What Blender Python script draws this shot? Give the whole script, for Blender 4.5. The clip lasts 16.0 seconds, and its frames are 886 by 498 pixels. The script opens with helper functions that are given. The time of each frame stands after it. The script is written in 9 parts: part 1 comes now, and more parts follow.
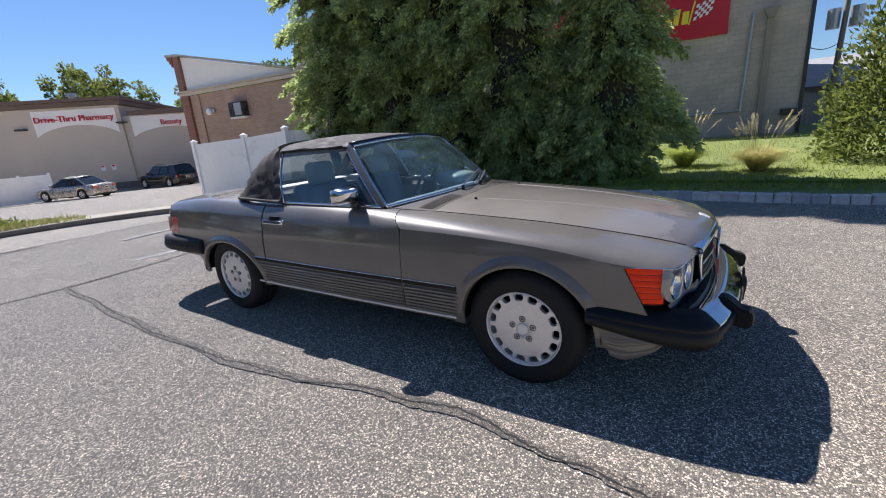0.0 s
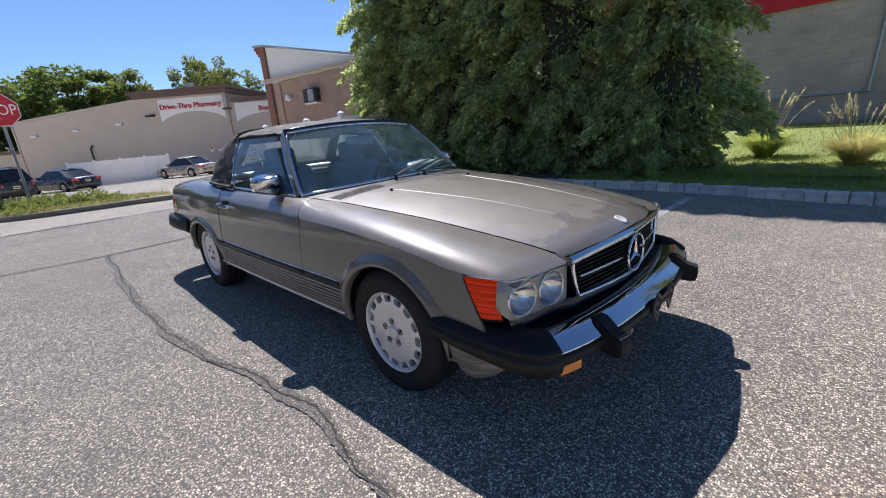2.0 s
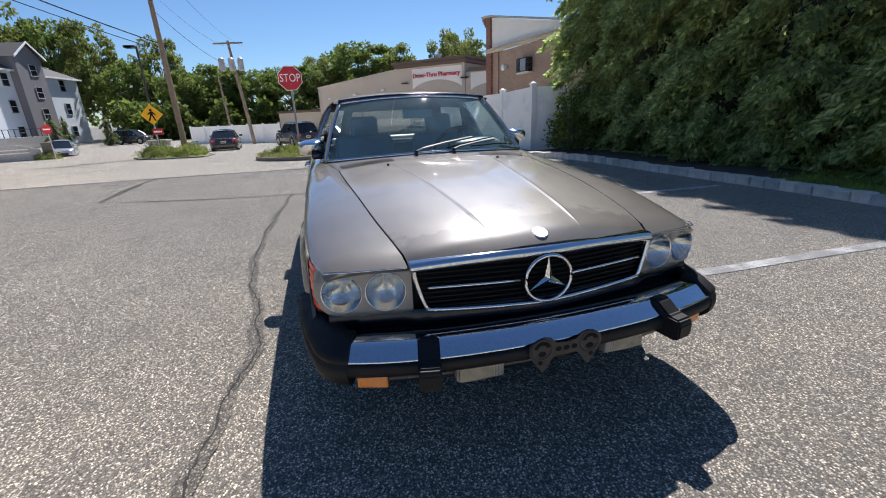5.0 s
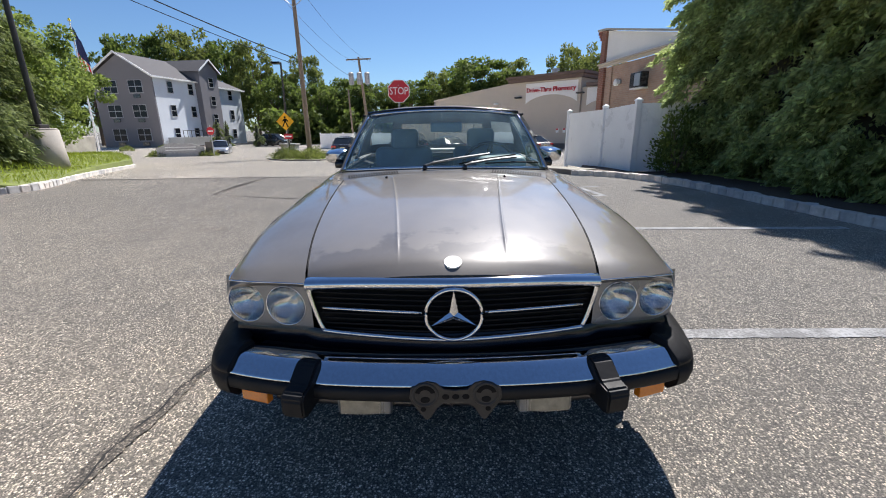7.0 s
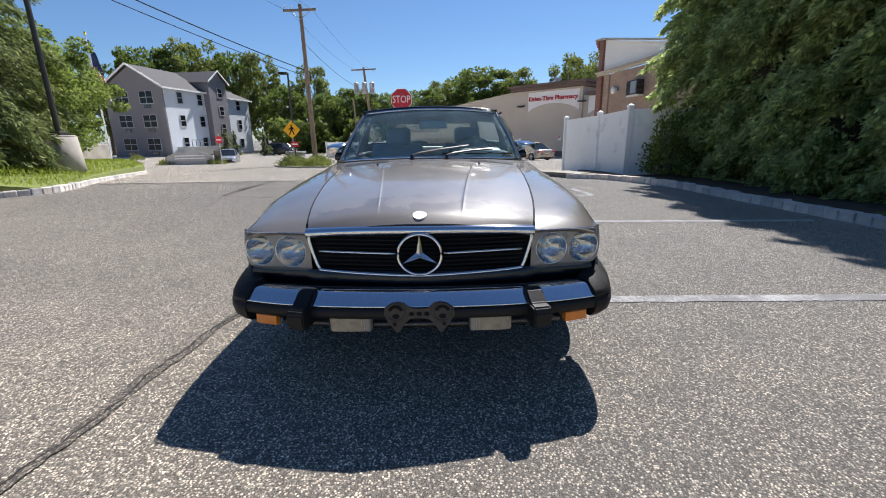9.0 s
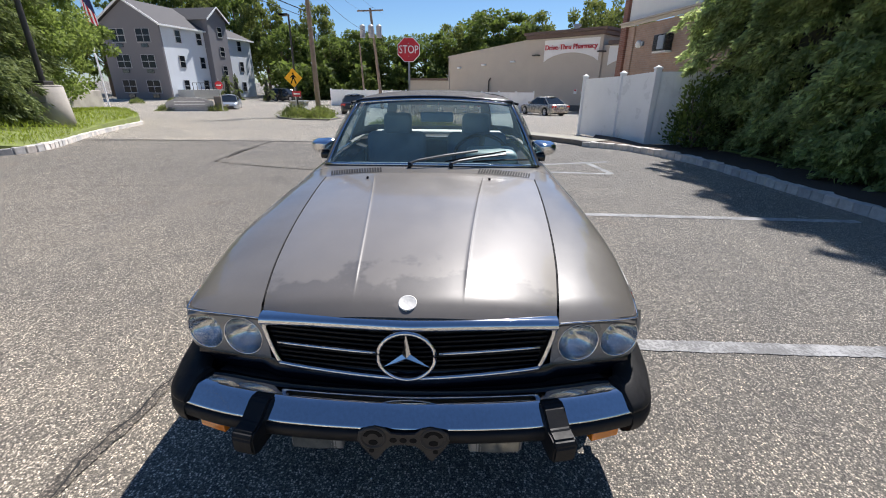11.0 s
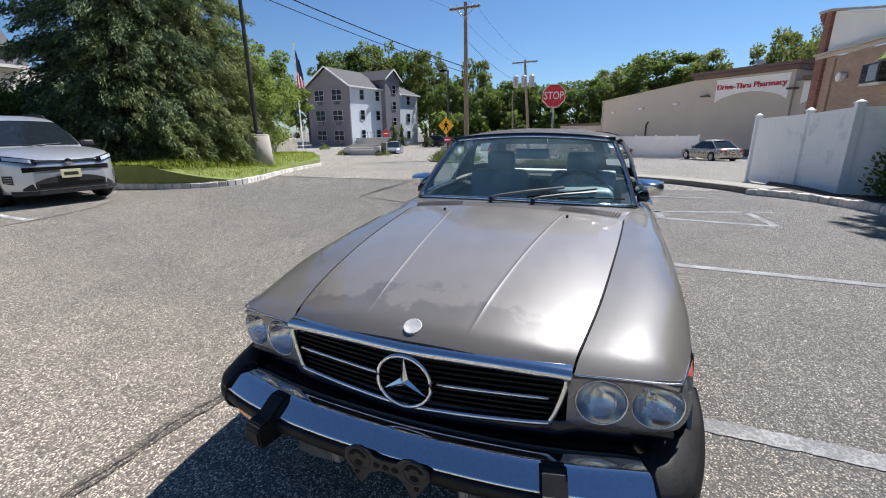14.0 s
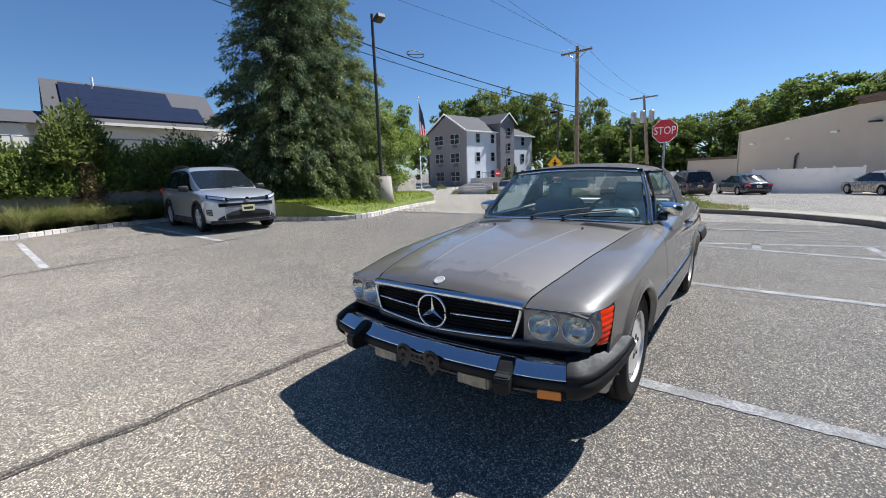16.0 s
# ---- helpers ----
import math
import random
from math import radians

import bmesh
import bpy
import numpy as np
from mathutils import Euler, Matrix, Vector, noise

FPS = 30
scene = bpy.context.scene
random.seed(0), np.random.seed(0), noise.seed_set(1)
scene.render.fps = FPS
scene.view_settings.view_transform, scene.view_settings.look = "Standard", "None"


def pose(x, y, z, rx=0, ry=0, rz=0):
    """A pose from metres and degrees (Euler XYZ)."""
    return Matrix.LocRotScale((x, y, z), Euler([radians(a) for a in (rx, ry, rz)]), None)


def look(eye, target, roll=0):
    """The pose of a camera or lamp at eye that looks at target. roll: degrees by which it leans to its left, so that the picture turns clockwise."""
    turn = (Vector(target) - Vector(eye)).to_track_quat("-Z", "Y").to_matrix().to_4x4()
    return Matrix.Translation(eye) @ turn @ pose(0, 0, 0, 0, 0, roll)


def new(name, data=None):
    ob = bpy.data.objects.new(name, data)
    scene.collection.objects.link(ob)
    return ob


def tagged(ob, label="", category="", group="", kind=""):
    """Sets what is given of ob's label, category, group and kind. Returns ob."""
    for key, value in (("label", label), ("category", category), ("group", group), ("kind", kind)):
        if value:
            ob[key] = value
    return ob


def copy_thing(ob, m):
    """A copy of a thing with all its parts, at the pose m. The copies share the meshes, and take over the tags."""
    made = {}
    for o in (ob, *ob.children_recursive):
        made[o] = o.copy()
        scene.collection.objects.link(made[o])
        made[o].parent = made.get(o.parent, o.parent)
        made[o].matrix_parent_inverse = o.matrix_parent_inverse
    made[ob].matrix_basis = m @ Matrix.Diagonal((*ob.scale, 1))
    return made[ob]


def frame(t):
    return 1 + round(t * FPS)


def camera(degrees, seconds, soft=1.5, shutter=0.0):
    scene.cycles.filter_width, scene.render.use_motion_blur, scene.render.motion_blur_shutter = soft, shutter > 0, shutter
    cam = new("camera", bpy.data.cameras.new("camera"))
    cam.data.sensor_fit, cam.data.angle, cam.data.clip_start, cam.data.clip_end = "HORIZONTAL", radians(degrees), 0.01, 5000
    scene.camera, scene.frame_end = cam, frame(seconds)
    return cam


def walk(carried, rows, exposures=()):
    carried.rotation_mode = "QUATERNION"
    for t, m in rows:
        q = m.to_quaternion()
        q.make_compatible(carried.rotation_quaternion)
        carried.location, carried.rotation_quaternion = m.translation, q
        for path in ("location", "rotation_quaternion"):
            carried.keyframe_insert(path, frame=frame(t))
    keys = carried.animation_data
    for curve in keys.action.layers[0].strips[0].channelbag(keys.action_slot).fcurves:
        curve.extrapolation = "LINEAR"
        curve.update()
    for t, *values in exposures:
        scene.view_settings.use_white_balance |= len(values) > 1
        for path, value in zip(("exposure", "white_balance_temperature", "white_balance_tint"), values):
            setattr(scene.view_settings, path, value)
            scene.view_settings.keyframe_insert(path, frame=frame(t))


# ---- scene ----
cam = camera(93.4, 16.0, 1.0)
PATH = [
    (0, (0.742, -2.573, 1.26), (-0.325, -0.965, 0.732), -4.6),
    (0.5, (0.896, -2.376, 1.218), (-0.235, -0.816, 0.68), -4.7),
    (1, (1.049, -2.177, 1.217), (-0.155, -0.676, 0.672), -4.7),
    (1.5, (1.296, -2.036, 1.217), (0.018, -0.601, 0.665), -4.7),
    (2, (1.436, -1.857, 1.2), (0.076, -0.503, 0.636), -4.6),
    (2.5, (1.526, -1.644, 1.186), (0.086, -0.38, 0.614), -4.2),
    (3, (1.669, -1.483, 1.181), (0.143, -0.33, 0.595), -4.1),
    (3.5, (1.847, -1.302, 1.184), (0.231, -0.286, 0.588), -4.1),
    (4, (1.899, -1.071, 1.156), (0.196, -0.214, 0.552), -3.8),
    (4.5, (1.933, -0.876, 1.152), (0.154, -0.202, 0.537), -3.3),
    (4.7, (1.979, -0.802, 1.154), (0.175, -0.202, 0.534), -3.0),
    (6.8, (1.914, -0.086, 1.135), (0.0, -0.047, 0.555), -0.4),
    (7, (1.953, -0.042, 1.142), (0.033, -0.024, 0.584), -0.6),
    (7.5, (2.139, -0.001, 1.119), (0.203, -0.007, 0.618), -0.8),
    (8, (2.289, 0.056, 1.105), (0.343, 0.045, 0.641), -1.1),
    (8.5, (2.377, 0.092, 1.073), (0.433, 0.083, 0.606), -1.1),
    (9, (2.377, 0.097, 1.042), (0.445, 0.092, 0.524), -0.8),
    (9.2, (2.366, 0.091, 1.074), (0.443, 0.09, 0.526), -0.7),
    (11.3, (1.759, 0.128, 1.371), (-0.095, 0.099, 0.621), 0.9),
    (11.5, (1.715, 0.119, 1.368), (-0.138, 0.095, 0.615), 1.1),
    (12, (1.584, 0.057, 1.369), (-0.269, 0.014, 0.617), 1.3),
    (12.5, (1.54, 0.035, 1.362), (-0.316, -0.058, 0.624), 1.3),
    (13, (1.535, 0.11, 1.358), (-0.321, -0.142, 0.658), 0.5),
    (13.5, (1.566, 0.324, 1.34), (-0.274, -0.145, 0.713), -0.2),
    (14, (1.754, 0.498, 1.307), (-0.042, -0.19, 0.76), -0.5),
    (14.5, (1.904, 0.671, 1.328), (0.159, -0.183, 0.852), -0.8),
    (15, (2.007, 0.918, 1.306), (0.318, -0.068, 0.888), -1.1),
    (15.5, (2.134, 1.081, 1.295), (0.501, -0.01, 0.917), -1.7),
    (16, (2.365, 1.253, 1.275), (0.785, 0.081, 0.917), -2.0),
]
walk(cam, [(t, look(e, g, r)) for t, e, g, r in PATH], [(0, 0.96, 6050, 16), (2.5, 0.95, 6050, 16), (5, 0.92, 6150, 12), (9, 0.90, 6200, 12), (13, 0.82, 6100, 12), (16, 0.84, 5900, 10)])

# ---- light ----
SUN_DIR = Vector((-0.66, 0.30, 0.95)).normalized()
world = bpy.data.worlds.new("sky")
scene.world = world
world.use_nodes = True
wn = world.node_tree.nodes
sky = wn.new("ShaderNodeTexSky")
sky.sky_type, sky.sun_disc = "NISHITA", False
sky.sun_elevation = math.asin(SUN_DIR.z)
sky.sun_rotation = math.atan2(SUN_DIR.x, SUN_DIR.y)
sky.air_density, sky.dust_density, sky.ozone_density = 1.0, 0.15, 3.0
wn["Background"].inputs[1].default_value = 0.051
tint = wn.new("ShaderNodeMix")
tint.data_type, tint.blend_type = "RGBA", "MULTIPLY"
tint.inputs[0].default_value, tint.inputs[7].default_value = 1.0, (0.80, 0.965, 1.13, 1)
world.node_tree.links.new(sky.outputs[0], tint.inputs[6])
world.node_tree.links.new(tint.outputs[2], wn["Background"].inputs[0])
sun_data = bpy.data.lights.new("sun", "SUN")
sun_data.energy, sun_data.angle, sun_data.color = 5.0, radians(0.53), (1.0, 0.945, 0.87)
sun = new("sun", sun_data)
sun.matrix_world = look(SUN_DIR * 60, (0, 0, 0))

# ---- materials ----
def links_of(m):
    return m.node_tree.nodes, m.node_tree.links


def base_mat(name, rough=0.5, metal=0.0):
    m = bpy.data.materials.new(name)
    m.use_nodes = True
    b = m.node_tree.nodes["Principled BSDF"]
    b.inputs["Roughness"].default_value, b.inputs["Metallic"].default_value = rough, metal
    return m, b


def noise_node(m, scale, detail=4.0, rough=0.55, coord="Object", stretch=(1, 1, 1)):
    n, l = links_of(m)
    tc, mp, t = n.new("ShaderNodeTexCoord"), n.new("ShaderNodeMapping"), n.new("ShaderNodeTexNoise")
    mp.inputs["Scale"].default_value = stretch
    t.inputs["Scale"].default_value, t.inputs["Detail"].default_value, t.inputs["Roughness"].default_value = scale, detail, rough
    l.new(tc.outputs[coord], mp.inputs[0])
    l.new(mp.outputs[0], t.inputs["Vector"])
    return t.outputs["Fac"]


def ramp(m, fac, stops):
    n, l = links_of(m)
    r = n.new("ShaderNodeValToRGB")
    while len(r.color_ramp.elements) < len(stops):
        r.color_ramp.elements.new(0.5)
    for e, (p, c) in zip(r.color_ramp.elements, stops):
        e.position, e.color = p, (*c, 1) if len(c) == 3 else c
    l.new(fac, r.inputs[0])
    return r.outputs[0]


def mix(m, fac, a, b, mode="MIX"):
    n, l = links_of(m)
    x = n.new("ShaderNodeMix")
    x.data_type, x.blend_type = "RGBA", mode
    for i, v in ((0, fac), (6, a), (7, b)):
        if hasattr(v, "is_linked"):
            l.new(v, x.inputs[i])
        else:
            x.inputs[i].default_value = v if i == 0 else (*v, 1)
    return x.outputs[2]


def bump(m, b, height, strength=0.3, dist=0.01):
    n, l = links_of(m)
    u = n.new("ShaderNodeBump")
    u.inputs["Strength"].default_value, u.inputs["Distance"].default_value = strength, dist
    l.new(height, u.inputs["Height"])
    l.new(u.outputs[0], b.inputs["Normal"])


def plain(name, col, rough=0.5, metal=0.0, var=0.18, scale=6.0, fine=90.0, bumps=0.08, coat=0.0, stretch=(1, 1, 1), rvar=0.12):
    """A surface with broad and fine variation, a little relief and uneven gloss."""
    m, b = base_mat(name, rough, metal)
    n, l = links_of(m)
    big, small = noise_node(m, scale, stretch=stretch), noise_node(m, fine, 3.0)
    lo, hi = [c * (1 - var) for c in col], [min(1, c * (1 + var)) for c in col]
    c1 = ramp(m, big, [(0.3, lo), (0.7, hi)])
    c2 = mix(m, 0.25, c1, ramp(m, small, [(0.3, [c * 0.75 for c in col]), (0.7, [min(1, c * 1.2) for c in col])]))
    l.new(c2, b.inputs["Base Color"])
    if rvar:
        l.new(ramp(m, big, [(0.3, [max(0.02, rough - rvar)] * 3), (0.7, [min(1, rough + rvar)] * 3)]), b.inputs["Roughness"])
    if bumps:
        bump(m, b, small, bumps, 0.004)
    b.inputs["Coat Weight"].default_value = coat
    return m


def leaf_mat(name, c1, c2, through_col, amount=0.3):
    m, b = base_mat(name, 0.7)
    b.inputs["Specular IOR Level"].default_value = 0.2
    n, l = links_of(m)
    g = n.new("ShaderNodeNewGeometry")
    col = ramp(m, g.outputs["Random Per Island"], [(0.0, c1), (0.75, c2), (1.0, [c * 1.5 for c in c2])])
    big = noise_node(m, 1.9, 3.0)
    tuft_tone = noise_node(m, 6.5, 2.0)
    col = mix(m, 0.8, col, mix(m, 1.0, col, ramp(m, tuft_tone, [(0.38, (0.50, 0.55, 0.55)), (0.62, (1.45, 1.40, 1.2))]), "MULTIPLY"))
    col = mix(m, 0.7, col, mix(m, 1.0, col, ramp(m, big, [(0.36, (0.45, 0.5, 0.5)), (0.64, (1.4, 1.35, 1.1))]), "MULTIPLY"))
    l.new(col, b.inputs["Base Color"])
    tr, add = n.new("ShaderNodeBsdfTranslucent"), n.new("ShaderNodeMixShader")
    tr.inputs[0].default_value = (*through_col, 1)
    add.inputs[0].default_value = amount
    l.new(b.outputs[0], add.inputs[1])
    l.new(tr.outputs[0], add.inputs[2])
    l.new(add.outputs[0], n["Material Output"].inputs[0])
    return m


def glass_mat(name, tint, rough=0.0, dust_sheen=0.0, dust_sheen_col=(0.75, 0.76, 0.76)):
    """Thin sheet glass: clear with a tint, and mirror gloss by angle."""
    m, b = base_mat(name, rough)
    n, l = links_of(m)
    t, g, mx, fr = n.new("ShaderNodeBsdfTransparent"), n.new("ShaderNodeBsdfGlossy"), n.new("ShaderNodeMixShader"), n.new("ShaderNodeLayerWeight")
    t.inputs[0].default_value = (*tint, 1)
    g.inputs["Roughness"].default_value = 0.02
    power, gain = n.new("ShaderNodeMath"), n.new("ShaderNodeMath")
    fr.inputs[0].default_value = 0.5
    power.operation, power.inputs[1].default_value = "POWER", 4.5
    gain.operation, gain.inputs[1].default_value, gain.inputs[2].default_value = "MULTIPLY_ADD", 0.9, 0.06
    l.new(fr.outputs["Facing"], power.inputs[0])
    l.new(power.outputs[0], gain.inputs[0])
    l.new(gain.outputs[0], mx.inputs[0])
    # thin dull layer: dust, and on car glass a stand-in for reflected sky
    if dust_sheen:
        d, md = n.new("ShaderNodeBsdfDiffuse"), n.new("ShaderNodeMixShader")
        d.inputs[0].default_value = (*dust_sheen_col, 1)
        dust_sheen_fac = ramp(m, noise_node(m, 7.0, 5.0), [(0.3, (dust_sheen * 0.5,) * 3), (0.7, (dust_sheen * 1.6,) * 3)])
        l.new(dust_sheen_fac, md.inputs[0])
        l.new(t.outputs[0], md.inputs[1])
        l.new(d.outputs[0], md.inputs[2])
        l.new(md.outputs[0], mx.inputs[1])
    else:
        l.new(t.outputs[0], mx.inputs[1])
    l.new(g.outputs[0], mx.inputs[2])
    l.new(mx.outputs[0], n["Material Output"].inputs[0])
    return m


def asphalt_mat(name, tone):
    m, b = base_mat(name, 0.8)
    n, l = links_of(m)
    tc = n.new("ShaderNodeTexCoord")
    v = n.new("ShaderNodeTexVoronoi")
    v.inputs["Scale"].default_value = 128.0
    l.new(tc.outputs["Object"], v.inputs["Vector"])
    sep = n.new("ShaderNodeSeparateColor")
    l.new(v.outputs["Color"], sep.inputs[0])
    stone = ramp(m, sep.outputs[0], [(0.0, (0.075, 0.072, 0.068)), (0.4, (0.20, 0.192, 0.178)), (0.72, (0.44, 0.42, 0.39)), (1.0, (0.74, 0.71, 0.66))])
    fine = noise_node(m, 260.0, 3.0)
    binder = ramp(m, fine, [(0.38, (0.025, 0.024, 0.023)), (0.66, (0.20, 0.192, 0.176))])
    edge = ramp(m, v.outputs["Distance"], [(0.30, (0, 0, 0)), (0.62, (1, 1, 1))])
    col = mix(m, edge, stone, binder)
    broad = noise_node(m, 0.35, 5.0, 0.6)
    mid = noise_node(m, 2.2, 5.0, 0.65)
    col = mix(m, 1.0, col, ramp(m, broad, [(0.3, (0.82, 0.82, 0.83)), (0.7, (1.12, 1.1, 1.07))]), "MULTIPLY")
    col = mix(m, 1.0, col, ramp(m, mid, [(0.3, (0.87, 0.85, 0.82)), (0.7, (1.14, 1.10, 1.03))]), "MULTIPLY")
    stain = ramp(m, noise_node(m, 0.9, 6.0, 0.7), [(0.60, (0, 0, 0)), (0.74, (0.45, 0.45, 0.45))])
    col = mix(m, stain, col, mix(m, 1.0, col, (1.02, 0.80, 0.68), "MULTIPLY"))
    gravel = noise_node(m, 55.0, 6.0, 0.85)
    col = mix(m, 1.0, col, ramp(m, gravel, [(0.38, (0.48, 0.48, 0.49)), (0.62, (1.50, 1.48, 1.42))]), "MULTIPLY")
    patchy = noise_node(m, 15.0, 7.0, 0.85)
    col = mix(m, 1.0, col, ramp(m, patchy, [(0.36, (0.76, 0.76, 0.77)), (0.64, (1.25, 1.24, 1.20))]), "MULTIPLY")
    col = mix(m, 1.0, col, tone, "MULTIPLY")
    l.new(col, b.inputs["Base Color"])
    b.inputs["Diffuse Roughness"].default_value = 1.0
    bump(m, b, sep.outputs[0], 1.0, 0.006)
    return m


M = {}
M["asphalt"] = asphalt_mat("asphalt", (1.40, 1.355, 1.295))
M["tar"] = asphalt_mat("crack_sealer", (0.74, 0.70, 0.66))
M["pale_asphalt"] = asphalt_mat("pale_asphalt", (2.55, 2.47, 2.34))
M["crack"] = plain("open_crack", (0.025, 0.024, 0.023), 0.9, var=0.4, bumps=0.2)
def line_mat():
    """Road paint worn through to the stones."""
    m, b = base_mat("worn_road_paint", 0.75)
    n, l = links_of(m)
    wear, grit = noise_node(m, 3.0, 6.0, 0.7), noise_node(m, 70.0, 4.0, 0.7)
    paint = ramp(m, wear, [(0.3, (0.42, 0.405, 0.385)), (0.7, (0.66, 0.645, 0.615))])
    hole = ramp(m, mix(m, 0.5, wear, grit), [(0.46, (1, 1, 1)), (0.56, (0, 0, 0))])
    l.new(mix(m, hole, paint, (0.27, 0.26, 0.245)), b.inputs["Base Color"])
    bump(m, b, grit, 0.4, 0.004)
    return m


M["paint_line"] = line_mat()
M["granite"] = plain("granite", (0.40, 0.40, 0.40), 0.75, var=0.3, scale=9, fine=150, bumps=0.5)
M["grass"] = leaf_mat("grass_blade", (0.12, 0.18, 0.028), (0.25, 0.30, 0.048), (0.33, 0.40, 0.05), 0.4)
M["soil"] = plain("lawn_soil", (0.155, 0.185, 0.045), 0.9, var=0.3, scale=2.5, bumps=0.6)
M["verge"] = plain("bare_verge", (0.25, 0.235, 0.19), 0.9, var=0.25, scale=3, bumps=0.6)
M["mulch"] = plain("mulch", (0.075, 0.05, 0.035), 0.9, var=0.45, scale=14, bumps=0.8)
M["concrete"] = plain("concrete", (0.42, 0.40, 0.36), 0.8, var=0.22, scale=3, bumps=0.3)
M["kerb_dark"] = plain("old_kerb", (0.13, 0.12, 0.11), 0.85, var=0.3, scale=6, bumps=0.5)
M["stucco"] = plain("beige_stucco", (0.50, 0.44, 0.37), 0.85, var=0.07, scale=0.6, bumps=0.2)
M["white_stucco"] = plain("white_stucco", (0.80, 0.79, 0.76), 0.8, var=0.05, scale=0.8, bumps=0.1)
M["brown_cap"] = plain("brown_metal", (0.13, 0.085, 0.065), 0.6, var=0.15)
M["vinyl"] = plain("white_vinyl", (0.82, 0.83, 0.84), 0.35, var=0.04, scale=2, bumps=0.02)
M["brick_red"] = plain("red_brick", (0.27, 0.10, 0.07), 0.85, var=0.25, scale=12, bumps=0.4)
M["block"] = plain("concrete_block", (0.30, 0.25, 0.215), 0.9, var=0.12, scale=2, bumps=0.4)
M["sign_red"] = plain("sign_red", (0.55, 0.015, 0.03), 0.4, var=0.08, bumps=0.02)
M["sign_white"] = plain("sign_white", (0.85, 0.85, 0.84), 0.4, var=0.04, bumps=0.0)
M["sign_yellow"] = plain("sign_yellow", (0.85, 0.42, 0.01), 0.4, var=0.06, bumps=0.0)
M["letter_yellow"] = plain("letter_yellow", (0.85, 0.68, 0.03), 0.4, var=0.05, bumps=0.0)
M["grey_roof"] = plain("pale_grey_roof", (0.30, 0.30, 0.31), 0.8, var=0.12, scale=2, bumps=0.2)
M["galv"] = plain("galvanised_steel", (0.42, 0.43, 0.44), 0.45, 0.7, var=0.15)
M["dark_metal"] = plain("dark_metal", (0.05, 0.045, 0.04), 0.45, 0.3, var=0.2)
M["wood_pole"] = plain("weathered_pole", (0.22, 0.17, 0.13), 0.85, var=0.25, scale=4, stretch=(6, 6, 0.4), bumps=0.5)
M["wire"] = plain("cable", (0.02, 0.02, 0.02), 0.6, var=0.1, bumps=0)
M["bark"] = plain("bark", (0.13, 0.095, 0.07), 0.9, var=0.35, scale=6, stretch=(4, 4, 0.6), bumps=0.9)
# near-black colour stands for the shade inside dense crowns
M["hedge_core"] = plain("dark_core", (0.030, 0.034, 0.022), 0.95, var=0.5, scale=9, bumps=0.9)
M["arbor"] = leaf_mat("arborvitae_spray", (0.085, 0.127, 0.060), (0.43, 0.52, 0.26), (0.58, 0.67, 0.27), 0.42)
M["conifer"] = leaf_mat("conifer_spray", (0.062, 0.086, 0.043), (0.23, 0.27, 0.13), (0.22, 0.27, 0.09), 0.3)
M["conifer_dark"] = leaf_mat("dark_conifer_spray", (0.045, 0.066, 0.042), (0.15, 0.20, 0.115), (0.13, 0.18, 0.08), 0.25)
M["wild_grass"] = leaf_mat("wild_grass", (0.13, 0.14, 0.055), (0.34, 0.32, 0.16), (0.34, 0.34, 0.13), 0.35)
M["vine_leaf"] = leaf_mat("vine_leaf", (0.15, 0.20, 0.05), (0.38, 0.43, 0.13), (0.55, 0.62, 0.16), 0.5)
M["leaf_mid"] = leaf_mat("glossy_leaf", (0.08, 0.12, 0.04), (0.19, 0.24, 0.08), (0.28, 0.36, 0.08), 0.4)
M["dry_stem"] = leaf_mat("dry_stem", (0.16, 0.11, 0.06), (0.36, 0.27, 0.17), (0.3, 0.22, 0.12), 0.3)
M["leaf"] = leaf_mat("broad_leaf", (0.055, 0.085, 0.028), (0.125, 0.165, 0.05), (0.19, 0.26, 0.05), 0.35)
M["leaf_light"] = leaf_mat("broad_leaf_light", (0.075, 0.105, 0.035), (0.17, 0.20, 0.068), (0.24, 0.28, 0.07), 0.35)
M["straw"] = leaf_mat("dry_grass", (0.36, 0.31, 0.18), (0.64, 0.58, 0.42), (0.6, 0.54, 0.36), 0.35)
M["grey_siding"] = plain("grey_siding", (0.17, 0.165, 0.18), 0.75, var=0.06, scale=0.7)
M["pale_siding"] = plain("pale_siding", (0.62, 0.66, 0.71), 0.7, var=0.05, scale=0.7)
M["shingle"] = plain("asphalt_shingle", (0.075, 0.072, 0.076), 0.9, var=0.2, scale=3, fine=40, bumps=0.4)
M["window_frame"] = plain("grey_window_frame", (0.36, 0.36, 0.37), 0.5, var=0.06)
M["white_trim"] = plain("white_trim", (0.78, 0.78, 0.77), 0.5, var=0.05)
M["window_glass"] = plain("dark_window", (0.012, 0.015, 0.02), 0.10, var=0.3, bumps=0, rvar=0)
M["window_glass"].node_tree.nodes["Principled BSDF"].inputs["Specular IOR Level"].default_value = 0.2
M["sash"] = plain("pale_window_frame", (0.40, 0.40, 0.41), 0.5, var=0.06)
M["car_silver"] = plain("silver_paint", (0.50, 0.52, 0.555), 0.28, 0.6, var=0.02, bumps=0, coat=0.6, rvar=0.0)
M["car_black"] = plain("black_paint", (0.012, 0.012, 0.014), 0.2, 0.2, var=0.1, bumps=0, coat=0.7)
M["car_navy"] = plain("dark_blue_paint", (0.014, 0.02, 0.035), 0.2, 0.3, var=0.1, bumps=0, coat=0.7)
M["car_grey"] = plain("dark_grey_paint", (0.05, 0.052, 0.056), 0.25, 0.5, var=0.1, bumps=0, coat=0.6)
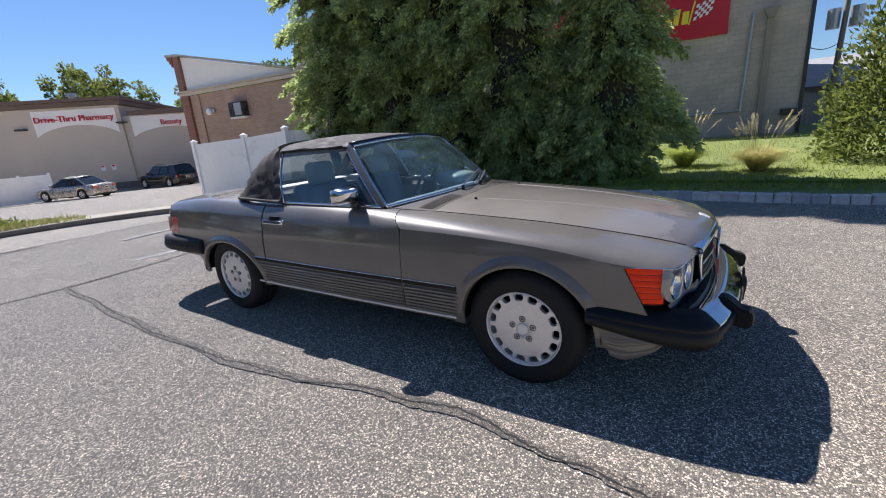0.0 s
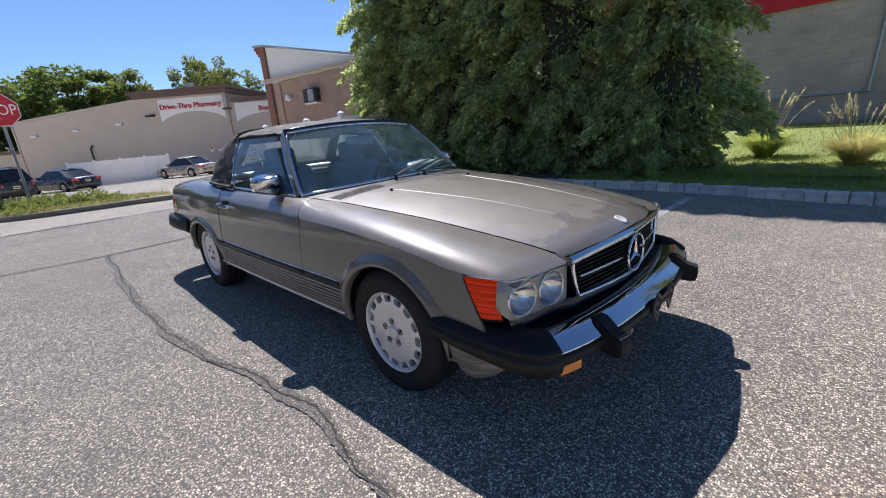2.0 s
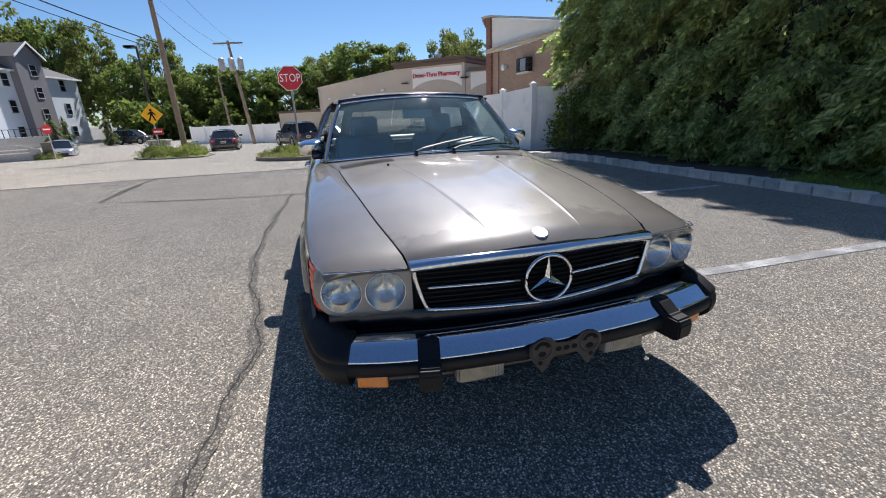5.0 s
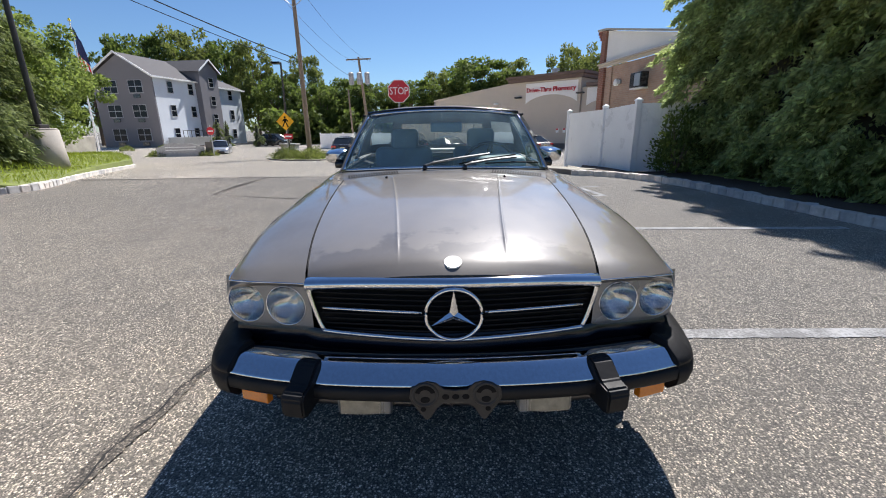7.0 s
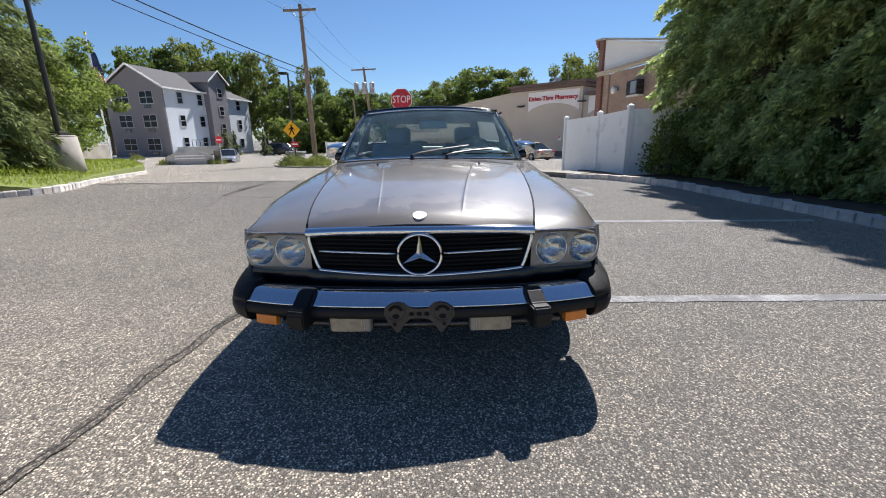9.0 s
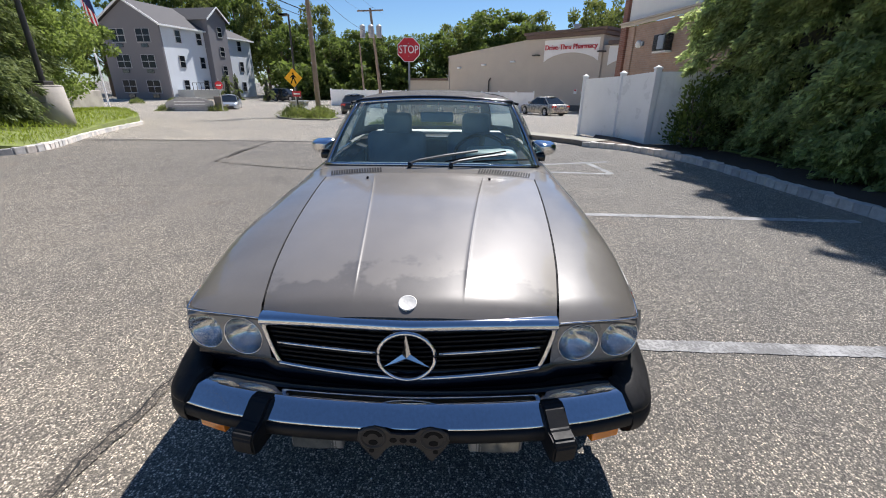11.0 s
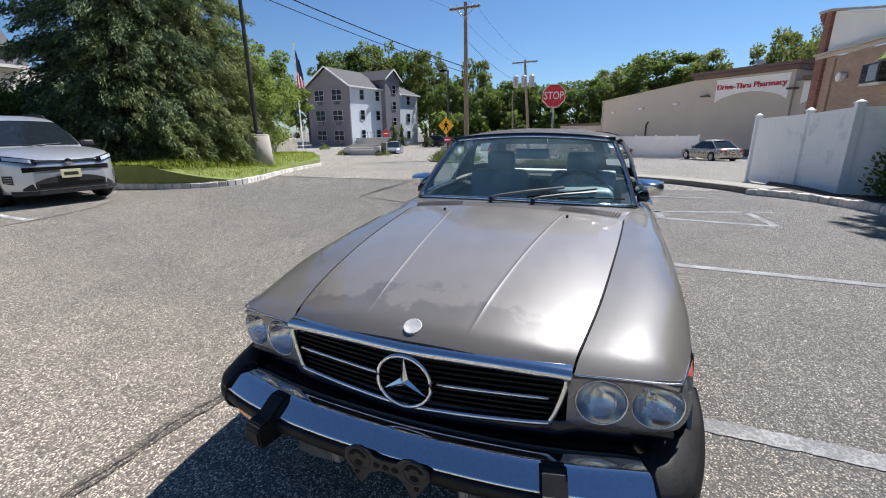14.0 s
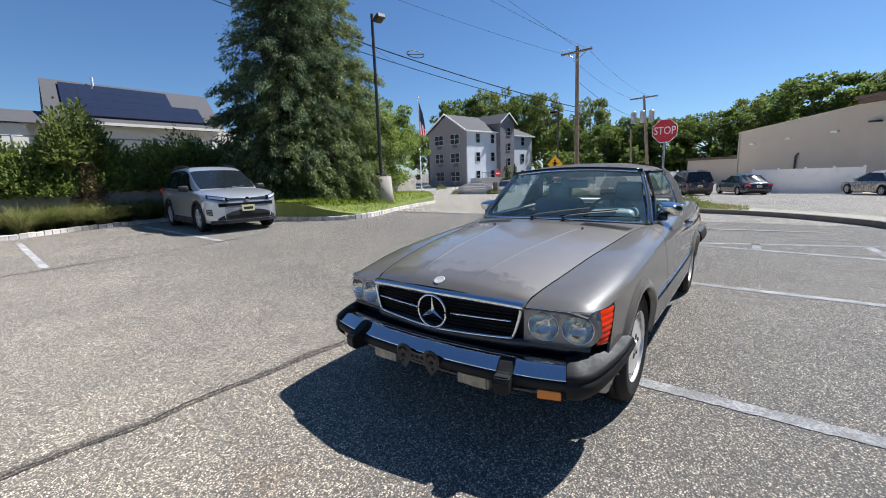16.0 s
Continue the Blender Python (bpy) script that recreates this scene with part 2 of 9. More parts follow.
M["car_beige"] = plain("champagne_paint", (0.36, 0.34, 0.30), 0.28, 0.5, var=0.06, bumps=0, coat=0.6)
M["dark_glass"] = plain("dark_car_window", (0.012, 0.015, 0.018), 0.04, var=0.2, bumps=0, rvar=0)
M["suv_glass"] = plain("dark_tinted_glass", (0.012, 0.016, 0.020), 0.03, var=0.2, bumps=0, rvar=0)
M["plastic"] = plain("black_plastic", (0.016, 0.016, 0.018), 0.6, var=0.15, bumps=0.1)
M["lamp_clear"] = plain("clear_lamp", (0.62, 0.64, 0.66), 0.1, 0.4, var=0.15, bumps=0, coat=0.6, rvar=0)
M["solar"] = plain("solar_cell", (0.018, 0.02, 0.035), 0.12, var=0.2, bumps=0, rvar=0)
M["cream"] = plain("cream_siding", (0.66, 0.63, 0.55), 0.75, var=0.06)
M["fence_wood"] = plain("grey_board", (0.30, 0.26, 0.235), 0.85, var=0.25, scale=5, stretch=(8, 8, 0.6))
M["straw_green"] = leaf_mat("fountain_grass", (0.34, 0.33, 0.11), (0.60, 0.55, 0.24), (0.65, 0.60, 0.25), 0.5)


def brick_mat(name, c1, c2, mortar, w, h, axis="x"):
    """Courses of bricks or blocks in recessed mortar, for walls that stay far off."""
    m, b = base_mat(name, 0.88)
    n, l = links_of(m)
    tc, mp, t = n.new("ShaderNodeTexCoord"), n.new("ShaderNodeMapping"), n.new("ShaderNodeTexBrick")
    mp.inputs["Rotation"].default_value = (math.pi / 2, 0, 0)
    l.new(tc.outputs["Object"], mp.inputs[0])
    l.new(mp.outputs[0], t.inputs["Vector"])
    t.inputs["Color1"].default_value, t.inputs["Color2"].default_value, t.inputs["Mortar"].default_value = (*c1, 1), (*c2, 1), (*mortar, 1)
    t.inputs["Scale"].default_value, t.inputs["Brick Width"].default_value, t.inputs["Row Height"].default_value = 1.0, w, h
    t.inputs["Mortar Size"].default_value = 0.006 if h < 0.1 else 0.009
    stain = noise_node(m, 0.8, 6.0, 0.6)
    col = mix(m, 1.0, t.outputs["Color"], ramp(m, stain, [(0.3, (0.8, 0.8, 0.8)), (0.7, (1.12, 1.1, 1.08))]), "MULTIPLY")
    l.new(col, b.inputs["Base Color"])
    bump(m, b, t.outputs["Fac"], -0.5, 0.006)
    return m


M["brickwork"] = brick_mat("tan_brickwork", (0.40, 0.27, 0.20), (0.33, 0.22, 0.165), (0.36, 0.32, 0.28), 0.21, 0.075)
M["brick_red_work"] = brick_mat("red_brickwork", (0.27, 0.115, 0.08), (0.20, 0.085, 0.06), (0.26, 0.22, 0.19), 0.21, 0.075)
M["blockwork"] = brick_mat("grey_blockwork", (0.53, 0.445, 0.40), (0.465, 0.39, 0.35), (0.41, 0.345, 0.31), 0.40, 0.20)
M["stained_concrete"] = plain("stained_concrete", (0.34, 0.31, 0.27), 0.88, var=0.4, scale=1.6, bumps=0.5)
M["flag_blue"] = plain("flag_blue", (0.02, 0.03, 0.10), 0.8, var=0.1)
M["plate_cream"] = plain("plate_cream", (0.62, 0.58, 0.36), 0.4, var=0.08, bumps=0)
M["dry_leaf"] = leaf_mat("dry_vine_leaf", (0.10, 0.06, 0.045), (0.26, 0.17, 0.13), (0.2, 0.12, 0.08), 0.2)


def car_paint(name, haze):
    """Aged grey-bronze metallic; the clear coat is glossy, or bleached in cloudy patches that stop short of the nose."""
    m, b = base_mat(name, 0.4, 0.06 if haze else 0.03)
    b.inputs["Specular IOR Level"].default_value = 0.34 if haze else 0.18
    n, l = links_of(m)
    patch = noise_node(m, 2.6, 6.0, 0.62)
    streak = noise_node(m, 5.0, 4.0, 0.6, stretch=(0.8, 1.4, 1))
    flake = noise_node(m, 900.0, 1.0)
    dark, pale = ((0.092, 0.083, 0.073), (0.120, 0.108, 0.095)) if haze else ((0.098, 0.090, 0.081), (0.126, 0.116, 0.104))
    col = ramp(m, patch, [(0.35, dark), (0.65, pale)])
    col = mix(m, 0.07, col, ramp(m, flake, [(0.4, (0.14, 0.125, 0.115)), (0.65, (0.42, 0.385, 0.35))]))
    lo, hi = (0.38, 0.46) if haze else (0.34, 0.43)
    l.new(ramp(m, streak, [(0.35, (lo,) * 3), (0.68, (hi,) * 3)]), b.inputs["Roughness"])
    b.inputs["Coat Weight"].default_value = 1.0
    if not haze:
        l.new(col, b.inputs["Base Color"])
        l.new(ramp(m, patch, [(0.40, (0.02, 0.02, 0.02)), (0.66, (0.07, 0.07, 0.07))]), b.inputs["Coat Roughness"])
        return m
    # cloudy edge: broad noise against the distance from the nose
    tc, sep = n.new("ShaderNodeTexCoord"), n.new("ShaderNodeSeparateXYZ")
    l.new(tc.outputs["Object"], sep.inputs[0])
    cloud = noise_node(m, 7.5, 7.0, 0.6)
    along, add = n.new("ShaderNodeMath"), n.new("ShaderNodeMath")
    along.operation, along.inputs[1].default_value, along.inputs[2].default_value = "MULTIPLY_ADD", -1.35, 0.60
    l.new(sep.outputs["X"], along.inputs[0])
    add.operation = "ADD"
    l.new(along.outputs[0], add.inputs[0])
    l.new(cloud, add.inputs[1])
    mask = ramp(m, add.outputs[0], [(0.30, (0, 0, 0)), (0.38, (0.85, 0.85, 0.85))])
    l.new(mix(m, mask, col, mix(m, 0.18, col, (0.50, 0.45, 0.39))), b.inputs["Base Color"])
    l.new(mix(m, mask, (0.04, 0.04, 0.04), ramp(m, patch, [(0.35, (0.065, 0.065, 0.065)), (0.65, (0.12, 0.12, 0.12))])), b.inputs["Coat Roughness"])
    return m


M["paint"] = car_paint("aged_grey_metallic", False)
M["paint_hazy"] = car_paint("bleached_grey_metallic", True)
M["chrome"] = plain("chrome", (0.62, 0.635, 0.66), 0.07, 1.0, var=0.04, bumps=0.0, rvar=0.03)
M["rubber"] = plain("black_rubber", (0.008, 0.008, 0.009), 0.58, var=0.25, scale=12, bumps=0.15)
M["tyre"] = plain("tyre_rubber", (0.013, 0.013, 0.014), 0.75, var=0.3, scale=14, bumps=0.3)
M["black"] = plain("black_underbody", (0.008, 0.008, 0.009), 0.7, var=0.2, bumps=0.1)
M["grille_black"] = plain("satin_black", (0.006, 0.006, 0.007), 0.6, var=0.2, bumps=0)
M["canvas"] = plain("black_canvas", (0.028, 0.026, 0.027), 0.85, var=0.14, scale=16, fine=500, bumps=0.35)
M["alloy"] = plain("alloy_wheel", (0.70, 0.685, 0.67), 0.42, 0.45, var=0.08, scale=9, bumps=0.05)
# teal layer paints the sky's reflection into the panes
M["car_glass"] = glass_mat("car_glass", (0.76, 0.86, 0.87), dust_sheen=0.075, dust_sheen_col=(0.38, 0.60, 0.64))


def lamp_reflector():
    """Bright reflector seen through the faint upright flutes of the glass."""
    m, b = base_mat("lamp_reflector", 0.10, 1.0)
    n, l = links_of(m)
    tc, w = n.new("ShaderNodeTexCoord"), n.new("ShaderNodeTexWave")
    w.bands_direction = "Y"
    w.inputs["Scale"].default_value, w.inputs["Distortion"].default_value, w.inputs["Detail"].default_value = 40.0, 1.0, 1.0
    l.new(tc.outputs["Object"], w.inputs["Vector"])
    big = noise_node(m, 30.0, 3.0)
    l.new(ramp(m, big, [(0.3, (0.40, 0.40, 0.38)), (0.7, (0.78, 0.77, 0.74))]), b.inputs["Base Color"])
    bump(m, b, mix(m, 0.75, w.outputs["Color"], big), 0.22, 0.003)
    return m


M["lens_clear"] = glass_mat("headlamp_glass", (0.95, 0.97, 0.98), dust_sheen=0.025, dust_sheen_col=(0.8, 0.80, 0.78))
M["rear_plastic"] = glass_mat("yellowed_clear_plastic", (0.42, 0.39, 0.33), dust_sheen=0.012, dust_sheen_col=(0.6, 0.58, 0.5))
M["reflector"] = lamp_reflector()
M["lens_red"] = plain("orange_red_lens", (0.86, 0.042, 0.003), 0.10, var=0.08, bumps=0, coat=0.0, rvar=0)
M["lens_tail"] = plain("tail_lens", (0.42, 0.02, 0.015), 0.16, var=0.08, bumps=0, coat=0.6, rvar=0)
M["lens_amber"] = plain("amber_lens", (0.66, 0.19, 0.006), 0.2, var=0.08, bumps=0, coat=0.5, rvar=0)
M["lens_fog"] = plain("fog_lens", (0.20, 0.20, 0.18), 0.12, 0.5, var=0.3, scale=30, bumps=0, rvar=0)
M["seat"] = plain("dark_blue_leather", (0.09, 0.14, 0.20), 0.5, var=0.2, scale=10, bumps=0.25)
M["dash"] = plain("blue_grey_vinyl", (0.10, 0.15, 0.19), 0.5, var=0.15, bumps=0.2)
M["dash_green"] = plain("pale_padded_top", (0.20, 0.27, 0.26), 0.45, var=0.12, bumps=0.2)
M["steel_dark"] = plain("dark_bracket", (0.014, 0.013, 0.013), 0.45, 0.2, var=0.3, scale=20, bumps=0.1)
M["gloss_black"] = plain("gloss_black", (0.004, 0.004, 0.008), 0.20, var=0.1, bumps=0, coat=0.0, rvar=0.04)
M["bezel"] = plain("grey_bezel", (0.25, 0.24, 0.225), 0.35, 0.25, var=0.1, fine=220, bumps=0.3)
M["badge"] = plain("silver_badge", (0.50, 0.49, 0.47), 0.55, 0.3, var=0.15, scale=60, bumps=0.1)
M["bracket_steel"] = plain("bracket_steel", (0.045, 0.041, 0.038), 0.5, 0.3, var=0.3, scale=30, bumps=0.1)
M["valance"] = plain("valance_paint", (0.022, 0.020, 0.021), 0.3, 0.1, var=0.25, scale=9, bumps=0, coat=0.3)
M["mirror"] = plain("mirror_glass", (0.85, 0.87, 0.88), 0.02, 1.0, var=0.02, bumps=0, rvar=0)
# pale colour stands for light caught on the trim behind the seats
M["shelf"] = plain("lit_shelf", (0.62, 0.61, 0.58), 0.6, var=0.15, bumps=0.1)
M["arm_silver"] = plain("silver_arm", (0.15, 0.15, 0.15), 0.45, 0.35, var=0.08, bumps=0)
for key in ("tar", "crack", "paint_line", "concrete"):
    M[key].node_tree.nodes["Principled BSDF"].inputs["Diffuse Roughness"].default_value = 1.0
for key, level in (("rubber", 0.28), ("tyre", 0.3), ("black", 0.15), ("grille_black", 0.2), ("lens_red", 0.2), ("steel_dark", 0.3)):
    M[key].node_tree.nodes["Principled BSDF"].inputs["Specular IOR Level"].default_value = level

# ---- building helpers ----
def part(name, bm, material, parent=None, label="", smooth=False, kind=""):
    """Links a bmesh as one mesh object, under a thing or part if one is given."""
    me = bpy.data.meshes.new(name)
    bm.to_mesh(me)
    bm.free()
    me.materials.append(material)
    if smooth:
        for p in me.polygons:
            p.use_smooth = True
    ob = new(name, me)
    ob.parent = parent
    if label or kind:
        tagged(ob, label, kind=kind)
    return ob


def data_part(name, verts, faces, material, parent=None, label="", smooth=False, kind=""):
    me = bpy.data.meshes.new(name)
    me.from_pydata([tuple(v) for v in verts], [], [tuple(f) for f in faces])
    me.update()
    me.materials.append(material)
    if smooth:
        for p in me.polygons:
            p.use_smooth = True
    ob = new(name, me)
    ob.parent = parent
    if label or kind:
        tagged(ob, label, kind=kind)
    return ob


def thing(name, label, category, at=(0, 0, 0), turn=0.0, group="", kind=""):
    ob = new(name)
    ob.empty_display_size = 0.2
    ob.matrix_basis = pose(*at, 0, 0, turn)
    return tagged(ob, label, category, group, kind)


def box(x0, x1, y0, y1, z0, z1, bevel=0.0, seg=2):
    bm = bmesh.new()
    bmesh.ops.create_cube(bm, size=1)
    for v in bm.verts:
        v.co = Vector((x0 + (v.co.x + 0.5) * (x1 - x0), y0 + (v.co.y + 0.5) * (y1 - y0), z0 + (v.co.z + 0.5) * (z1 - z0)))
    if bevel:
        bmesh.ops.bevel(bm, geom=bm.edges[:], offset=bevel, segments=seg, affect="EDGES", profile=0.5)
    return bm


def tube(a, b, r0, r1=None, seg=12, cap=True):
    bm = bmesh.new()
    a, b = Vector(a), Vector(b)
    bmesh.ops.create_cone(bm, cap_ends=cap, segments=seg, radius1=r0, radius2=r0 if r1 is None else r1, depth=(b - a).length)
    q = (b - a).to_track_quat("Z", "Y").to_matrix().to_4x4()
    bmesh.ops.transform(bm, matrix=Matrix.Translation((a + b) / 2) @ q, verts=bm.verts)
    return bm


def joined(*bms):
    out = bmesh.new()
    for b in bms:
        me = bpy.data.meshes.new("tmp")
        b.to_mesh(me)
        b.free()
        out.from_mesh(me)
        bpy.data.meshes.remove(me)
    return out


def moved(bm, m):
    bmesh.ops.transform(bm, matrix=m, verts=bm.verts)
    return bm


def prism(points, z0, z1):
    """An upright block over a plan outline; z0 and z1 may be functions of x and y."""
    bm = bmesh.new()
    f0 = z0 if callable(z0) else (lambda x, y: z0)
    f1 = z1 if callable(z1) else (lambda x, y: z1)
    lo = [bm.verts.new((x, y, f0(x, y))) for x, y in points]
    hi = [bm.verts.new((x, y, f1(x, y))) for x, y in points]
    n = len(points)
    bm.faces.new(hi)
    bm.faces.new(lo[::-1])
    for i in range(n):
        bm.faces.new((lo[i], lo[(i + 1) % n], hi[(i + 1) % n], hi[i]))
    bmesh.ops.recalc_face_normals(bm, faces=bm.faces)
    return bm


def sweep(path, r, seg=8, closed=False):
    """A round bar along a list of points."""
    verts, faces = [], []
    pts = [Vector(p) for p in path]
    n = len(pts)
    up = Vector((0, 0, 1))
    for i, p in enumerate(pts):
        d = (pts[(i + 1) % n] - pts[i - 1]) if closed else (pts[min(i + 1, n - 1)] - pts[max(i - 1, 0)])
        d.normalize()
        s = d.cross(up)
        if s.length < 1e-4:
            s = Vector((1, 0, 0))
        s.normalize()
        u = s.cross(d)
        for k in range(seg):
            a = 2 * math.pi * k / seg
            verts.append(p + (s * math.cos(a) + u * math.sin(a)) * r)
    for i in range(n if closed else n - 1):
        j = (i + 1) % n
        for k in range(seg):
            k2 = (k + 1) % seg
            faces.append((i * seg + k, i * seg + k2, j * seg + k2, j * seg + k))
    if not closed:
        faces.append(tuple(range(seg))[::-1])
        faces.append(tuple((n - 1) * seg + k for k in range(seg)))
    return bm_of(verts, faces)


def bm_of(verts, faces):
    bm = bmesh.new()
    vs = [bm.verts.new(v) for v in verts]
    for f in faces:
        try:
            bm.faces.new([vs[i] for i in f])
        except ValueError:
            pass
    return bm


def curve(tab):
    """A smooth curve through (x, value) pairs."""
    tab = sorted(tab)
    xs, ys = [p[0] for p in tab], [p[1] for p in tab]
    ms = []
    for i in range(len(xs)):
        a, b = max(i - 1, 0), min(i + 1, len(xs) - 1)
        ms.append((ys[b] - ys[a]) / (xs[b] - xs[a]))

    def f(x):
        if x <= xs[0]:
            return ys[0]
        if x >= xs[-1]:
            return ys[-1]
        i = max(k for k in range(len(xs)) if xs[k] <= x)
        h = xs[i + 1] - xs[i]
        t = (x - xs[i]) / h
        return ((2 * t**3 - 3 * t**2 + 1) * ys[i] + (t**3 - 2 * t**2 + t) * h * ms[i]
                + (-2 * t**3 + 3 * t**2) * ys[i + 1] + (t**3 - t**2) * h * ms[i + 1])
    return f


def along(path, step):
    """Points every step metres along a plan line, with the heading."""
    out = []
    left = 0.0
    for (x0, y0), (x1, y1) in zip(path, path[1:]):
        d = math.hypot(x1 - x0, y1 - y0)
        s = left
        while s < d:
            out.append((x0 + (x1 - x0) * s / d, y0 + (y1 - y0) * s / d, math.degrees(math.atan2(y1 - y0, x1 - x0))))
            s += step
        left = s - d
    return out


def smooth_path(path, n=6):
    out = []
    for i in range(len(path) - 1):
        p0, p1, p2, p3 = path[max(i - 1, 0)], path[i], path[i + 1], path[min(i + 2, len(path) - 1)]
        for k in range(n):
            t = k / n
            out.append(tuple(0.5 * (2 * b + (c - a) * t + (2 * a - 5 * b + 4 * c - d) * t * t + (3 * b - a - 3 * c + d) * t**3)
                             for a, b, c, d in zip(p0, p1, p2, p3)))
    out.append(path[-1])
    return out


GROUND = curve([(-7, 0.0), (-13, -0.19), (-22, -0.52), (-31, -0.85), (-38, -1.07), (-46, -1.12), (-60, -1.12)])


def gz(x, y=0):
    return GROUND(x)


def text_mesh(body, size, depth, material, parent, name, m, label=""):
    """Raised writing in the built-in font."""
    cu = bpy.data.curves.new(name, "FONT")
    cu.body, cu.size, cu.extrude, cu.align_x, cu.align_y = body, size, depth, "CENTER", "CENTER"
    cu.resolution_u = 3
    tmp = new("tmp_text", cu)
    me = bpy.data.meshes.new_from_object(tmp)
    bpy.data.objects.remove(tmp)
    me.transform(m)
    me.materials.append(material)
    ob = new(name, me)
    ob.parent = parent
    if label:
        tagged(ob, label)
    return ob

# ---- ground, road marks and kerbs ----
def ground_sheet():
    xs = sorted({*[-900, -500, -250, -150, -100, -75, -60], *[-52 + 2.0 * i for i in range(24)], *[-6 + 1.0 * i for i in range(20)], 16, 20, 30, 60, 150, 400, 900})
    ys = [-900, -400, -150, -60, -40, -25, -15, -8, -3, 0, 3, 8, 15, 25, 40, 60, 150, 400, 900]
    verts = [(x, y, gz(x)) for x in xs for y in ys]
    n = len(ys)
    faces = [(i * n + j, (i + 1) * n + j, (i + 1) * n + j + 1, i * n + j + 1) for i in range(len(xs) - 1) for j in range(n - 1)]
    g = data_part("ground", verts, faces, M["asphalt"], smooth=True)
    return tagged(g, "worn grey asphalt of a parking lot with light aggregate", "asphalt", kind="structure")


ground = ground_sheet()


def pale_road():
    """Newer, paler paving beyond the seam, a thin layer over the old lot."""
    xs = [-9.13 - 0.9 * i for i in range(60)]
    ys = [-60, -40, -25, -15, -9, -6, -3, 0, 3, 6, 9, 12]
    verts = [(x, y, gz(x) + 0.004) for x in xs for y in ys]
    n = len(ys)
    faces = [(i * n + j, i * n + j + 1, (i + 1) * n + j + 1, (i + 1) * n + j) for i in range(len(xs) - 1) for j in range(n - 1)]
    return tagged(data_part("road", verts, faces, M["pale_asphalt"], smooth=True), "pale sunlit asphalt of the lane beyond the seam", "asphalt", kind="structure")


pale_road()


def strip(path, widths, z=0.0065, reach=1):
    """A flat band over the ground along a plan line."""
    verts, faces = [], []
    for i, (x, y) in enumerate(path):
        a, b = path[max(i - reach, 0)], path[min(i + reach, len(path) - 1)]
        d = Vector((b[0] - a[0], b[1] - a[1]))
        d.normalize()
        w = widths[i] / 2 if isinstance(widths, list) else widths / 2
        verts += [(x - d.y * w, y + d.x * w, gz(x) + z), (x + d.y * w, y - d.x * w, gz(x) + z)]
    for i in range(len(path) - 1):
        faces.append((2 * i, 2 * i + 1, 2 * i + 3, 2 * i + 2))
    return verts, faces


def road_mark(path, width, label="worn white painted parking line on the asphalt"):
    (x0, y0), (x1, y1) = path
    n = max(4, int(math.hypot(x1 - x0, y1 - y0) / 0.025))
    rnd = random.Random(int(1000 * (x0 + 20 * y0)) % 99991)
    pts = [(x0 + (x1 - x0) * i / n + rnd.uniform(-0.004, 0.004), y0 + (y1 - y0) * i / n) for i in range(n + 1)]
    v, f = strip(pts, [width * rnd.uniform(0.90, 1.06) for _ in pts], 0.004, 4)
    return tagged(data_part("parking_line", v, f, M["paint_line"]), label, "line", "parking lines", "structure")


for p in ([(-0.19, 0.5), (-0.12, 4.55)], [(-2.78, 0.5), (-2.62, 4.6)], [(-5.45, 0.3), (-6.25, 3.1)], [(-5.33, 0.3), (-5.08, 2.75)], [(-5.84, 1.36), (-5.26, 1.38)],
          [(-6.12, 2.67), (-5.08, 2.78)], [(-7.4, 0.2), (-7.75, 2.4)], [(-5.5, -0.38), (-5.45, 0.2)], [(0.5, -12.4), (0.9, -7.75)], [(-2.35, -13.4), (-1.94, -7.85)]):
    road_mark(p, 0.11)


def crack(path, width, seed, label):
    rnd = random.Random(seed)
    pts, ws = [], []
    for i, (x, y) in enumerate(smooth_path(path, 24)):
        pts.append((x, y + 0.010 * math.sin(i * 0.26 + seed) + rnd.uniform(-0.003, 0.003)))
        ws.append(width * (0.95 + 0.22 * math.sin(i * 0.14 + seed) + rnd.uniform(-0.16, 0.16)))
    v, f = strip(pts, ws, 0.0065, 5)
    seal = tagged(data_part("crack_seal", v, f, M["tar"]), label, "crack", "pavement cracks", "structure")
    fine, drift = [], 0.0
    for x0, y0 in pts:
        drift = max(-1.0, min(1.0, drift + rnd.uniform(-0.45, 0.45)))
        fine.append((x0, y0 + drift * width * 0.28))
    v, f = strip(fine, [width * rnd.uniform(0.06, 0.20) for _ in fine], 0.0090, 5)
    data_part("open_crack", v, f, M["crack"], seal)
    return seal


crack([(-4.95, -1.26), (-4.2, -1.30), (-3.2, -1.36), (-2.2, -1.37), (-1.5, -1.36), (-0.8, -1.24), (-0.2, -1.17), (0.35, -1.23), (0.9, -1.27), (1.6, -1.30), (2.3, -1.37), (4.0, -1.45), (6, -1.5)], 0.068, 1, "long dark sealed crack in the asphalt")
crack([(-4.95, -1.26), (-5.06, -2.03), (-5.34, -3.11), (-5.73, -4.17)], 0.032, 2, "thin dark crack in the asphalt")
crack([(-5.73, -4.17), (-6.6, -4.27), (-7.89, -4.39), (-9.05, -4.5)], 0.075, 3, "dark sealed crack in the asphalt")
crack([(-8.76, -9.05), (-9.0, -7.4), (-9.1, -5.74), (-9.14, -4.3), (-9.12, -2.86), (-8.9, -0.5)], 0.10, 4, "dark sealed seam across the lot")
crack([(-3.7, -6.6), (-3.74, -5.73), (-3.78, -4.11), (-3.95, -2.6)], 0.014, 7, "thin crack across the lot")
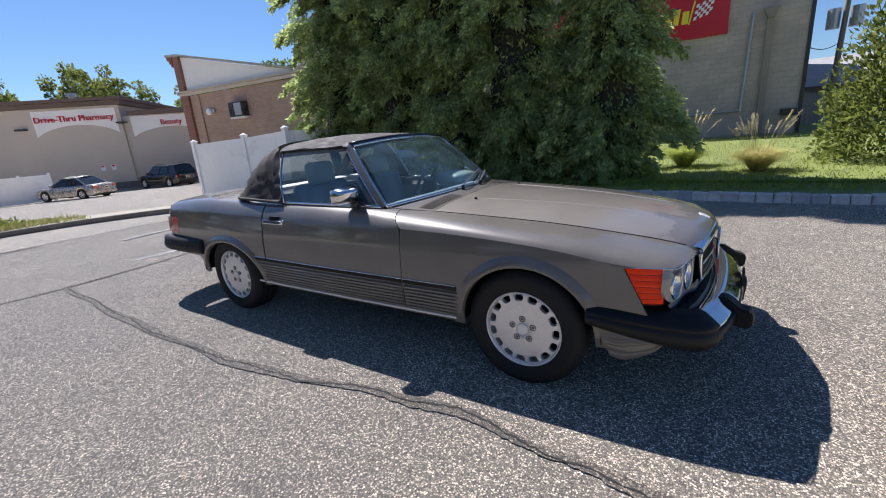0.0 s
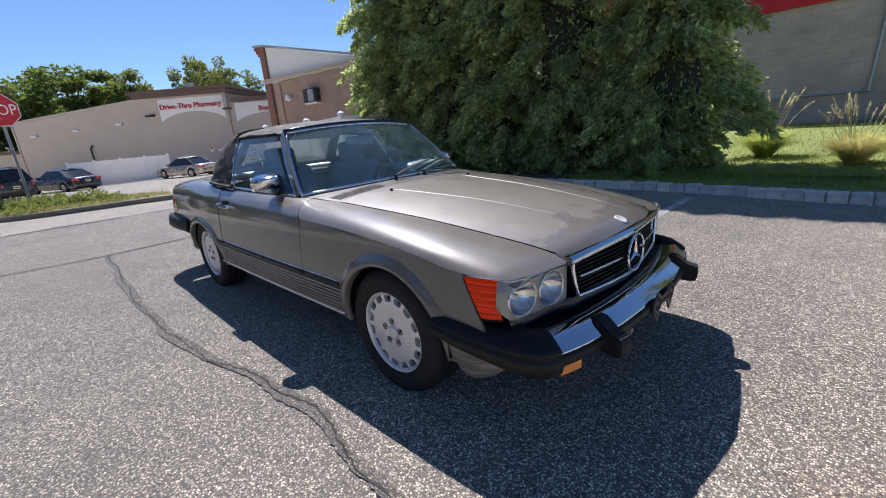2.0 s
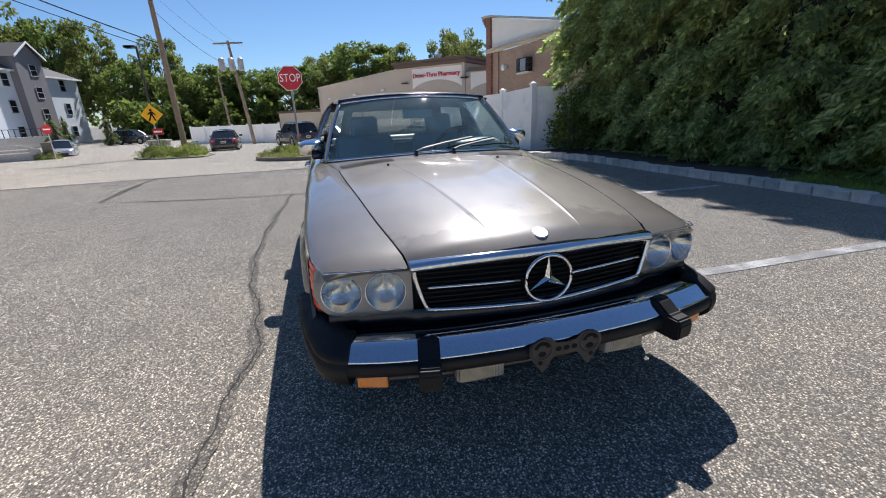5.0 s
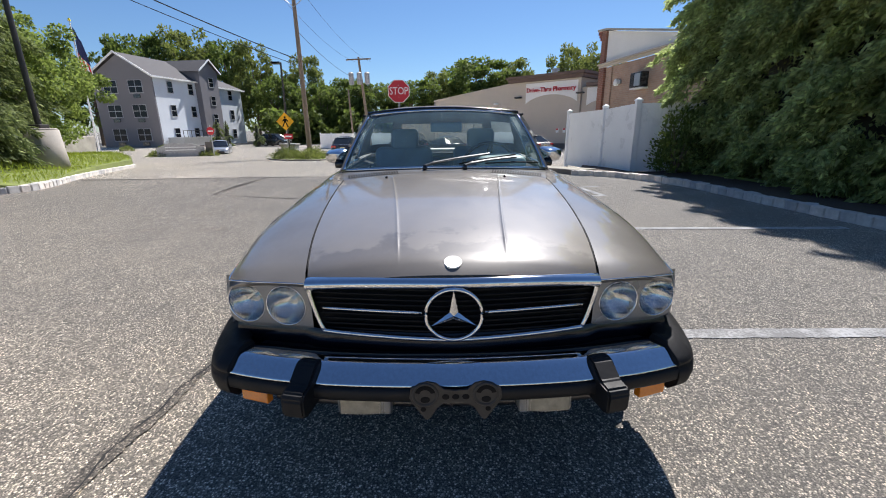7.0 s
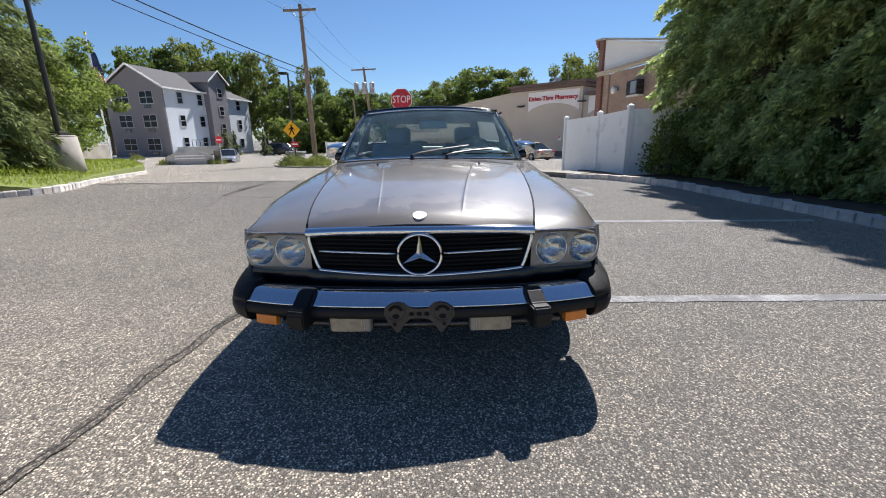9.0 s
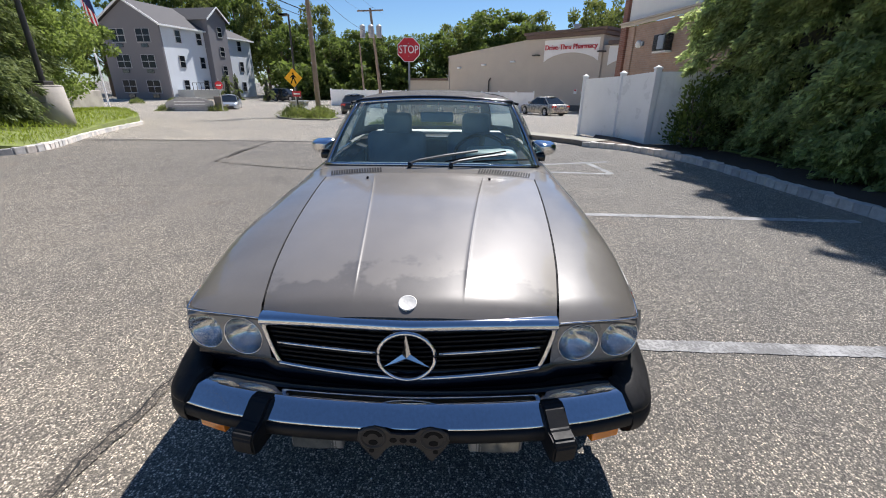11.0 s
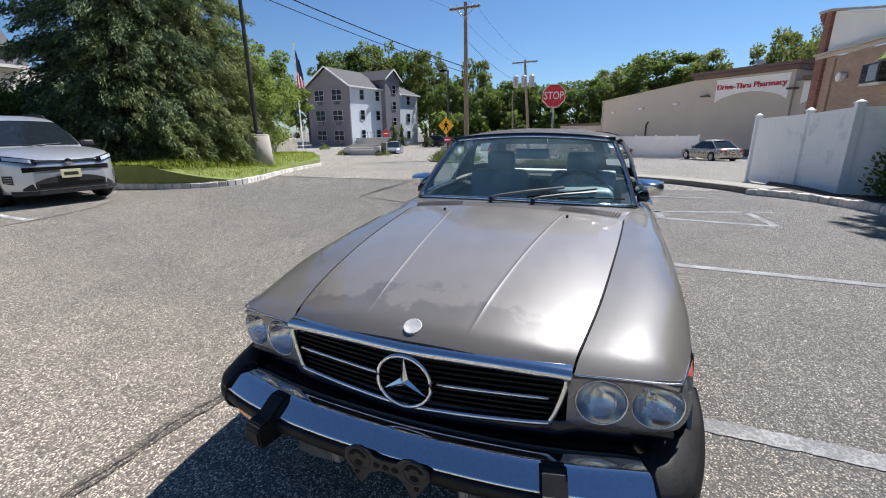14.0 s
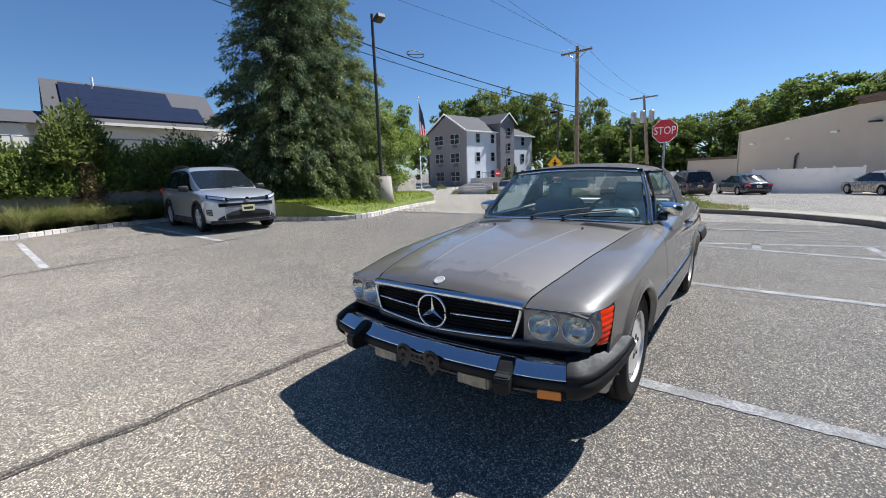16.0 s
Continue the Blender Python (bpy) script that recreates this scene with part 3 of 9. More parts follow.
crack([(1.6, -7.5), (0.3, -7.55), (-1.2, -7.65), (-2.7, -8.0), (-3.6, -8.6)], 0.035, 5, "thin crack near the parking stalls")
crack([(-4.95, -1.26), (-5.0, -0.4), (-5.2, 0.6)], 0.03, 6, "thin crack near the car")


def kerb_blocks(name, path, label, length=0.195, width=0.14, height=0.125):
    root = thing(name, label, "kerb", kind="structure")
    rnd = random.Random(len(path))
    meshes = []
    for k in range(5):
        bm = box(-length * 0.488, length * 0.488, -width / 2, width / 2, -0.1, height)
        bmesh.ops.bevel(bm, geom=bm.edges[:], offset=0.014, segments=1, affect="EDGES")
        for v in bm.verts:
            v.co += Vector((rnd.uniform(-1, 1), rnd.uniform(-1, 1), rnd.uniform(-1, 1))) * 0.009
        me = bpy.data.meshes.new("stone")
        bm.to_mesh(me)
        bm.free()
        me.materials.append(M["granite_block"])
        meshes.append(me)
    for x, y, a in along(path, length):
        ob = new("stone", rnd.choice(meshes))
        ob.parent = root
        ob.matrix_basis = pose(x, y, gz(x) + rnd.uniform(-0.010, 0.008), rnd.uniform(-2, 2), rnd.uniform(-1.5, 1.5), a + rnd.uniform(-2, 2) + rnd.choice((0, 180)))
    return root


def granite_block():
    m = plain("granite_block", (0.53, 0.515, 0.49), 0.8, var=0.25, scale=11, fine=170, bumps=0.6)
    n, l = links_of(m)
    b = n["Principled BSDF"]
    src = b.inputs["Base Color"].links[0].from_socket
    oi = n.new("ShaderNodeObjectInfo")
    l.new(mix(m, 1.0, src, ramp(m, oi.outputs["Random"], [(0, (0.75, 0.75, 0.78)), (0.6, (1.05, 1.03, 1.0)), (1, (1.25, 1.15, 1.08))]), "MULTIPLY"), b.inputs["Base Color"])
    return m


M["granite_block"] = granite_block()
KERB_R = smooth_path([(-8.75, 3.45), (-8.2, 4.05), (-7.2, 4.5), (-5.9, 4.78), (-4.0, 4.86), (-1.5, 5.0), (0.0, 4.92), (1.2, 4.72), (3.0, 4.66), (7.5, 4.6)])
KERB_L = smooth_path([(-4.9, -11.2), (-5.15, -10.0), (-5.6, -8.9), (-6.4, -8.35), (-7.4, -8.6), (-9.2, -9.55), (-11.4, -10.6), (-13.6, -11.55), (-15.4, -12.4), (-16.8, -13.9), (-17.6, -16.0)])
kerb_blocks("kerb", KERB_R, "rough grey granite block kerb along the planting bed")
kerb_blocks("kerb", KERB_L, "rough grey granite block kerb round the grass island")
kerb_blocks("kerb", [(4.5, -13.2), (0.4, -13.6), (-0.9, -14.25), (-4.9, -14.7)], "low granite block kerb before the retaining wall")


def lawn(name, outline, z1, label, mat="soil", cat="lawn"):
    return tagged(part(name, prism(outline, lambda x, y: gz(x) - 0.3, z1), M[mat]), label, cat, kind="structure")


BED_L = [p for p in KERB_R if p[0] < -2.4]
BED_R = [p for p in KERB_R if p[0] >= -2.4]
lawn("ground_bed", [(x, y + 0.05) for x, y in BED_L + BED_R[:1]] + [(BED_R[0][0], 6.2), (-9, 6.2), (-12.4, 4.9)], lambda x, y: gz(x) + 0.10, "mulched planting bed under the hedge", "mulch", "bed")
lawn("ground_strip", [(x, y + 0.05) for x, y in BED_R] + [(7.5, 5.6), (0.6, 6.1), (-2, 6.3), (BED_R[0][0], 6.2)], lambda x, y: gz(x) + 0.10, "shaded grass strip between hedge and kerb", "soil", "lawn")
lawn("lawn", [(-14, 6.0), (-9, 6.1), (-2, 6.2), (0.6, 6.0), (7.5, 5.5), (30, 5.5), (30, 45), (-14, 45)], lambda x, y: gz(x) + 0.14 + 0.012 * max(0, y - 6), "mown green lawn sloping up to the store wall")
lawn("lawn_island", KERB_L + [(-12, -16.5), (-5, -14.8)], lambda x, y: gz(x) + 0.12 + 0.22 * max(0, min(1.9, -y - 9.2 + 0.35 * (x + 9))), "sunlit grass island inside the granite kerb")
ISLE = smooth_path([(-8.75, 3.5), (-9.5, 3.2), (-10.9, 2.2), (-11.9, 0.8), (-12.2, -0.6), (-12.5, -1.7), (-13.2, -2.5), (-14.3, -2.95), (-15.5, -2.9), (-16.2, -2.4)])
lawn("lawn_stop", ISLE + [(-16.3, -1.4), (-14.8, -0.4), (-13.3, 1.2), (-11.9, 2.6), (-10.4, 3.7), (-9.3, 4.2)], lambda x, y: gz(x) + 0.12, "narrow planted island with a stop sign", "verge")
ISLE2 = [(-20.4, -6.2), (-20.7, -8.0), (-22.2, -9.4), (-24.6, -10.5), (-27, -10.8), (-27, -8.0), (-23, -6.3)]
lawn("lawn_corner", ISLE2, lambda x, y: gz(x) + 0.065, "planted corner island with poles and signs")


def kerb_band(name, path, w, h, label, mat):
    verts, faces = [], []
    for i, (x, y) in enumerate(path):
        a, b = path[max(i - 1, 0)], path[min(i + 1, len(path) - 1)]
        d = Vector((b[0] - a[0], b[1] - a[1]))
        d.normalize()
        for s, zz in ((-0.5, -0.2), (-0.5, h - 0.03), (-0.35, h), (0.5, h), (0.5, -0.2)):
            verts.append((x - d.y * w * s, y + d.x * w * s, gz(x) + zz))
    for i in range(len(path) - 1):
        for k in range(4):
            faces.append((i * 5 + k, i * 5 + k + 1, i * 5 + k + 6, i * 5 + k + 5))
    return tagged(data_part(name, verts, faces, M[mat]), label, "kerb", kind="structure")


kerb_band("kerb_dark", ISLE, 0.16, 0.13, "low dark weathered kerb round the stop sign island", "kerb_dark")
kerb_band("kerb_dark", ISLE2 + [ISLE2[0]], 0.15, 0.07, "low kerb round the corner island", "kerb_dark")

# ---- plants ----
def kites(c, out, length, width, droop, rnd, fold=0.15, stray=0.35):
    """Small folded leaf sprays at points c, pointing out and hanging by droop. Arrays in, vertices and faces out."""
    n = len(c)
    d = out + rnd.normal(0, stray, (n, 3))
    d[:, 2] -= droop
    d /= np.linalg.norm(d, axis=1)[:, None]
    side = np.cross(d, rnd.normal(0, 1, (n, 3)))
    side /= np.linalg.norm(side, axis=1)[:, None] + 1e-6
    nrm = np.cross(d, side)
    ln = length * rnd.uniform(0.6, 1.3, (n, 1))
    wd = width * rnd.uniform(0.6, 1.3, (n, 1))
    v = np.stack([c, c + d * ln * 0.5 + side * wd, c + d * ln + nrm * ln * fold, c + d * ln * 0.5 - side * wd], 1).reshape(-1, 3)
    f = np.arange(4 * n).reshape(-1, 4)
    return v, f


def mesh_obj(name, v, f, material, parent, label=""):
    me = bpy.data.meshes.new(name)
    v = np.asarray(v, dtype=np.float32)
    f = np.asarray(f, dtype=np.int32)
    me.vertices.add(len(v))
    me.vertices.foreach_set("co", v.ravel())
    me.loops.add(f.size)
    me.loops.foreach_set("vertex_index", f.ravel())
    me.polygons.add(len(f))
    me.polygons.foreach_set("loop_start", np.arange(0, f.size, f.shape[1], dtype=np.int32))
    me.update(calc_edges=True)
    me.materials.append(material)
    ob = new(name, me)
    ob.parent = parent
    if label:
        tagged(ob, label)
    return ob


def lumpy(rnd, k=14):
    """A random uneven factor over angle and height."""
    a, b, ph, am = rnd.integers(1, 6, k), rnd.uniform(0.3, 3.2, k), rnd.uniform(0, 6.3, k), rnd.uniform(0.02, 0.07, k)

    def f(th, z):
        return 1 + sum(am[i] * np.sin(a[i] * th + b[i] * z + ph[i]) for i in range(k))
    return f


def column_tree(name, label, height, radius, seed, material, n=9000, spray=(0.17, 0.035), shape="column", category="tree", clump=330, face=None, stray=0.45, depth=0.34):
    """A dense conifer: trunk, a solid core coloured dark for inner shade, and boughs of small hanging sprays. face:
    heading (degrees) with most of the sprays.
    """
    rnd = np.random.default_rng(seed)
    root = thing(name, label, category)
    part("trunk", tube((0, 0, -0.1), (0, 0, height * 0.9), radius * 0.12, 0.02, 10), M["bark"], root)
    lum = lumpy(rnd)

    def rad(z):
        t = z / height
        if shape == "column":
            return radius * np.clip(0.80 + 1.1 * t, 0, 1) * np.clip((1 - t) * 3.4, 0, 1) ** 0.6
        return radius * np.clip(0.55 + 3.0 * t, 0, 1) * np.clip(1 - t, 0, 1) ** 0.75

    def headings(k):
        th = rnd.uniform(0, 2 * np.pi, k)
        if face is None:
            return th
        back = np.cos(th - math.radians(face)) < -0.25
        return np.where(back & (rnd.random(k) < 0.75), th + np.pi, th)
    # added core that keeps daylight out, near black for the shade between boughs
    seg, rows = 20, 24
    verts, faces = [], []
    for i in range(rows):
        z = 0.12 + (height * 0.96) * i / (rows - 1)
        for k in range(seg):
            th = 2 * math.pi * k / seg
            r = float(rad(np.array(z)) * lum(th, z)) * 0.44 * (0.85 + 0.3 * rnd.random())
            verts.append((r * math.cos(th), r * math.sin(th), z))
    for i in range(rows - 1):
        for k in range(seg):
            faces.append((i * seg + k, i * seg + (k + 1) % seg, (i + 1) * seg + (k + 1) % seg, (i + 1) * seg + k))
    data_part("dark_core_hull", verts, faces, M["hedge_core"], root, smooth=True)
    # boughs that droop from an upper root, each a tapering tuft of sprays in three-bladed fans
    fill, n = int(n * 0.06), int(n * 0.94)
    m = n // clump
    z = height * (0.03 + 0.97 * rnd.random(m * 2) ** 1.1)
    keep = rnd.random(m * 2) < rad(z) / radius + 0.1
    z = z[keep][:m]
    th = headings(len(z))
    r = rad(z) * lum(th, z) * rnd.uniform(1 - depth, 1.12, len(z))
    bc = np.stack([r * np.cos(th), r * np.sin(th), z], 1)
    bo = np.stack([np.cos(th), np.sin(th), np.full(len(z), 0.25)], 1)
    size = rnd.uniform(0.65, 1.35, len(z))
    rep = n // len(z)
    c, o, sz = np.repeat(bc, rep, 0), np.repeat(bo, rep, 0), np.repeat(size, rep)[:, None]
    t = rnd.random((len(c), 1)) ** 0.8
    c = c + o * (t - 0.66) * 0.62 * sz * radius ** 0.5 + rnd.normal(0, 1, c.shape) * np.array([1, 1, 0.8]) * (0.022 + 0.080 * (1 - t) ** 0.7) * sz * radius ** 0.5
    c[:, 2] -= (t[:, 0] ** 2) * 0.50 * sz[:, 0]
    # sparse inner sprays
    zi, ti = height * rnd.random(fill) * 0.95, headings(fill)
    ri = rad(zi) * rnd.uniform(0.35, 0.85, fill)
    c = np.concatenate([c, np.stack([ri * np.cos(ti), ri * np.sin(ti), zi], 1)])
    o = np.concatenate([o, np.stack([np.cos(ti), np.sin(ti), np.full(fill, 0.2)], 1)])
    v, f = kites(c, o, spray[0], spray[1], 1.15, rnd, 0.2, stray)
    mesh_obj("crown", v, f, material, root)
    return root


def broad_tree(name, label, height, spread, seed, material, n=5000, leaf=0.16, low=0.24):
    """A leafy tree: tapered trunk, limbs and clumps of leaves with gaps."""
    rnd = np.random.default_rng(seed)
    root = thing(name, label, "tree")
    bms = [tube((0, 0, -0.3), (0, 0, height * 0.45), 0.026 * height, 0.016 * height, 10)]
    tips = []
    for k in range(9):
        th = k * 2.4 + rnd.uniform(-0.4, 0.4)
        z0 = height * rnd.uniform(0.25, 0.45)
        rr = spread * rnd.uniform(0.45, 0.85)
        tip = Vector((rr * math.cos(th), rr * math.sin(th), height * rnd.uniform(0.45, 0.72)))
        bms.append(tube((0, 0, z0), tip, 0.010 * height, 0.003 * height, 6))
        tips.append(tip)
    bms.append(tube((0, 0, height * 0.42), (0, 0, height * 0.74), 0.015 * height, 0.003 * height, 6))
    part("trunk", joined(*bms), M["bark"], root)
    # clumps of leaves round the limb ends and between them, denser at their upper outer side
    m = 110
    th, u = rnd.uniform(0, 2 * np.pi, m), rnd.uniform(-0.85, 1, m)
    rr = rnd.uniform(0.30, 1.0, m) ** 0.5 * (1 + 0.16 * np.sin(3 * th + seed) + 0.10 * np.sin(5 * th + 2 * u))
    cc = np.stack([spread * rr * np.sqrt(1 - u**2) * np.cos(th), spread * rr * np.sqrt(1 - u**2) * np.sin(th), height * (low + (0.93 - low) * (0.5 + 0.5 * u * rr))], 1)
    cs = rnd.uniform(0.10, 0.22, m) * spread
    idx = rnd.integers(0, m, n)
    g = rnd.normal(0, 1, (n, 3))
    g /= np.linalg.norm(g, axis=1)[:, None]
    c = cc[idx] + g * (cs[idx] * rnd.random(n) ** 0.45)[:, None] * np.array([1, 1, 0.7])
    v, f = kites(c, g, leaf * 1.2, leaf * 0.5, 0.3, rnd, 0.3)
    mesh_obj("crown", v, f, material, root)
    return root


def bush(name, label, w, d, h, seed, material, n=1500, leaf=0.09, category="shrub", wild=0.5):
    rnd = np.random.default_rng(seed)
    root = thing(name, label, category)
    lum = lumpy(rnd)
    th, u = rnd.uniform(0, 2 * np.pi, n), rnd.random(n)
    s = np.sqrt(1 - u**2) * lum(th, u * 3) * rnd.uniform(1 - wild, 1.0, n)
    c = np.stack([w / 2 * s * np.cos(th), d / 2 * s * np.sin(th), h * u * lum(th * 1.0, u) * rnd.uniform(1 - wild, 1, n)], 1)
    o = np.stack([np.cos(th) * 0.6, np.sin(th) * 0.6, 0.4 + u], 1)
    v, f = kites(c, o, leaf * 1.6, leaf * 0.45, 0.2, rnd, 0.2)
    part("stems", joined(*[tube((0, 0, -0.05), (w * 0.3 * math.cos(a), d * 0.3 * math.sin(a), h * 0.7), 0.02, 0.006, 6) for a in np.arange(0, 6.2, 1.05)]), M["bark"], root)
    mesh_obj("foliage", v, f, material, root)
    return root


def place(ob, x, y, z=None, turn=0.0):
    ob.matrix_basis = pose(x, y, gz(x) if z is None else z, 0, 0, turn)
    return ob


def row_of(ob, spots, group, scale=None):
    """The first spot takes the thing itself, the others copies."""
    tagged(ob, group=group)
    for i, (x, y, z, a) in enumerate(spots):
        if i == 0:
            ob.matrix_basis = pose(x, y, z, 0, 0, a)
        else:
            copy_thing(ob, pose(x, y, z, 0, 0, a))


SPRAY = (0.115, 0.023)
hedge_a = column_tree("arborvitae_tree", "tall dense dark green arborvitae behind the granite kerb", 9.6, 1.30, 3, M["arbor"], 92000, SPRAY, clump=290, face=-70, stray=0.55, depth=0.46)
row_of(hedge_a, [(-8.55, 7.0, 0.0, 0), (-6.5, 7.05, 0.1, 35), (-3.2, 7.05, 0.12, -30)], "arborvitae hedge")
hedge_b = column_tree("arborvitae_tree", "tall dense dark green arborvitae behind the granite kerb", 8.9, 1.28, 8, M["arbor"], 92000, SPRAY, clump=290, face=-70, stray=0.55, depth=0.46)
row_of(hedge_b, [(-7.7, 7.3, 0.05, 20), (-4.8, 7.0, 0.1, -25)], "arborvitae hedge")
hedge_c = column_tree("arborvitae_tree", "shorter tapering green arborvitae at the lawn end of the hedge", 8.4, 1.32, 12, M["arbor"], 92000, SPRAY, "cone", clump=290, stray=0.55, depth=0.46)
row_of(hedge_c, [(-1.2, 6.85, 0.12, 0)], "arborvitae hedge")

big_con = column_tree("conifer_tree", "tall dark blue-green conifer behind the grass island", 11.6, 2.7, 21, M["conifer_dark"], 105000, (0.14, 0.017), "cone", clump=200, face=50, stray=0.5)
row_of(big_con, [(-7.6, -13.3, 0.2, 0)], "conifers by the island")
big_con = column_tree("conifer_tree", "tall olive green conifer with hanging sprays by the lamp post", 11.0, 2.7, 22, M["conifer"], 105000, (0.14, 0.017), "cone", clump=200, face=50, stray=0.5)
row_of(big_con, [(-9.7, -13.7, 0.2, 0)], "conifers by the island")
low_con = column_tree("conifer_tree", "low spreading conifer beside the lamp post", 4.9, 1.8, 23, M["conifer"], 36000, (0.14, 0.018), "cone", clump=180, face=50, stray=0.5)
row_of(low_con, [(-7.9, -12.1, 0.25, 20), (-9.5, -12.6, 0.25, -40), (-6.7, -12.3, 0.2, 0)], "conifers by the island")
bushy = broad_tree("leafy_tree", "bushy bright green tree behind the lamp post", 5.3, 2.5, 31, M["leaf_mid"], 20000, 0.09, 0.06)
row_of(bushy, [(-11.6, -13.7, 0.1, 0), (-14.2, -15.2, 0.0, 100)], "leafy trees by the island")


def grove(ob, spots, group):
    """Copies at (x, y), stretched by k in height and w in width."""
    tagged(ob, group=group)
    for i, (x, y, k, w) in enumerate(spots):
        c = ob if i == 0 else copy_thing(ob, pose(0, 0, 0))
        c.matrix_basis = pose(x, y, -1.3, 0, 0, (i * 137) % 360) @ Matrix.Diagonal((1.08 * w, 1.08 * w, 1.12 * k, 1))


far_a = broad_tree("distant_tree", "full green summer tree in the distance", 15.0, 5.0, 41, M["leaf"], 11000, 0.33, 0.12)
# unseen, added for reflections: (-58, 44), (-20, -75) and (10, -70)
grove(far_a, [(-85.5, -57.4, 1.41, 1.15), (-95.5, -45.5, 1.44, 1.1), (-78.6, -28.8, 0.80, 0.85), (-76.0, -16.0, 0.76, 0.95), (-74.9, -10.7, 0.70, 0.85), (-77.5, -4.7, 0.75, 0.9), (-85.3, 7.6, 1.07, 1.4), (-71.2, -18.9, 0.64, 0.75), (-69.1, -54.6, 0.80, 0.75),
              (-82, -20, 0.62, 1.0), (-80, 3.5, 0.66, 0.8), (-58, 44, 1.1, 1.1), (-20, -75, 1.0, 1.0), (10, -70, 1.0, 1.0), (-84, 28, 0.9, 1.0)], "distant trees")
far_b = broad_tree("distant_tree", "yellowish green tree in the distance", 15.0, 5.0, 47, M["leaf_light"], 9500, 0.33, 0.14)
grove(far_b, [(-89.3, -51.0, 1.43, 1.2), (-85.6, -35.7, 1.21, 0.8), (-83.9, -25.5, 1.04, 0.75), (-79.6, 0.2, 0.81, 0.6), (-84.5, 14.3, 0.97, 1.0), (-68.5, 21.2, 0.96, 0.8), (-72, 27, 0.9, 0.9), (-66, 38, 1.0, 1.1)], "distant trees")


def woods():
    """Low dense growth under the far trees."""
    rnd = np.random.default_rng(5)
    n = 26000
    t = rnd.random(n)
    x = -62 - 14 * rnd.random(n) - 12 * t
    y = -26 + 32 * t
    z = -1.3 + 5.5 * rnd.random(n) ** 1.3 * (0.7 + 0.3 * np.sin(t * 37))
    c = np.stack([x, y, z], 1)
    v, f = kites(c, np.tile([0.8, 0, 0.3], (n, 1)), 0.75, 0.3, 0.3, rnd, 0.3)
    w = mesh_obj("woodland_undergrowth", v, f, M["leaf"], None)
    tagged(w, "dense dark green undergrowth along the far road", "undergrowth", kind="stuff")


woods()


def blades(name, label, spots, height, width, material, seed, lean=0.35, parent=None, kind="stuff"):
    rnd = np.random.default_rng(seed)
    c = np.asarray(spots)
    out = np.stack([rnd.normal(0, lean, len(c)), rnd.normal(0, lean, len(c)), np.ones(len(c))], 1)
    v, f = kites(c, out, height, width, 0.0, rnd, 0.12)
    ob = mesh_obj(name, v, f, material, parent)
    if parent is None:
        tagged(ob, label, "grass", kind=kind)
    return ob


def inside(poly, x, y):
    r = False
    for (x0, y0), (x1, y1) in zip(poly, poly[1:] + poly[:1]):
        if (y0 > y) != (y1 > y) and x < (x1 - x0) * (y - y0) / (y1 - y0) + x0:
            r = not r
    return r


def lawn_z(x, y):
    return gz(x) + 0.14 + 0.012 * max(0, y - 6)


def island_z(x, y):
    return gz(x) + 0.12 + 0.22 * max(0, min(1.9, -y - 9.2 + 0.35 * (x + 9)))


rnd_g = random.Random(9)
pts = []
while len(pts) < 16000:
    x, y = rnd_g.uniform(-1.5, 7.4), 5.7 + 13.5 * rnd_g.random() ** 1.8
    pts.append((x, y, lawn_z(x, y)))
blades("lawn_grass", "short mown sunlit lawn grass by the store", pts, 0.06, 0.006, M["grass"], 3)
pts = []
while len(pts) < 7000:
    x, y = rnd_g.uniform(-2.4, 6.5), rnd_g.uniform(4.75, 6.6)
    if y > 5.0 + 0.03 * abs(x):
        pts.append((x, y, gz(x) + 0.10))
blades("strip_grass", "short grass in the shade of the hedge", pts, 0.06, 0.006, M["grass"], 5)
pts = []
LAWN_L = KERB_L + [(-12, -16.5), (-5, -14.8)]
while len(pts) < 15000:
    x, y = rnd_g.uniform(-17, -5), rnd_g.uniform(-15.5, -8.4)
    if inside(LAWN_L, x, y):
        pts.append((x, y, island_z(x, y)))
blades("island_grass", "bright rough grass on the kerbed island", pts, 0.11, 0.008, M["grass"], 4)

pts = []
ISLE_IN = ISLE + [(-16.3, -1.4), (-14.8, -0.4), (-13.3, 1.2), (-11.9, 2.6), (-10.4, 3.7), (-9.3, 4.2)]
while len(pts) < 7000:
    x, y = rnd_g.uniform(-16.3, -10.4), rnd_g.uniform(-3.3, 1.2)
    if inside(ISLE_IN, x, y) and rnd_g.random() < min(1.0, 0.35 + (0.9 - y) * 0.4):
        pts.append((x, y, gz(x) + 0.11))
blades("verge_weeds", "rough yellow-green weeds on the stop sign island", pts, 0.13, 0.012, M["wild_grass"], 6)


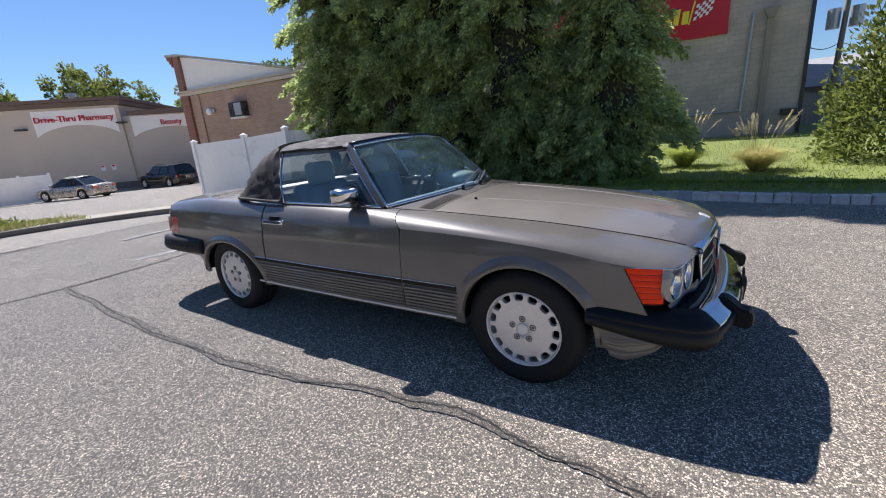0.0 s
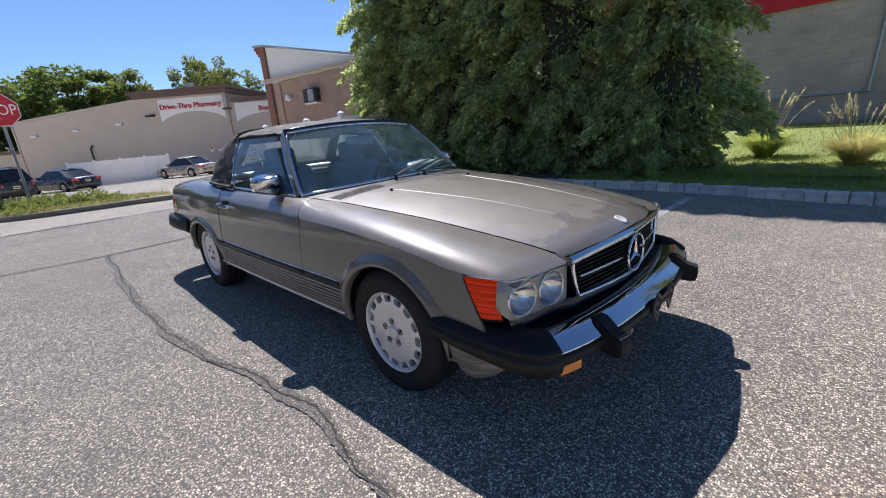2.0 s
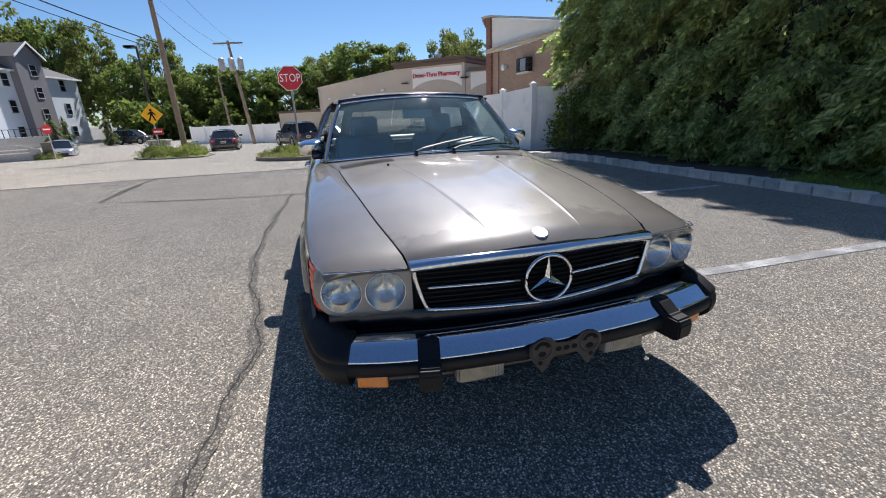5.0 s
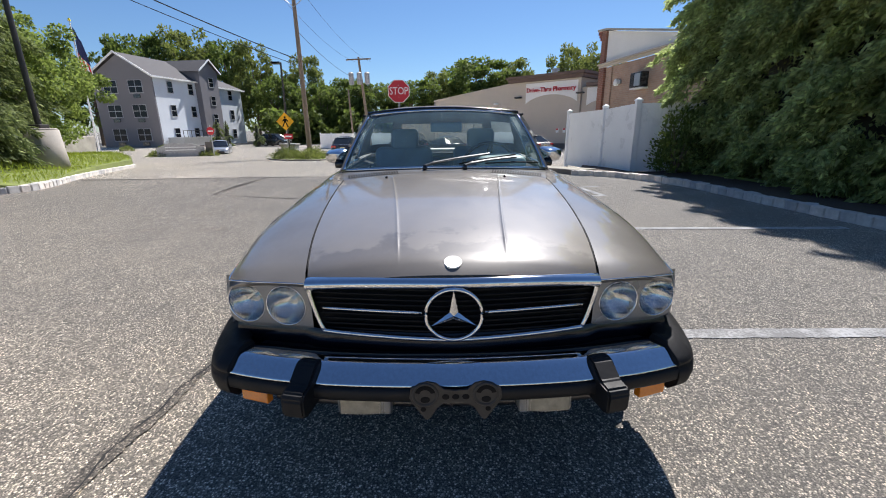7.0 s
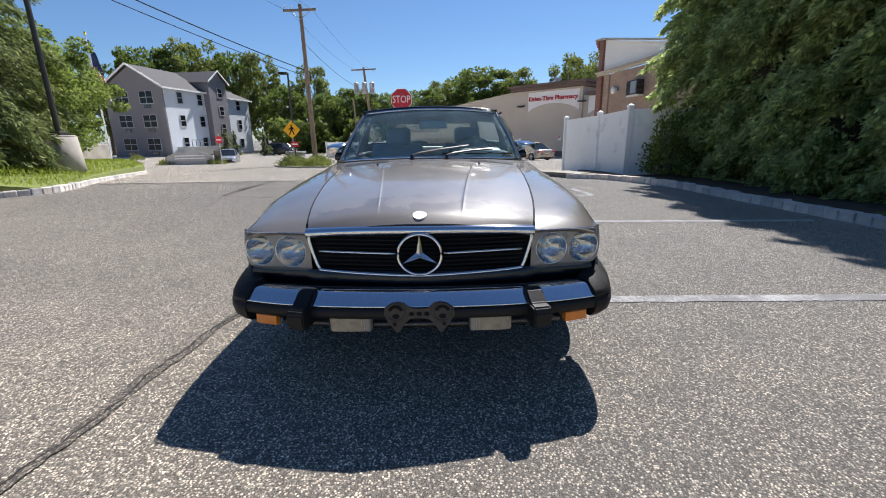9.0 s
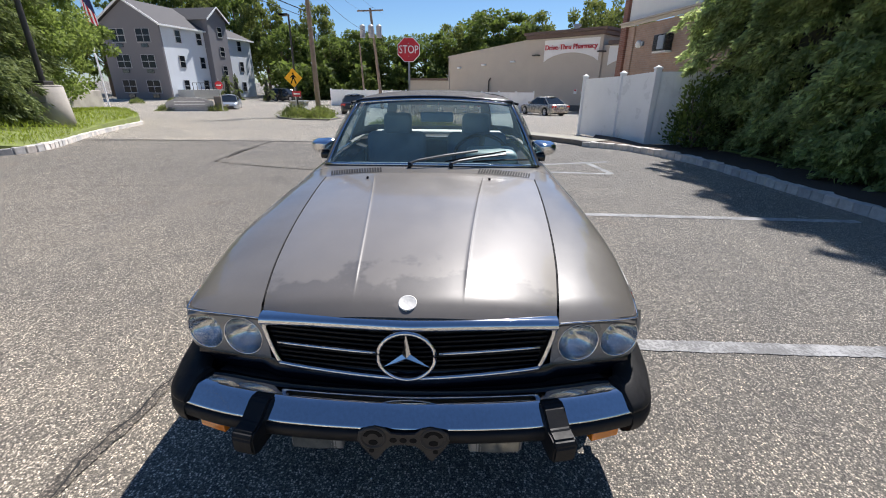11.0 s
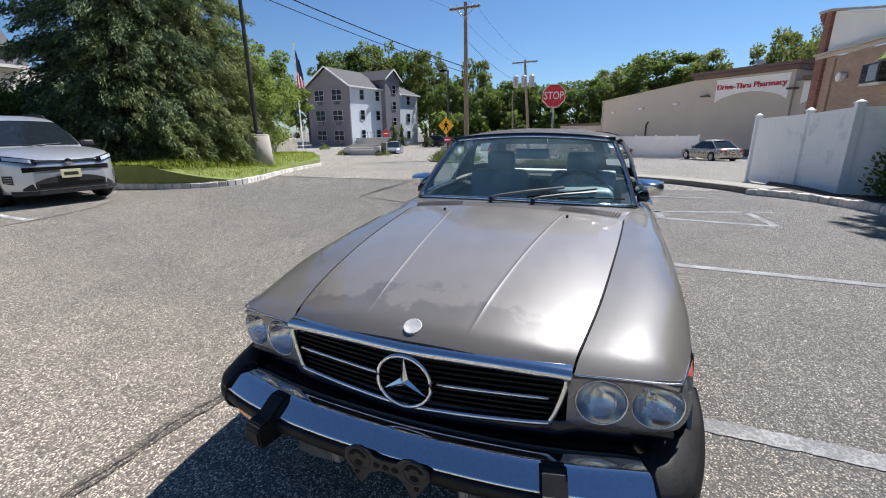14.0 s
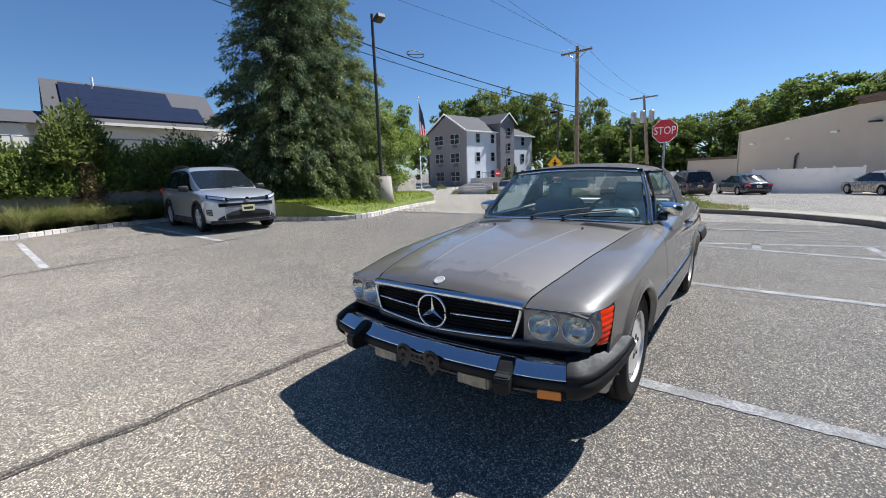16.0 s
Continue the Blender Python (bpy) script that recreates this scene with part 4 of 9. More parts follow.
def tuft(name, label, h, spread_r, n, material, seed, plumes=0, category="grass"):
    """A clump of arching blades, with seed plumes if asked."""
    rnd = np.random.default_rng(seed)
    root = thing(name, label, category)
    vs, fs, k = [], [], 0
    for i in range(n):
        a, r = rnd.uniform(0, 6.283), rnd.uniform(0.02, 0.16) * spread_r
        ln, out = h * rnd.uniform(0.45, 1.0), spread_r * rnd.uniform(0.15, 1.15)
        w = 0.007
        d, s = np.array([math.cos(a), math.sin(a), 0]), np.array([-math.sin(a), math.cos(a), 0])
        for t in (0, 0.35, 0.7, 1.0):
            p = d * (r + out * t**1.45) + np.array([0, 0, ln * (t - 0.30 * t**3 - 0.25 * out / spread_r * t**2)])
            vs += [p - s * w * (1.05 - t), p + s * w * (1.05 - t)]
        fs += [(k + 2 * j, k + 2 * j + 1, k + 2 * j + 3, k + 2 * j + 2) for j in range(3)]
        k += 8
    mesh_obj("blades", vs, fs, material, root)
    if plumes:
        cs, os_ = [], []
        stems = []
        for i in range(plumes):
            a = rnd.uniform(0, 6.283)
            d = np.array([math.cos(a), math.sin(a), 0])
            tip = d * spread_r * rnd.uniform(0.25, 0.85) + np.array([0, 0, h * rnd.uniform(0.95, 1.3)])
            base = d * 0.05
            mid = base * 0.4 + tip * 0.6 + np.array([0, 0, h * 0.14])
            stems.append(sweep([base, mid, tip], 0.003, 4))
            for q in range(70):
                t = rnd.random()
                cs.append(mid * (1 - t) * 0.6 + tip * (1 - (1 - t) * 0.6) + rnd.normal(0, 0.006, 3))
                os_.append(tip - mid)
        part("stems", joined(*stems), M["straw"], root)
        o = np.array(os_)
        o /= np.linalg.norm(o, axis=1)[:, None]
        v, f = kites(np.array(cs), o, 0.04, 0.0035, 0.0, rnd)
        mesh_obj("plumes", v, f, M["straw"], root)
    return root


place(tuft("ornamental_grass", "yellow-green fountain grass with pale seed plumes on the lawn", 0.80, 0.66, 2000, M["straw_green"], 11, 26), 1.42, 7.3, lawn_z(1.4, 7.3))
place(tuft("ornamental_grass", "green fountain grass with pale plumes at the hedge end", 0.95, 0.75, 1800, M["vine_leaf"], 12, 18), 0.15, 8.3, lawn_z(0, 8.3))
place(bush("shrub", "large green leafy shrub on the lawn", 2.7, 2.5, 4.1, 14, M["leaf_light"], 11000, 0.075), 3.75, 8.7, lawn_z(3.7, 8.7))
place(bush("shrub", "small green shrub at the foot of the fence end", 1.3, 1.2, 1.5, 15, M["leaf"], 1800, 0.06), -8.2, 5.7, 0.1)

# ---- buildings ----
def wall_box(name, x0, x1, y0, y1, z0, z1, mat, parent, label="", bevel=0.0):
    return part(name, box(x0, x1, y0, y1, z0, z1, bevel), M[mat], parent, label)


def frame_of(a, b):
    """A local frame whose x runs from plan point a to b; returns pose and length."""
    d = math.hypot(b[0] - a[0], b[1] - a[1])
    return pose(a[0], a[1], 0, 0, 0, math.degrees(math.atan2(b[1] - a[1], b[0] - a[0]))), d


def upright(points, y0, y1):
    """A plate in the local x-z plane, from y0 to y1, over an outline of (x, z)."""
    return moved(prism(points, y0, y1), Matrix(((1, 0, 0, 0), (0, 0, 1, 0), (0, 1, 0, 0), (0, 0, 0, 1))))


TO_FRONT = Matrix(((1, 0, 0, 0), (0, 0, -1, 0), (0, 1, 0, 0), (0, 0, 0, 1)))

# pharmacy: the long stucco wall that faces the lot; local y points away from the lot
m_ph, len_ph = frame_of((-57.5, -1.0), (-36.5, 19.5))
pharmacy = thing("pharmacy_building", "long beige stucco store with brown roof cap and white sign bands", "building")
pharmacy.matrix_basis = m_ph
L1, L2 = 13.7, 21.9
part("wall", upright([(0.9, -2.5), (L1, -2.5), (L1, 5.7), (0.9, 4.45)], 0, 12), M["stucco"], pharmacy, "long beige stucco wall")
part("coping", upright([(0.8, 4.45), (L1, 5.7), (L1, 5.85), (0.8, 4.62)], -0.08, 12.1), M["stucco"], pharmacy)
wall_box("pier", L1 + 0.02, L2, -0.35, 12, -2.5, 5.75, "stucco", pharmacy)
wall_box("wall", L2 + 0.02, len_ph + 6, -0.12, 12, -2.5, 4.85, "stucco", pharmacy)
wall_box("annex", -9, 0.88, 1.5, 9, -2.5, 1.75, "stucco", pharmacy, "low stucco annex")
wall_box("roof_cap", -9.2, 0.86, 1.3, 9.2, 1.76, 2.05, "brown_cap", pharmacy)
wall_box("roof_cap", L1 - 0.35, L2 + 0.35, -0.70, 12.4, 5.76, 6.1, "brown_cap", pharmacy, "brown metal roof cap")
wall_box("cap_edge", L1 - 0.55, L2 + 0.55, -0.90, 12.6, 6.11, 6.36, "brown_cap", pharmacy)
wall_box("roof_cap", L2 + 0.57, len_ph + 6, -0.45, 12.4, 4.86, 5.2, "brown_cap", pharmacy)
wall_box("plinth", L1 + 0.05, len_ph + 6, -0.45, -0.36, -2.5, -0.55, "kerb_dark", pharmacy)


def sign_band(x0, x1, z_top, z_edge, z_mid, y, parent):
    pts = [(x0, z_top)] + [(x0 + (x1 - x0) * t, z_edge + (z_mid - z_edge) * math.sin(math.pi * t) ** 0.7) for t in spread01(13)] + [(x1, z_top)]
    return part("sign_band", upright(pts, y - 0.06, y), M["white_stucco"], parent, "white arched sign band")


def spread01(n):
    return [i / (n - 1) for i in range(n)]


sign_band(15.55, 21.6, 5.55, 3.55, 4.35, -0.35, pharmacy)
sign_band(22.5, 28.5, 4.75, 3.1, 3.8, -0.12, pharmacy)
sgn = text_mesh("Drive-Thru Pharmacy", 0.66, 0.05, M["sign_red"], pharmacy, "sign_letters", Matrix.Translation((18.55, -0.47, 4.85)) @ TO_FRONT, "raised red sign letters")
text_mesh("Beauty", 0.62, 0.05, M["sign_red"], pharmacy, "sign_letters", Matrix.Translation((25.6, -0.24, 4.15)) @ TO_FRONT, "raised red sign letters")
for s, z in ((2.9, 3.2), (7.0, 3.45), (11.3, 3.7)):
    part("wall_lamp", moved(box(-0.28, 0.28, -0.3, 0, -0.08, 0.09, 0.03), pose(s, -0.01, z)), M["white_trim"], pharmacy, "small pale wall lamp")
for s, z in ((14.7, 4.2), (22.0, 4.3)):
    part("wall_lamp", moved(box(-0.35, 0.35, -0.5, 0, -0.07, 0.07, 0.03), pose(s, -0.36, z)), M["dark_metal"], pharmacy, "dark wall lamp")
for s in (19.6, 20.4):
    part("door_sign", moved(box(-0.16, 0.16, -0.02, 0, -0.22, 0.22), pose(s, -0.36, 0.75)), M["white_trim"], pharmacy)
    part("red_mark", moved(box(-0.12, 0.12, -0.03, -0.021, 0.05, 0.2), pose(s, -0.36, 0.75)), M["sign_red"], pharmacy)
part("downspout", box(0.95, 1.07, -0.13, -0.01, -2.4, 4.4), M["stucco"], pharmacy)
part("vent_pipe", joined(tube((7.9, -0.15, 0.5), (7.9, -0.15, 1.7), 0.08), tube((7.9, -0.15, 1.7), (8.15, -0.15, 2.0), 0.08)), M["dark_metal"], pharmacy)
part("roof_vent", joined(tube((17.0, 3, 6.2), (17.0, 3, 7.0), 0.25), tube((17.0, 3, 7.0), (17.0, 3, 7.25), 0.4)), M["galv"], pharmacy)

# brick store with a raked white parapet; local x runs along its front wall from the corner pier, y away from the lot
brick = thing("brick_building", "tan brick store with a raked white parapet", "building", (-18.28, 7.38, 0), 6.9)
wall_box("wall", 0.42, 7.6, 0.0, 9, -1.2, 3.60, "brickwork", brick, "tan brick wall")
wall_box("corner_pier", -0.05, 0.40, -0.10, 9, -1.2, 3.62, "brick_red_work", brick, "red brick corner pier")
wall_box("pilaster", 0.80, 1.02, -0.06, -0.002, -1.2, 3.55, "brickwork", brick)
wall_box("cornice", -0.12, 7.6, -0.10, -0.003, 3.62, 3.74, "stucco", brick, "beige stone band", 0.02)
wall_box("cornice_lip", -0.15, 7.6, -0.16, -0.003, 3.743, 3.80, "stucco", brick)
part("parapet", upright([(0.26, 3.80), (7.0, 3.80), (6.4, 3.84), (0.26, 5.12)], 0.05, 0.3), M["white_stucco"], brick, "white raked parapet")
part("parapet_end", upright([(-0.12, 3.80), (0.24, 3.80), (0.24, 5.12), (-0.12, 5.16)], -0.05, 0.35), M["brick_red_work"], brick)
part("parapet_cap", upright([(-0.48, 5.19), (0.26, 5.14), (6.4, 3.86), (6.4, 3.93), (0.26, 5.22), (-0.48, 5.28)], -0.10, 0.45), M["concrete"], brick)
for k in range(3):
    wall_box("bracket", -0.42 + 0.11 * k, -0.13, -0.08, 0.35, 5.04 - 0.13 * k, 5.165 - 0.13 * k, "brick_red", brick)
ac = thing("window_air_conditioner", "grey window air conditioner set in the brick wall", "air conditioner")
ac.matrix_basis = brick.matrix_basis @ pose(3.31, 0, 2.81)
part("casing", box(-0.38, 0.38, -0.30, -0.002, -0.27, 0.27, 0.02), M["car_grey"], ac)
part("front_grille", box(-0.05, 0.33, -0.325, -0.303, -0.22, 0.22), M["galv"], ac)
for k in range(6):
    part("fin", box(-0.33, -0.08, -0.325, -0.303, -0.22 + 0.075 * k, -0.18 + 0.075 * k), M["dark_metal"], ac)
part("bracket", box(-0.41, 0.41, -0.26, -0.002, -0.33, -0.275), M["white_trim"], ac)
vent = thing("wall_vent", "round pale dryer vent on the brick wall", "vent")
vent.matrix_basis = brick.matrix_basis @ pose(1.475, 0, 2.895)
part("vent_hood", joined(tube((0, -0.002, 0), (0, -0.10, 0), 0.14, 0.14, 20), tube((0, -0.10, 0), (0, -0.14, 0), 0.14, 0.08, 20)), M["white_trim"], vent)
part("vent_pipe", box(0.17, 0.35, -0.10, -0.002, -0.08, 0.08, 0.03), M["galv"], vent)

# parts store: concrete block wall with single blocks near the corner
store = thing("parts_store", "large grey-brown concrete block store wall", "building")
wall_box("wall", -25, 3.35, 19.5, 35, -1, 9.0, "blockwork", store, "painted concrete block wall")
wall_box("corner_trim", 3.30, 3.42, 19.44, 19.496, -0.5, 9.0, "dark_metal", store)
part("sign_panel", box(-9.0, 0.75, 19.36, 19.49, 4.30, 6.6, 0.03), M["sign_red"], store, "red store sign with yellow letter shapes and checkered flag")
# plain yellow letter shapes and the flag squares
xl = -1.95
for k, (w, h, lean) in enumerate(((0.34, 0.5, 0.06), (0.26, 0.48, 0.05), (0.24, 0.62, 0.07), (0.30, 0.48, 0.05))):
    part("letter_shape", upright([(xl, 4.90), (xl + w * 0.8, 4.90), (xl + w * 0.8 + lean, 4.90 + h), (xl + lean, 4.90 + h)], 19.32, 19.355), M["letter_yellow"], store)
    xl += w + 0.06
part("letter_shape", upright([(-3.7, 4.86), (-2.5, 4.86), (-2.4, 5.6), (-3.6, 5.6)], 19.32, 19.355), M["letter_yellow"], store)
part("flag_pole", upright([(-0.68, 4.86), (-0.62, 4.86), (-0.44, 5.72), (-0.50, 5.72)], 19.32, 19.355), M["letter_yellow"], store)
for i in range(6):
    for j in range(5):
        if (i + j) % 2 == 0:
            x0, z0 = -0.50 + 0.105 * i + 0.02 * j, 4.98 + 0.115 * j + 0.03 * i
            part("flag_square", upright([(x0, z0), (x0 + 0.105, z0 + 0.03), (x0 + 0.125, z0 + 0.145), (x0 + 0.02, z0 + 0.115)], 19.33, 19.355), M["sign_white"], store)
part("pipe_run", joined(tube((1.42, 19.42, 1.25), (1.55, 19.42, 4.9), 0.045, None, 8), tube((-4.0, 19.42, 1.15), (1.42, 19.42, 1.25), 0.045, None, 8)), M["galv"], store, "grey conduit on the wall")
part("downspout", box(2.0, 2.22, 19.3, 19.49, 0.2, 4.6), M["block"], store)
part("leader_head", upright([(1.86, 4.95), (2.36, 4.95), (2.22, 4.6), (2.0, 4.6)], 19.18, 19.49), M["block"], store)
part("wall_light", box(2.75, 3.25, 19.1, 19.49, 0.95, 1.2, 0.03), M["dark_metal"], store)

# plain shed and board fence beyond the store
shed = thing("far_shed", "low grey shed with a pale metal roof", "shed")
wall_box("wall", 3.9, 16, 31.0, 38, -0.5, 2.35, "fence_wood", shed)
part("roof", bm_of([(3.4, 30.4, 2.25), (17, 30.4, 2.25), (17, 35, 4.1), (3.4, 35, 4.1)], [(0, 1, 2, 3)]), M["grey_roof"], shed)
board_fence = thing("board_fence", "weathered grey vertical board fence", "fence")
for k in range(34):
    wall_box("board", 3.8 + 0.17 * k, 3.95 + 0.17 * k, 28.0 - 0.02 * (k % 2), 28.04 - 0.02 * (k % 2), 0.2, 1.85 + 0.02 * ((k * 7) % 3), "fence_wood", board_fence)

# white vinyl fence panels by the hedge
fence = thing("vinyl_fence", "white vinyl privacy fence with capped posts", "fence")
POSTS = [(-12.4, 4.3), (-10.6, 4.78), (-9.05, 5.0), (-8.75, 6.8)]
TOPS = [1.60, 1.66, 1.74, 1.74]
for i, ((xa, ya), (xb, yb)) in enumerate(zip(POSTS, POSTS[1:])):
    mm, ll = frame_of((xa, ya), (xb, yb))
    zb = min(gz(xa), gz(xb)) + 0.08
    za, zc = TOPS[i] - 0.06, TOPS[i + 1] - 0.06
    n = max(4, int(ll / 0.17))
    for k in range(n):
        x0, x1 = 0.06 + (ll - 0.12) * k / n, 0.06 + (ll - 0.12) * (k + 1) / n
        t = (k + 0.5) / n
        part("plank", moved(box(x0 + 0.0015, x1 - 0.0015, -0.018, 0.018, zb, za + (zc - za) * t - 0.09), mm), M["vinyl"], fence)
    part("top_rail", moved(upright([(0.05, za - 0.09), (ll - 0.05, zc - 0.09), (ll - 0.05, zc), (0.05, za)], -0.028, 0.028), mm), M["vinyl"], fence)
    part("bottom_rail", moved(box(0.05, ll - 0.05, -0.028, 0.028, zb - 0.02, zb + 0.1), mm), M["vinyl"], fence)
for (xa, ya), zt in zip(POSTS, TOPS):
    p = part("post", box(xa - 0.065, xa + 0.065, ya - 0.065, ya + 0.065, gz(xa) - 0.3, zt), M["vinyl"], fence)
    part("post_cap", joined(box(xa - 0.08, xa + 0.08, ya - 0.08, ya + 0.08, zt, zt + 0.03), moved(tube((0, 0, 0), (0, 0, 0.05), 0.10, 0.01, 4), pose(xa, ya, zt + 0.03, 0, 0, 45))), M["vinyl"], p)


def long_fence(a, b, za, zb, h, label, n):
    root = thing("vinyl_fence", label, "fence")
    mm, ll = frame_of(a, b)
    root.matrix_basis = mm
    for k in range(n):
        x0, x1 = ll * k / n, ll * (k + 1) / n
        z = za + (zb - za) * (k + 0.5) / n
        part("panel", box(x0 + 0.07, x1 - 0.07, -0.03, 0.03, z + 0.05, z + h), M["vinyl"], root)
        part("post", box(x0 - 0.07, x0 + 0.07, -0.07, 0.07, z - 0.2, z + h + 0.1), M["vinyl"], root)
    part("post", box(ll - 0.07, ll + 0.07, -0.07, 0.07, zb - 0.2, zb + h + 0.1), M["vinyl"], root)


long_fence((-37.7, 1.2), (-37.2, 7.2), -1.1, -1.06, 1.78, "white vinyl fence before the pharmacy wall", 4)
long_fence((-50.5, -14.2), (-43.5, -4.6), -1.2, -1.15, 1.8, "long white vinyl fence behind parked cars", 6)

# grey apartment house; local x runs along the pale face, y away from the lot
house = thing("apartment_house", "three-storey grey and pale blue apartment house with gables", "house")
mh, lh = frame_of((-58.3, -38.2), (-78.0, -35.3))
house.matrix_basis = mh
GW = 9.0
wall_box("side_wall", 0.25, 8.4, 0.0, GW, -2.5, 8.2, "pale_siding", house, "pale blue clapboard wall")
part("gable_wall", moved(prism([(0, -2.5), (GW, -2.5), (GW, 8.3), (GW / 2, 11.0), (0, 8.3)], 0, 0.24), Matrix(((0, 0, 1, 0), (1, 0, 0, 0), (0, 1, 0, 0), (0, 0, 0, 1)))), M["grey_siding"], house, "dark grey gable wall")
wall_box("bay_wall", 8.42, 12.7, -0.9, 8, -2.5, 9.9, "grey_siding", house, "tall dark grey stair bay")
wall_box("side_wall", 12.72, 20, 0.0, 9.5, -2.5, 7.9, "pale_siding", house, "pale blue clapboard wall")
part("roof", bm_of([(-0.5, -0.5, 8.15), (8.6, -0.5, 8.15), (8.6, GW / 2, 11.25), (-0.5, GW / 2, 11.25), (-0.5, GW + 0.5, 8.15), (8.6, GW + 0.5, 8.15)], [(0, 1, 2, 3), (3, 2, 5, 4)]), M["shingle"], house, "dark shingle roof")
part("roof", bm_of([(8.0, -1.3, 9.7), (10.55, -1.3, 11.6), (10.55, 8, 11.6), (8.0, 8, 9.7), (13.1, -1.3, 9.7), (13.1, 8, 9.7)], [(0, 1, 2, 3), (1, 4, 5, 2)]), M["shingle"], house)
part("bay_gable", upright([(8.42, 9.9), (12.7, 9.9), (10.55, 11.45)], -0.9, -0.7), M["grey_siding"], house)
part("roof", bm_of([(12.4, -0.5, 7.8), (20.5, -0.5, 7.8), (19.0, 5.0, 10.3), (12.4, 5.0, 10.3), (20.5, 10, 7.8)], [(0, 1, 2, 3), (1, 4, 2)]), M["shingle"], house)
for x0, x1, y0, z in ((-0.5, 8.45, -0.52, 8.0), (12.7, 20.5, -0.52, 7.65)):
    wall_box("eave_trim", x0, x1, y0, y0 + 0.1, z, z + 0.22, "white_trim", house)
for sg in (0, 1):
    part("gable_trim", moved(prism([(-0.5, 8.0), (GW / 2, 11.1), (GW / 2, 11.35), (-0.5, 8.25)] if sg == 0 else [(GW + 0.5, 8.0), (GW + 0.5, 8.25), (GW / 2, 11.35), (GW / 2, 11.1)], -0.52, -0.42), Matrix(((0, 0, 1, 0), (1, 0, 0, 0), (0, 1, 0, 0), (0, 0, 0, 1)))), M["white_trim"], house)
    part("bay_trim", upright([(8.0, 9.6), (10.55, 11.5), (10.55, 11.7), (8.0, 9.85)] if sg == 0 else [(13.1, 9.6), (13.1, 9.85), (10.55, 11.7), (10.55, 11.5)], -1.4, -1.3), M["white_trim"], house)


def house_window(root, x, y, z, w, h, face):
    """A framed sash window; face 'y' looks along local -y, 'x' along local -x."""
    win = new("window")
    win.parent = root
    win.matrix_basis = pose(x, y, z, 0, 0, 0 if face == "y" else -90)
    for a0, a1, b0, b1 in ((-w / 2 - 0.05, w / 2 + 0.05, h / 2, h / 2 + 0.05), (-w / 2 - 0.08, w / 2 + 0.08, -h / 2 - 0.09, -h / 2), (-w / 2 - 0.05, -w / 2, -h / 2, h / 2), (w / 2, w / 2 + 0.05, -h / 2, h / 2), (-w / 2, w / 2, -0.04, 0.04)):
        part("frame", box(a0, a1, -0.09, -0.005, b0, b1), M["sash"], win)
    if w > 1.5:
        part("mullion", box(-0.03, 0.03, -0.088, -0.005, -h / 2 + 0.002, h / 2 - 0.002), M["sash"], win)
    part("pane", box(-w / 2, w / 2, -0.05, -0.006, -h / 2, h / 2), M["window_glass"], win)


for z in (6.9, 3.75, 0.6):
    for y in (2.5, 6.3):
        house_window(house, 0, y, z, 2.0, 1.55, "x")
        wall_box("wall_unit", -0.12, -0.005, y - 0.5, y + 0.5, z - 1.45, z - 1.0, "car_grey", house)
    for x in (3.1, 7.2):
        house_window(house, x, 0, z + 0.1, 0.95, 1.45, "y")
    house_window(house, 16.7, 0, z - 0.1, 0.95, 1.45, "y")
for z in (8.3, 5.6, 2.9, 0.3):
    house_window(house, 10.9, -0.9, z, 1.0, 1.3, "y")
part("porch", box(1.0, 7.5, -2.6, -0.1, -1.0, 0.2), M["galv"], house)
for k in range(9):
    part("railing", box(1.0 + 0.8 * k, 1.06 + 0.8 * k, -2.6, -2.54, 0.2, 1.1), M["dark_metal"], house)
part("handrail", box(1.0, 7.5, -2.6, -2.54, 1.1, 1.16), M["dark_metal"], house)

# house with solar roof behind the retaining wall
solar_house = thing("solar_house", "low cream house with dark roof and solar panels", "house")
part("wall", box(-13.5, -1.2, -38, -26.5, 0, 4.35), M["cream"], solar_house, "cream siding wall")
E1, R1 = Vector((-3.15, -26.0, 4.45)), Vector((-4.2, -31.0, 7.22))
E2, R2 = Vector((-11.6, -26.0, 4.45)), Vector((-13.0, -31.0, 7.22))
part("roof", bm_of([E1, R1, R2, E2, E1 - Vector((0, 0, 0.18)), R1 - Vector((0, 0, 0.18)), R2 - Vector((0, 0, 0.18)), E2 - Vector((0, 0, 0.18)), (-5.0, -36.5, 4.4), (-14, -36.5, 4.4)], [(0, 3, 2, 1), (0, 4, 7, 3), (0, 1, 5, 4), (1, 2, 9, 8)]), M["shingle"], solar_house, "dark shingle roof")
part("gable_wall", bm_of([E1 + Vector((-0.25, -0.3, -0.2)), R1 + Vector((-0.25, 0, -0.2)), (-4.6, -36.3, 4.3)], [(0, 1, 2)]), M["shingle"], solar_house)
part("fascia", box(-11.6, -3.1, -25.99, -25.9, 4.30, 4.44), M["cream"], solar_house)


def on_roof(u, v, lift):
    a, b = E1.lerp(E2, u), R1.lerp(R2, u)
    return a.lerp(b, v) + Vector((0, 0.48, 0.87)) * lift


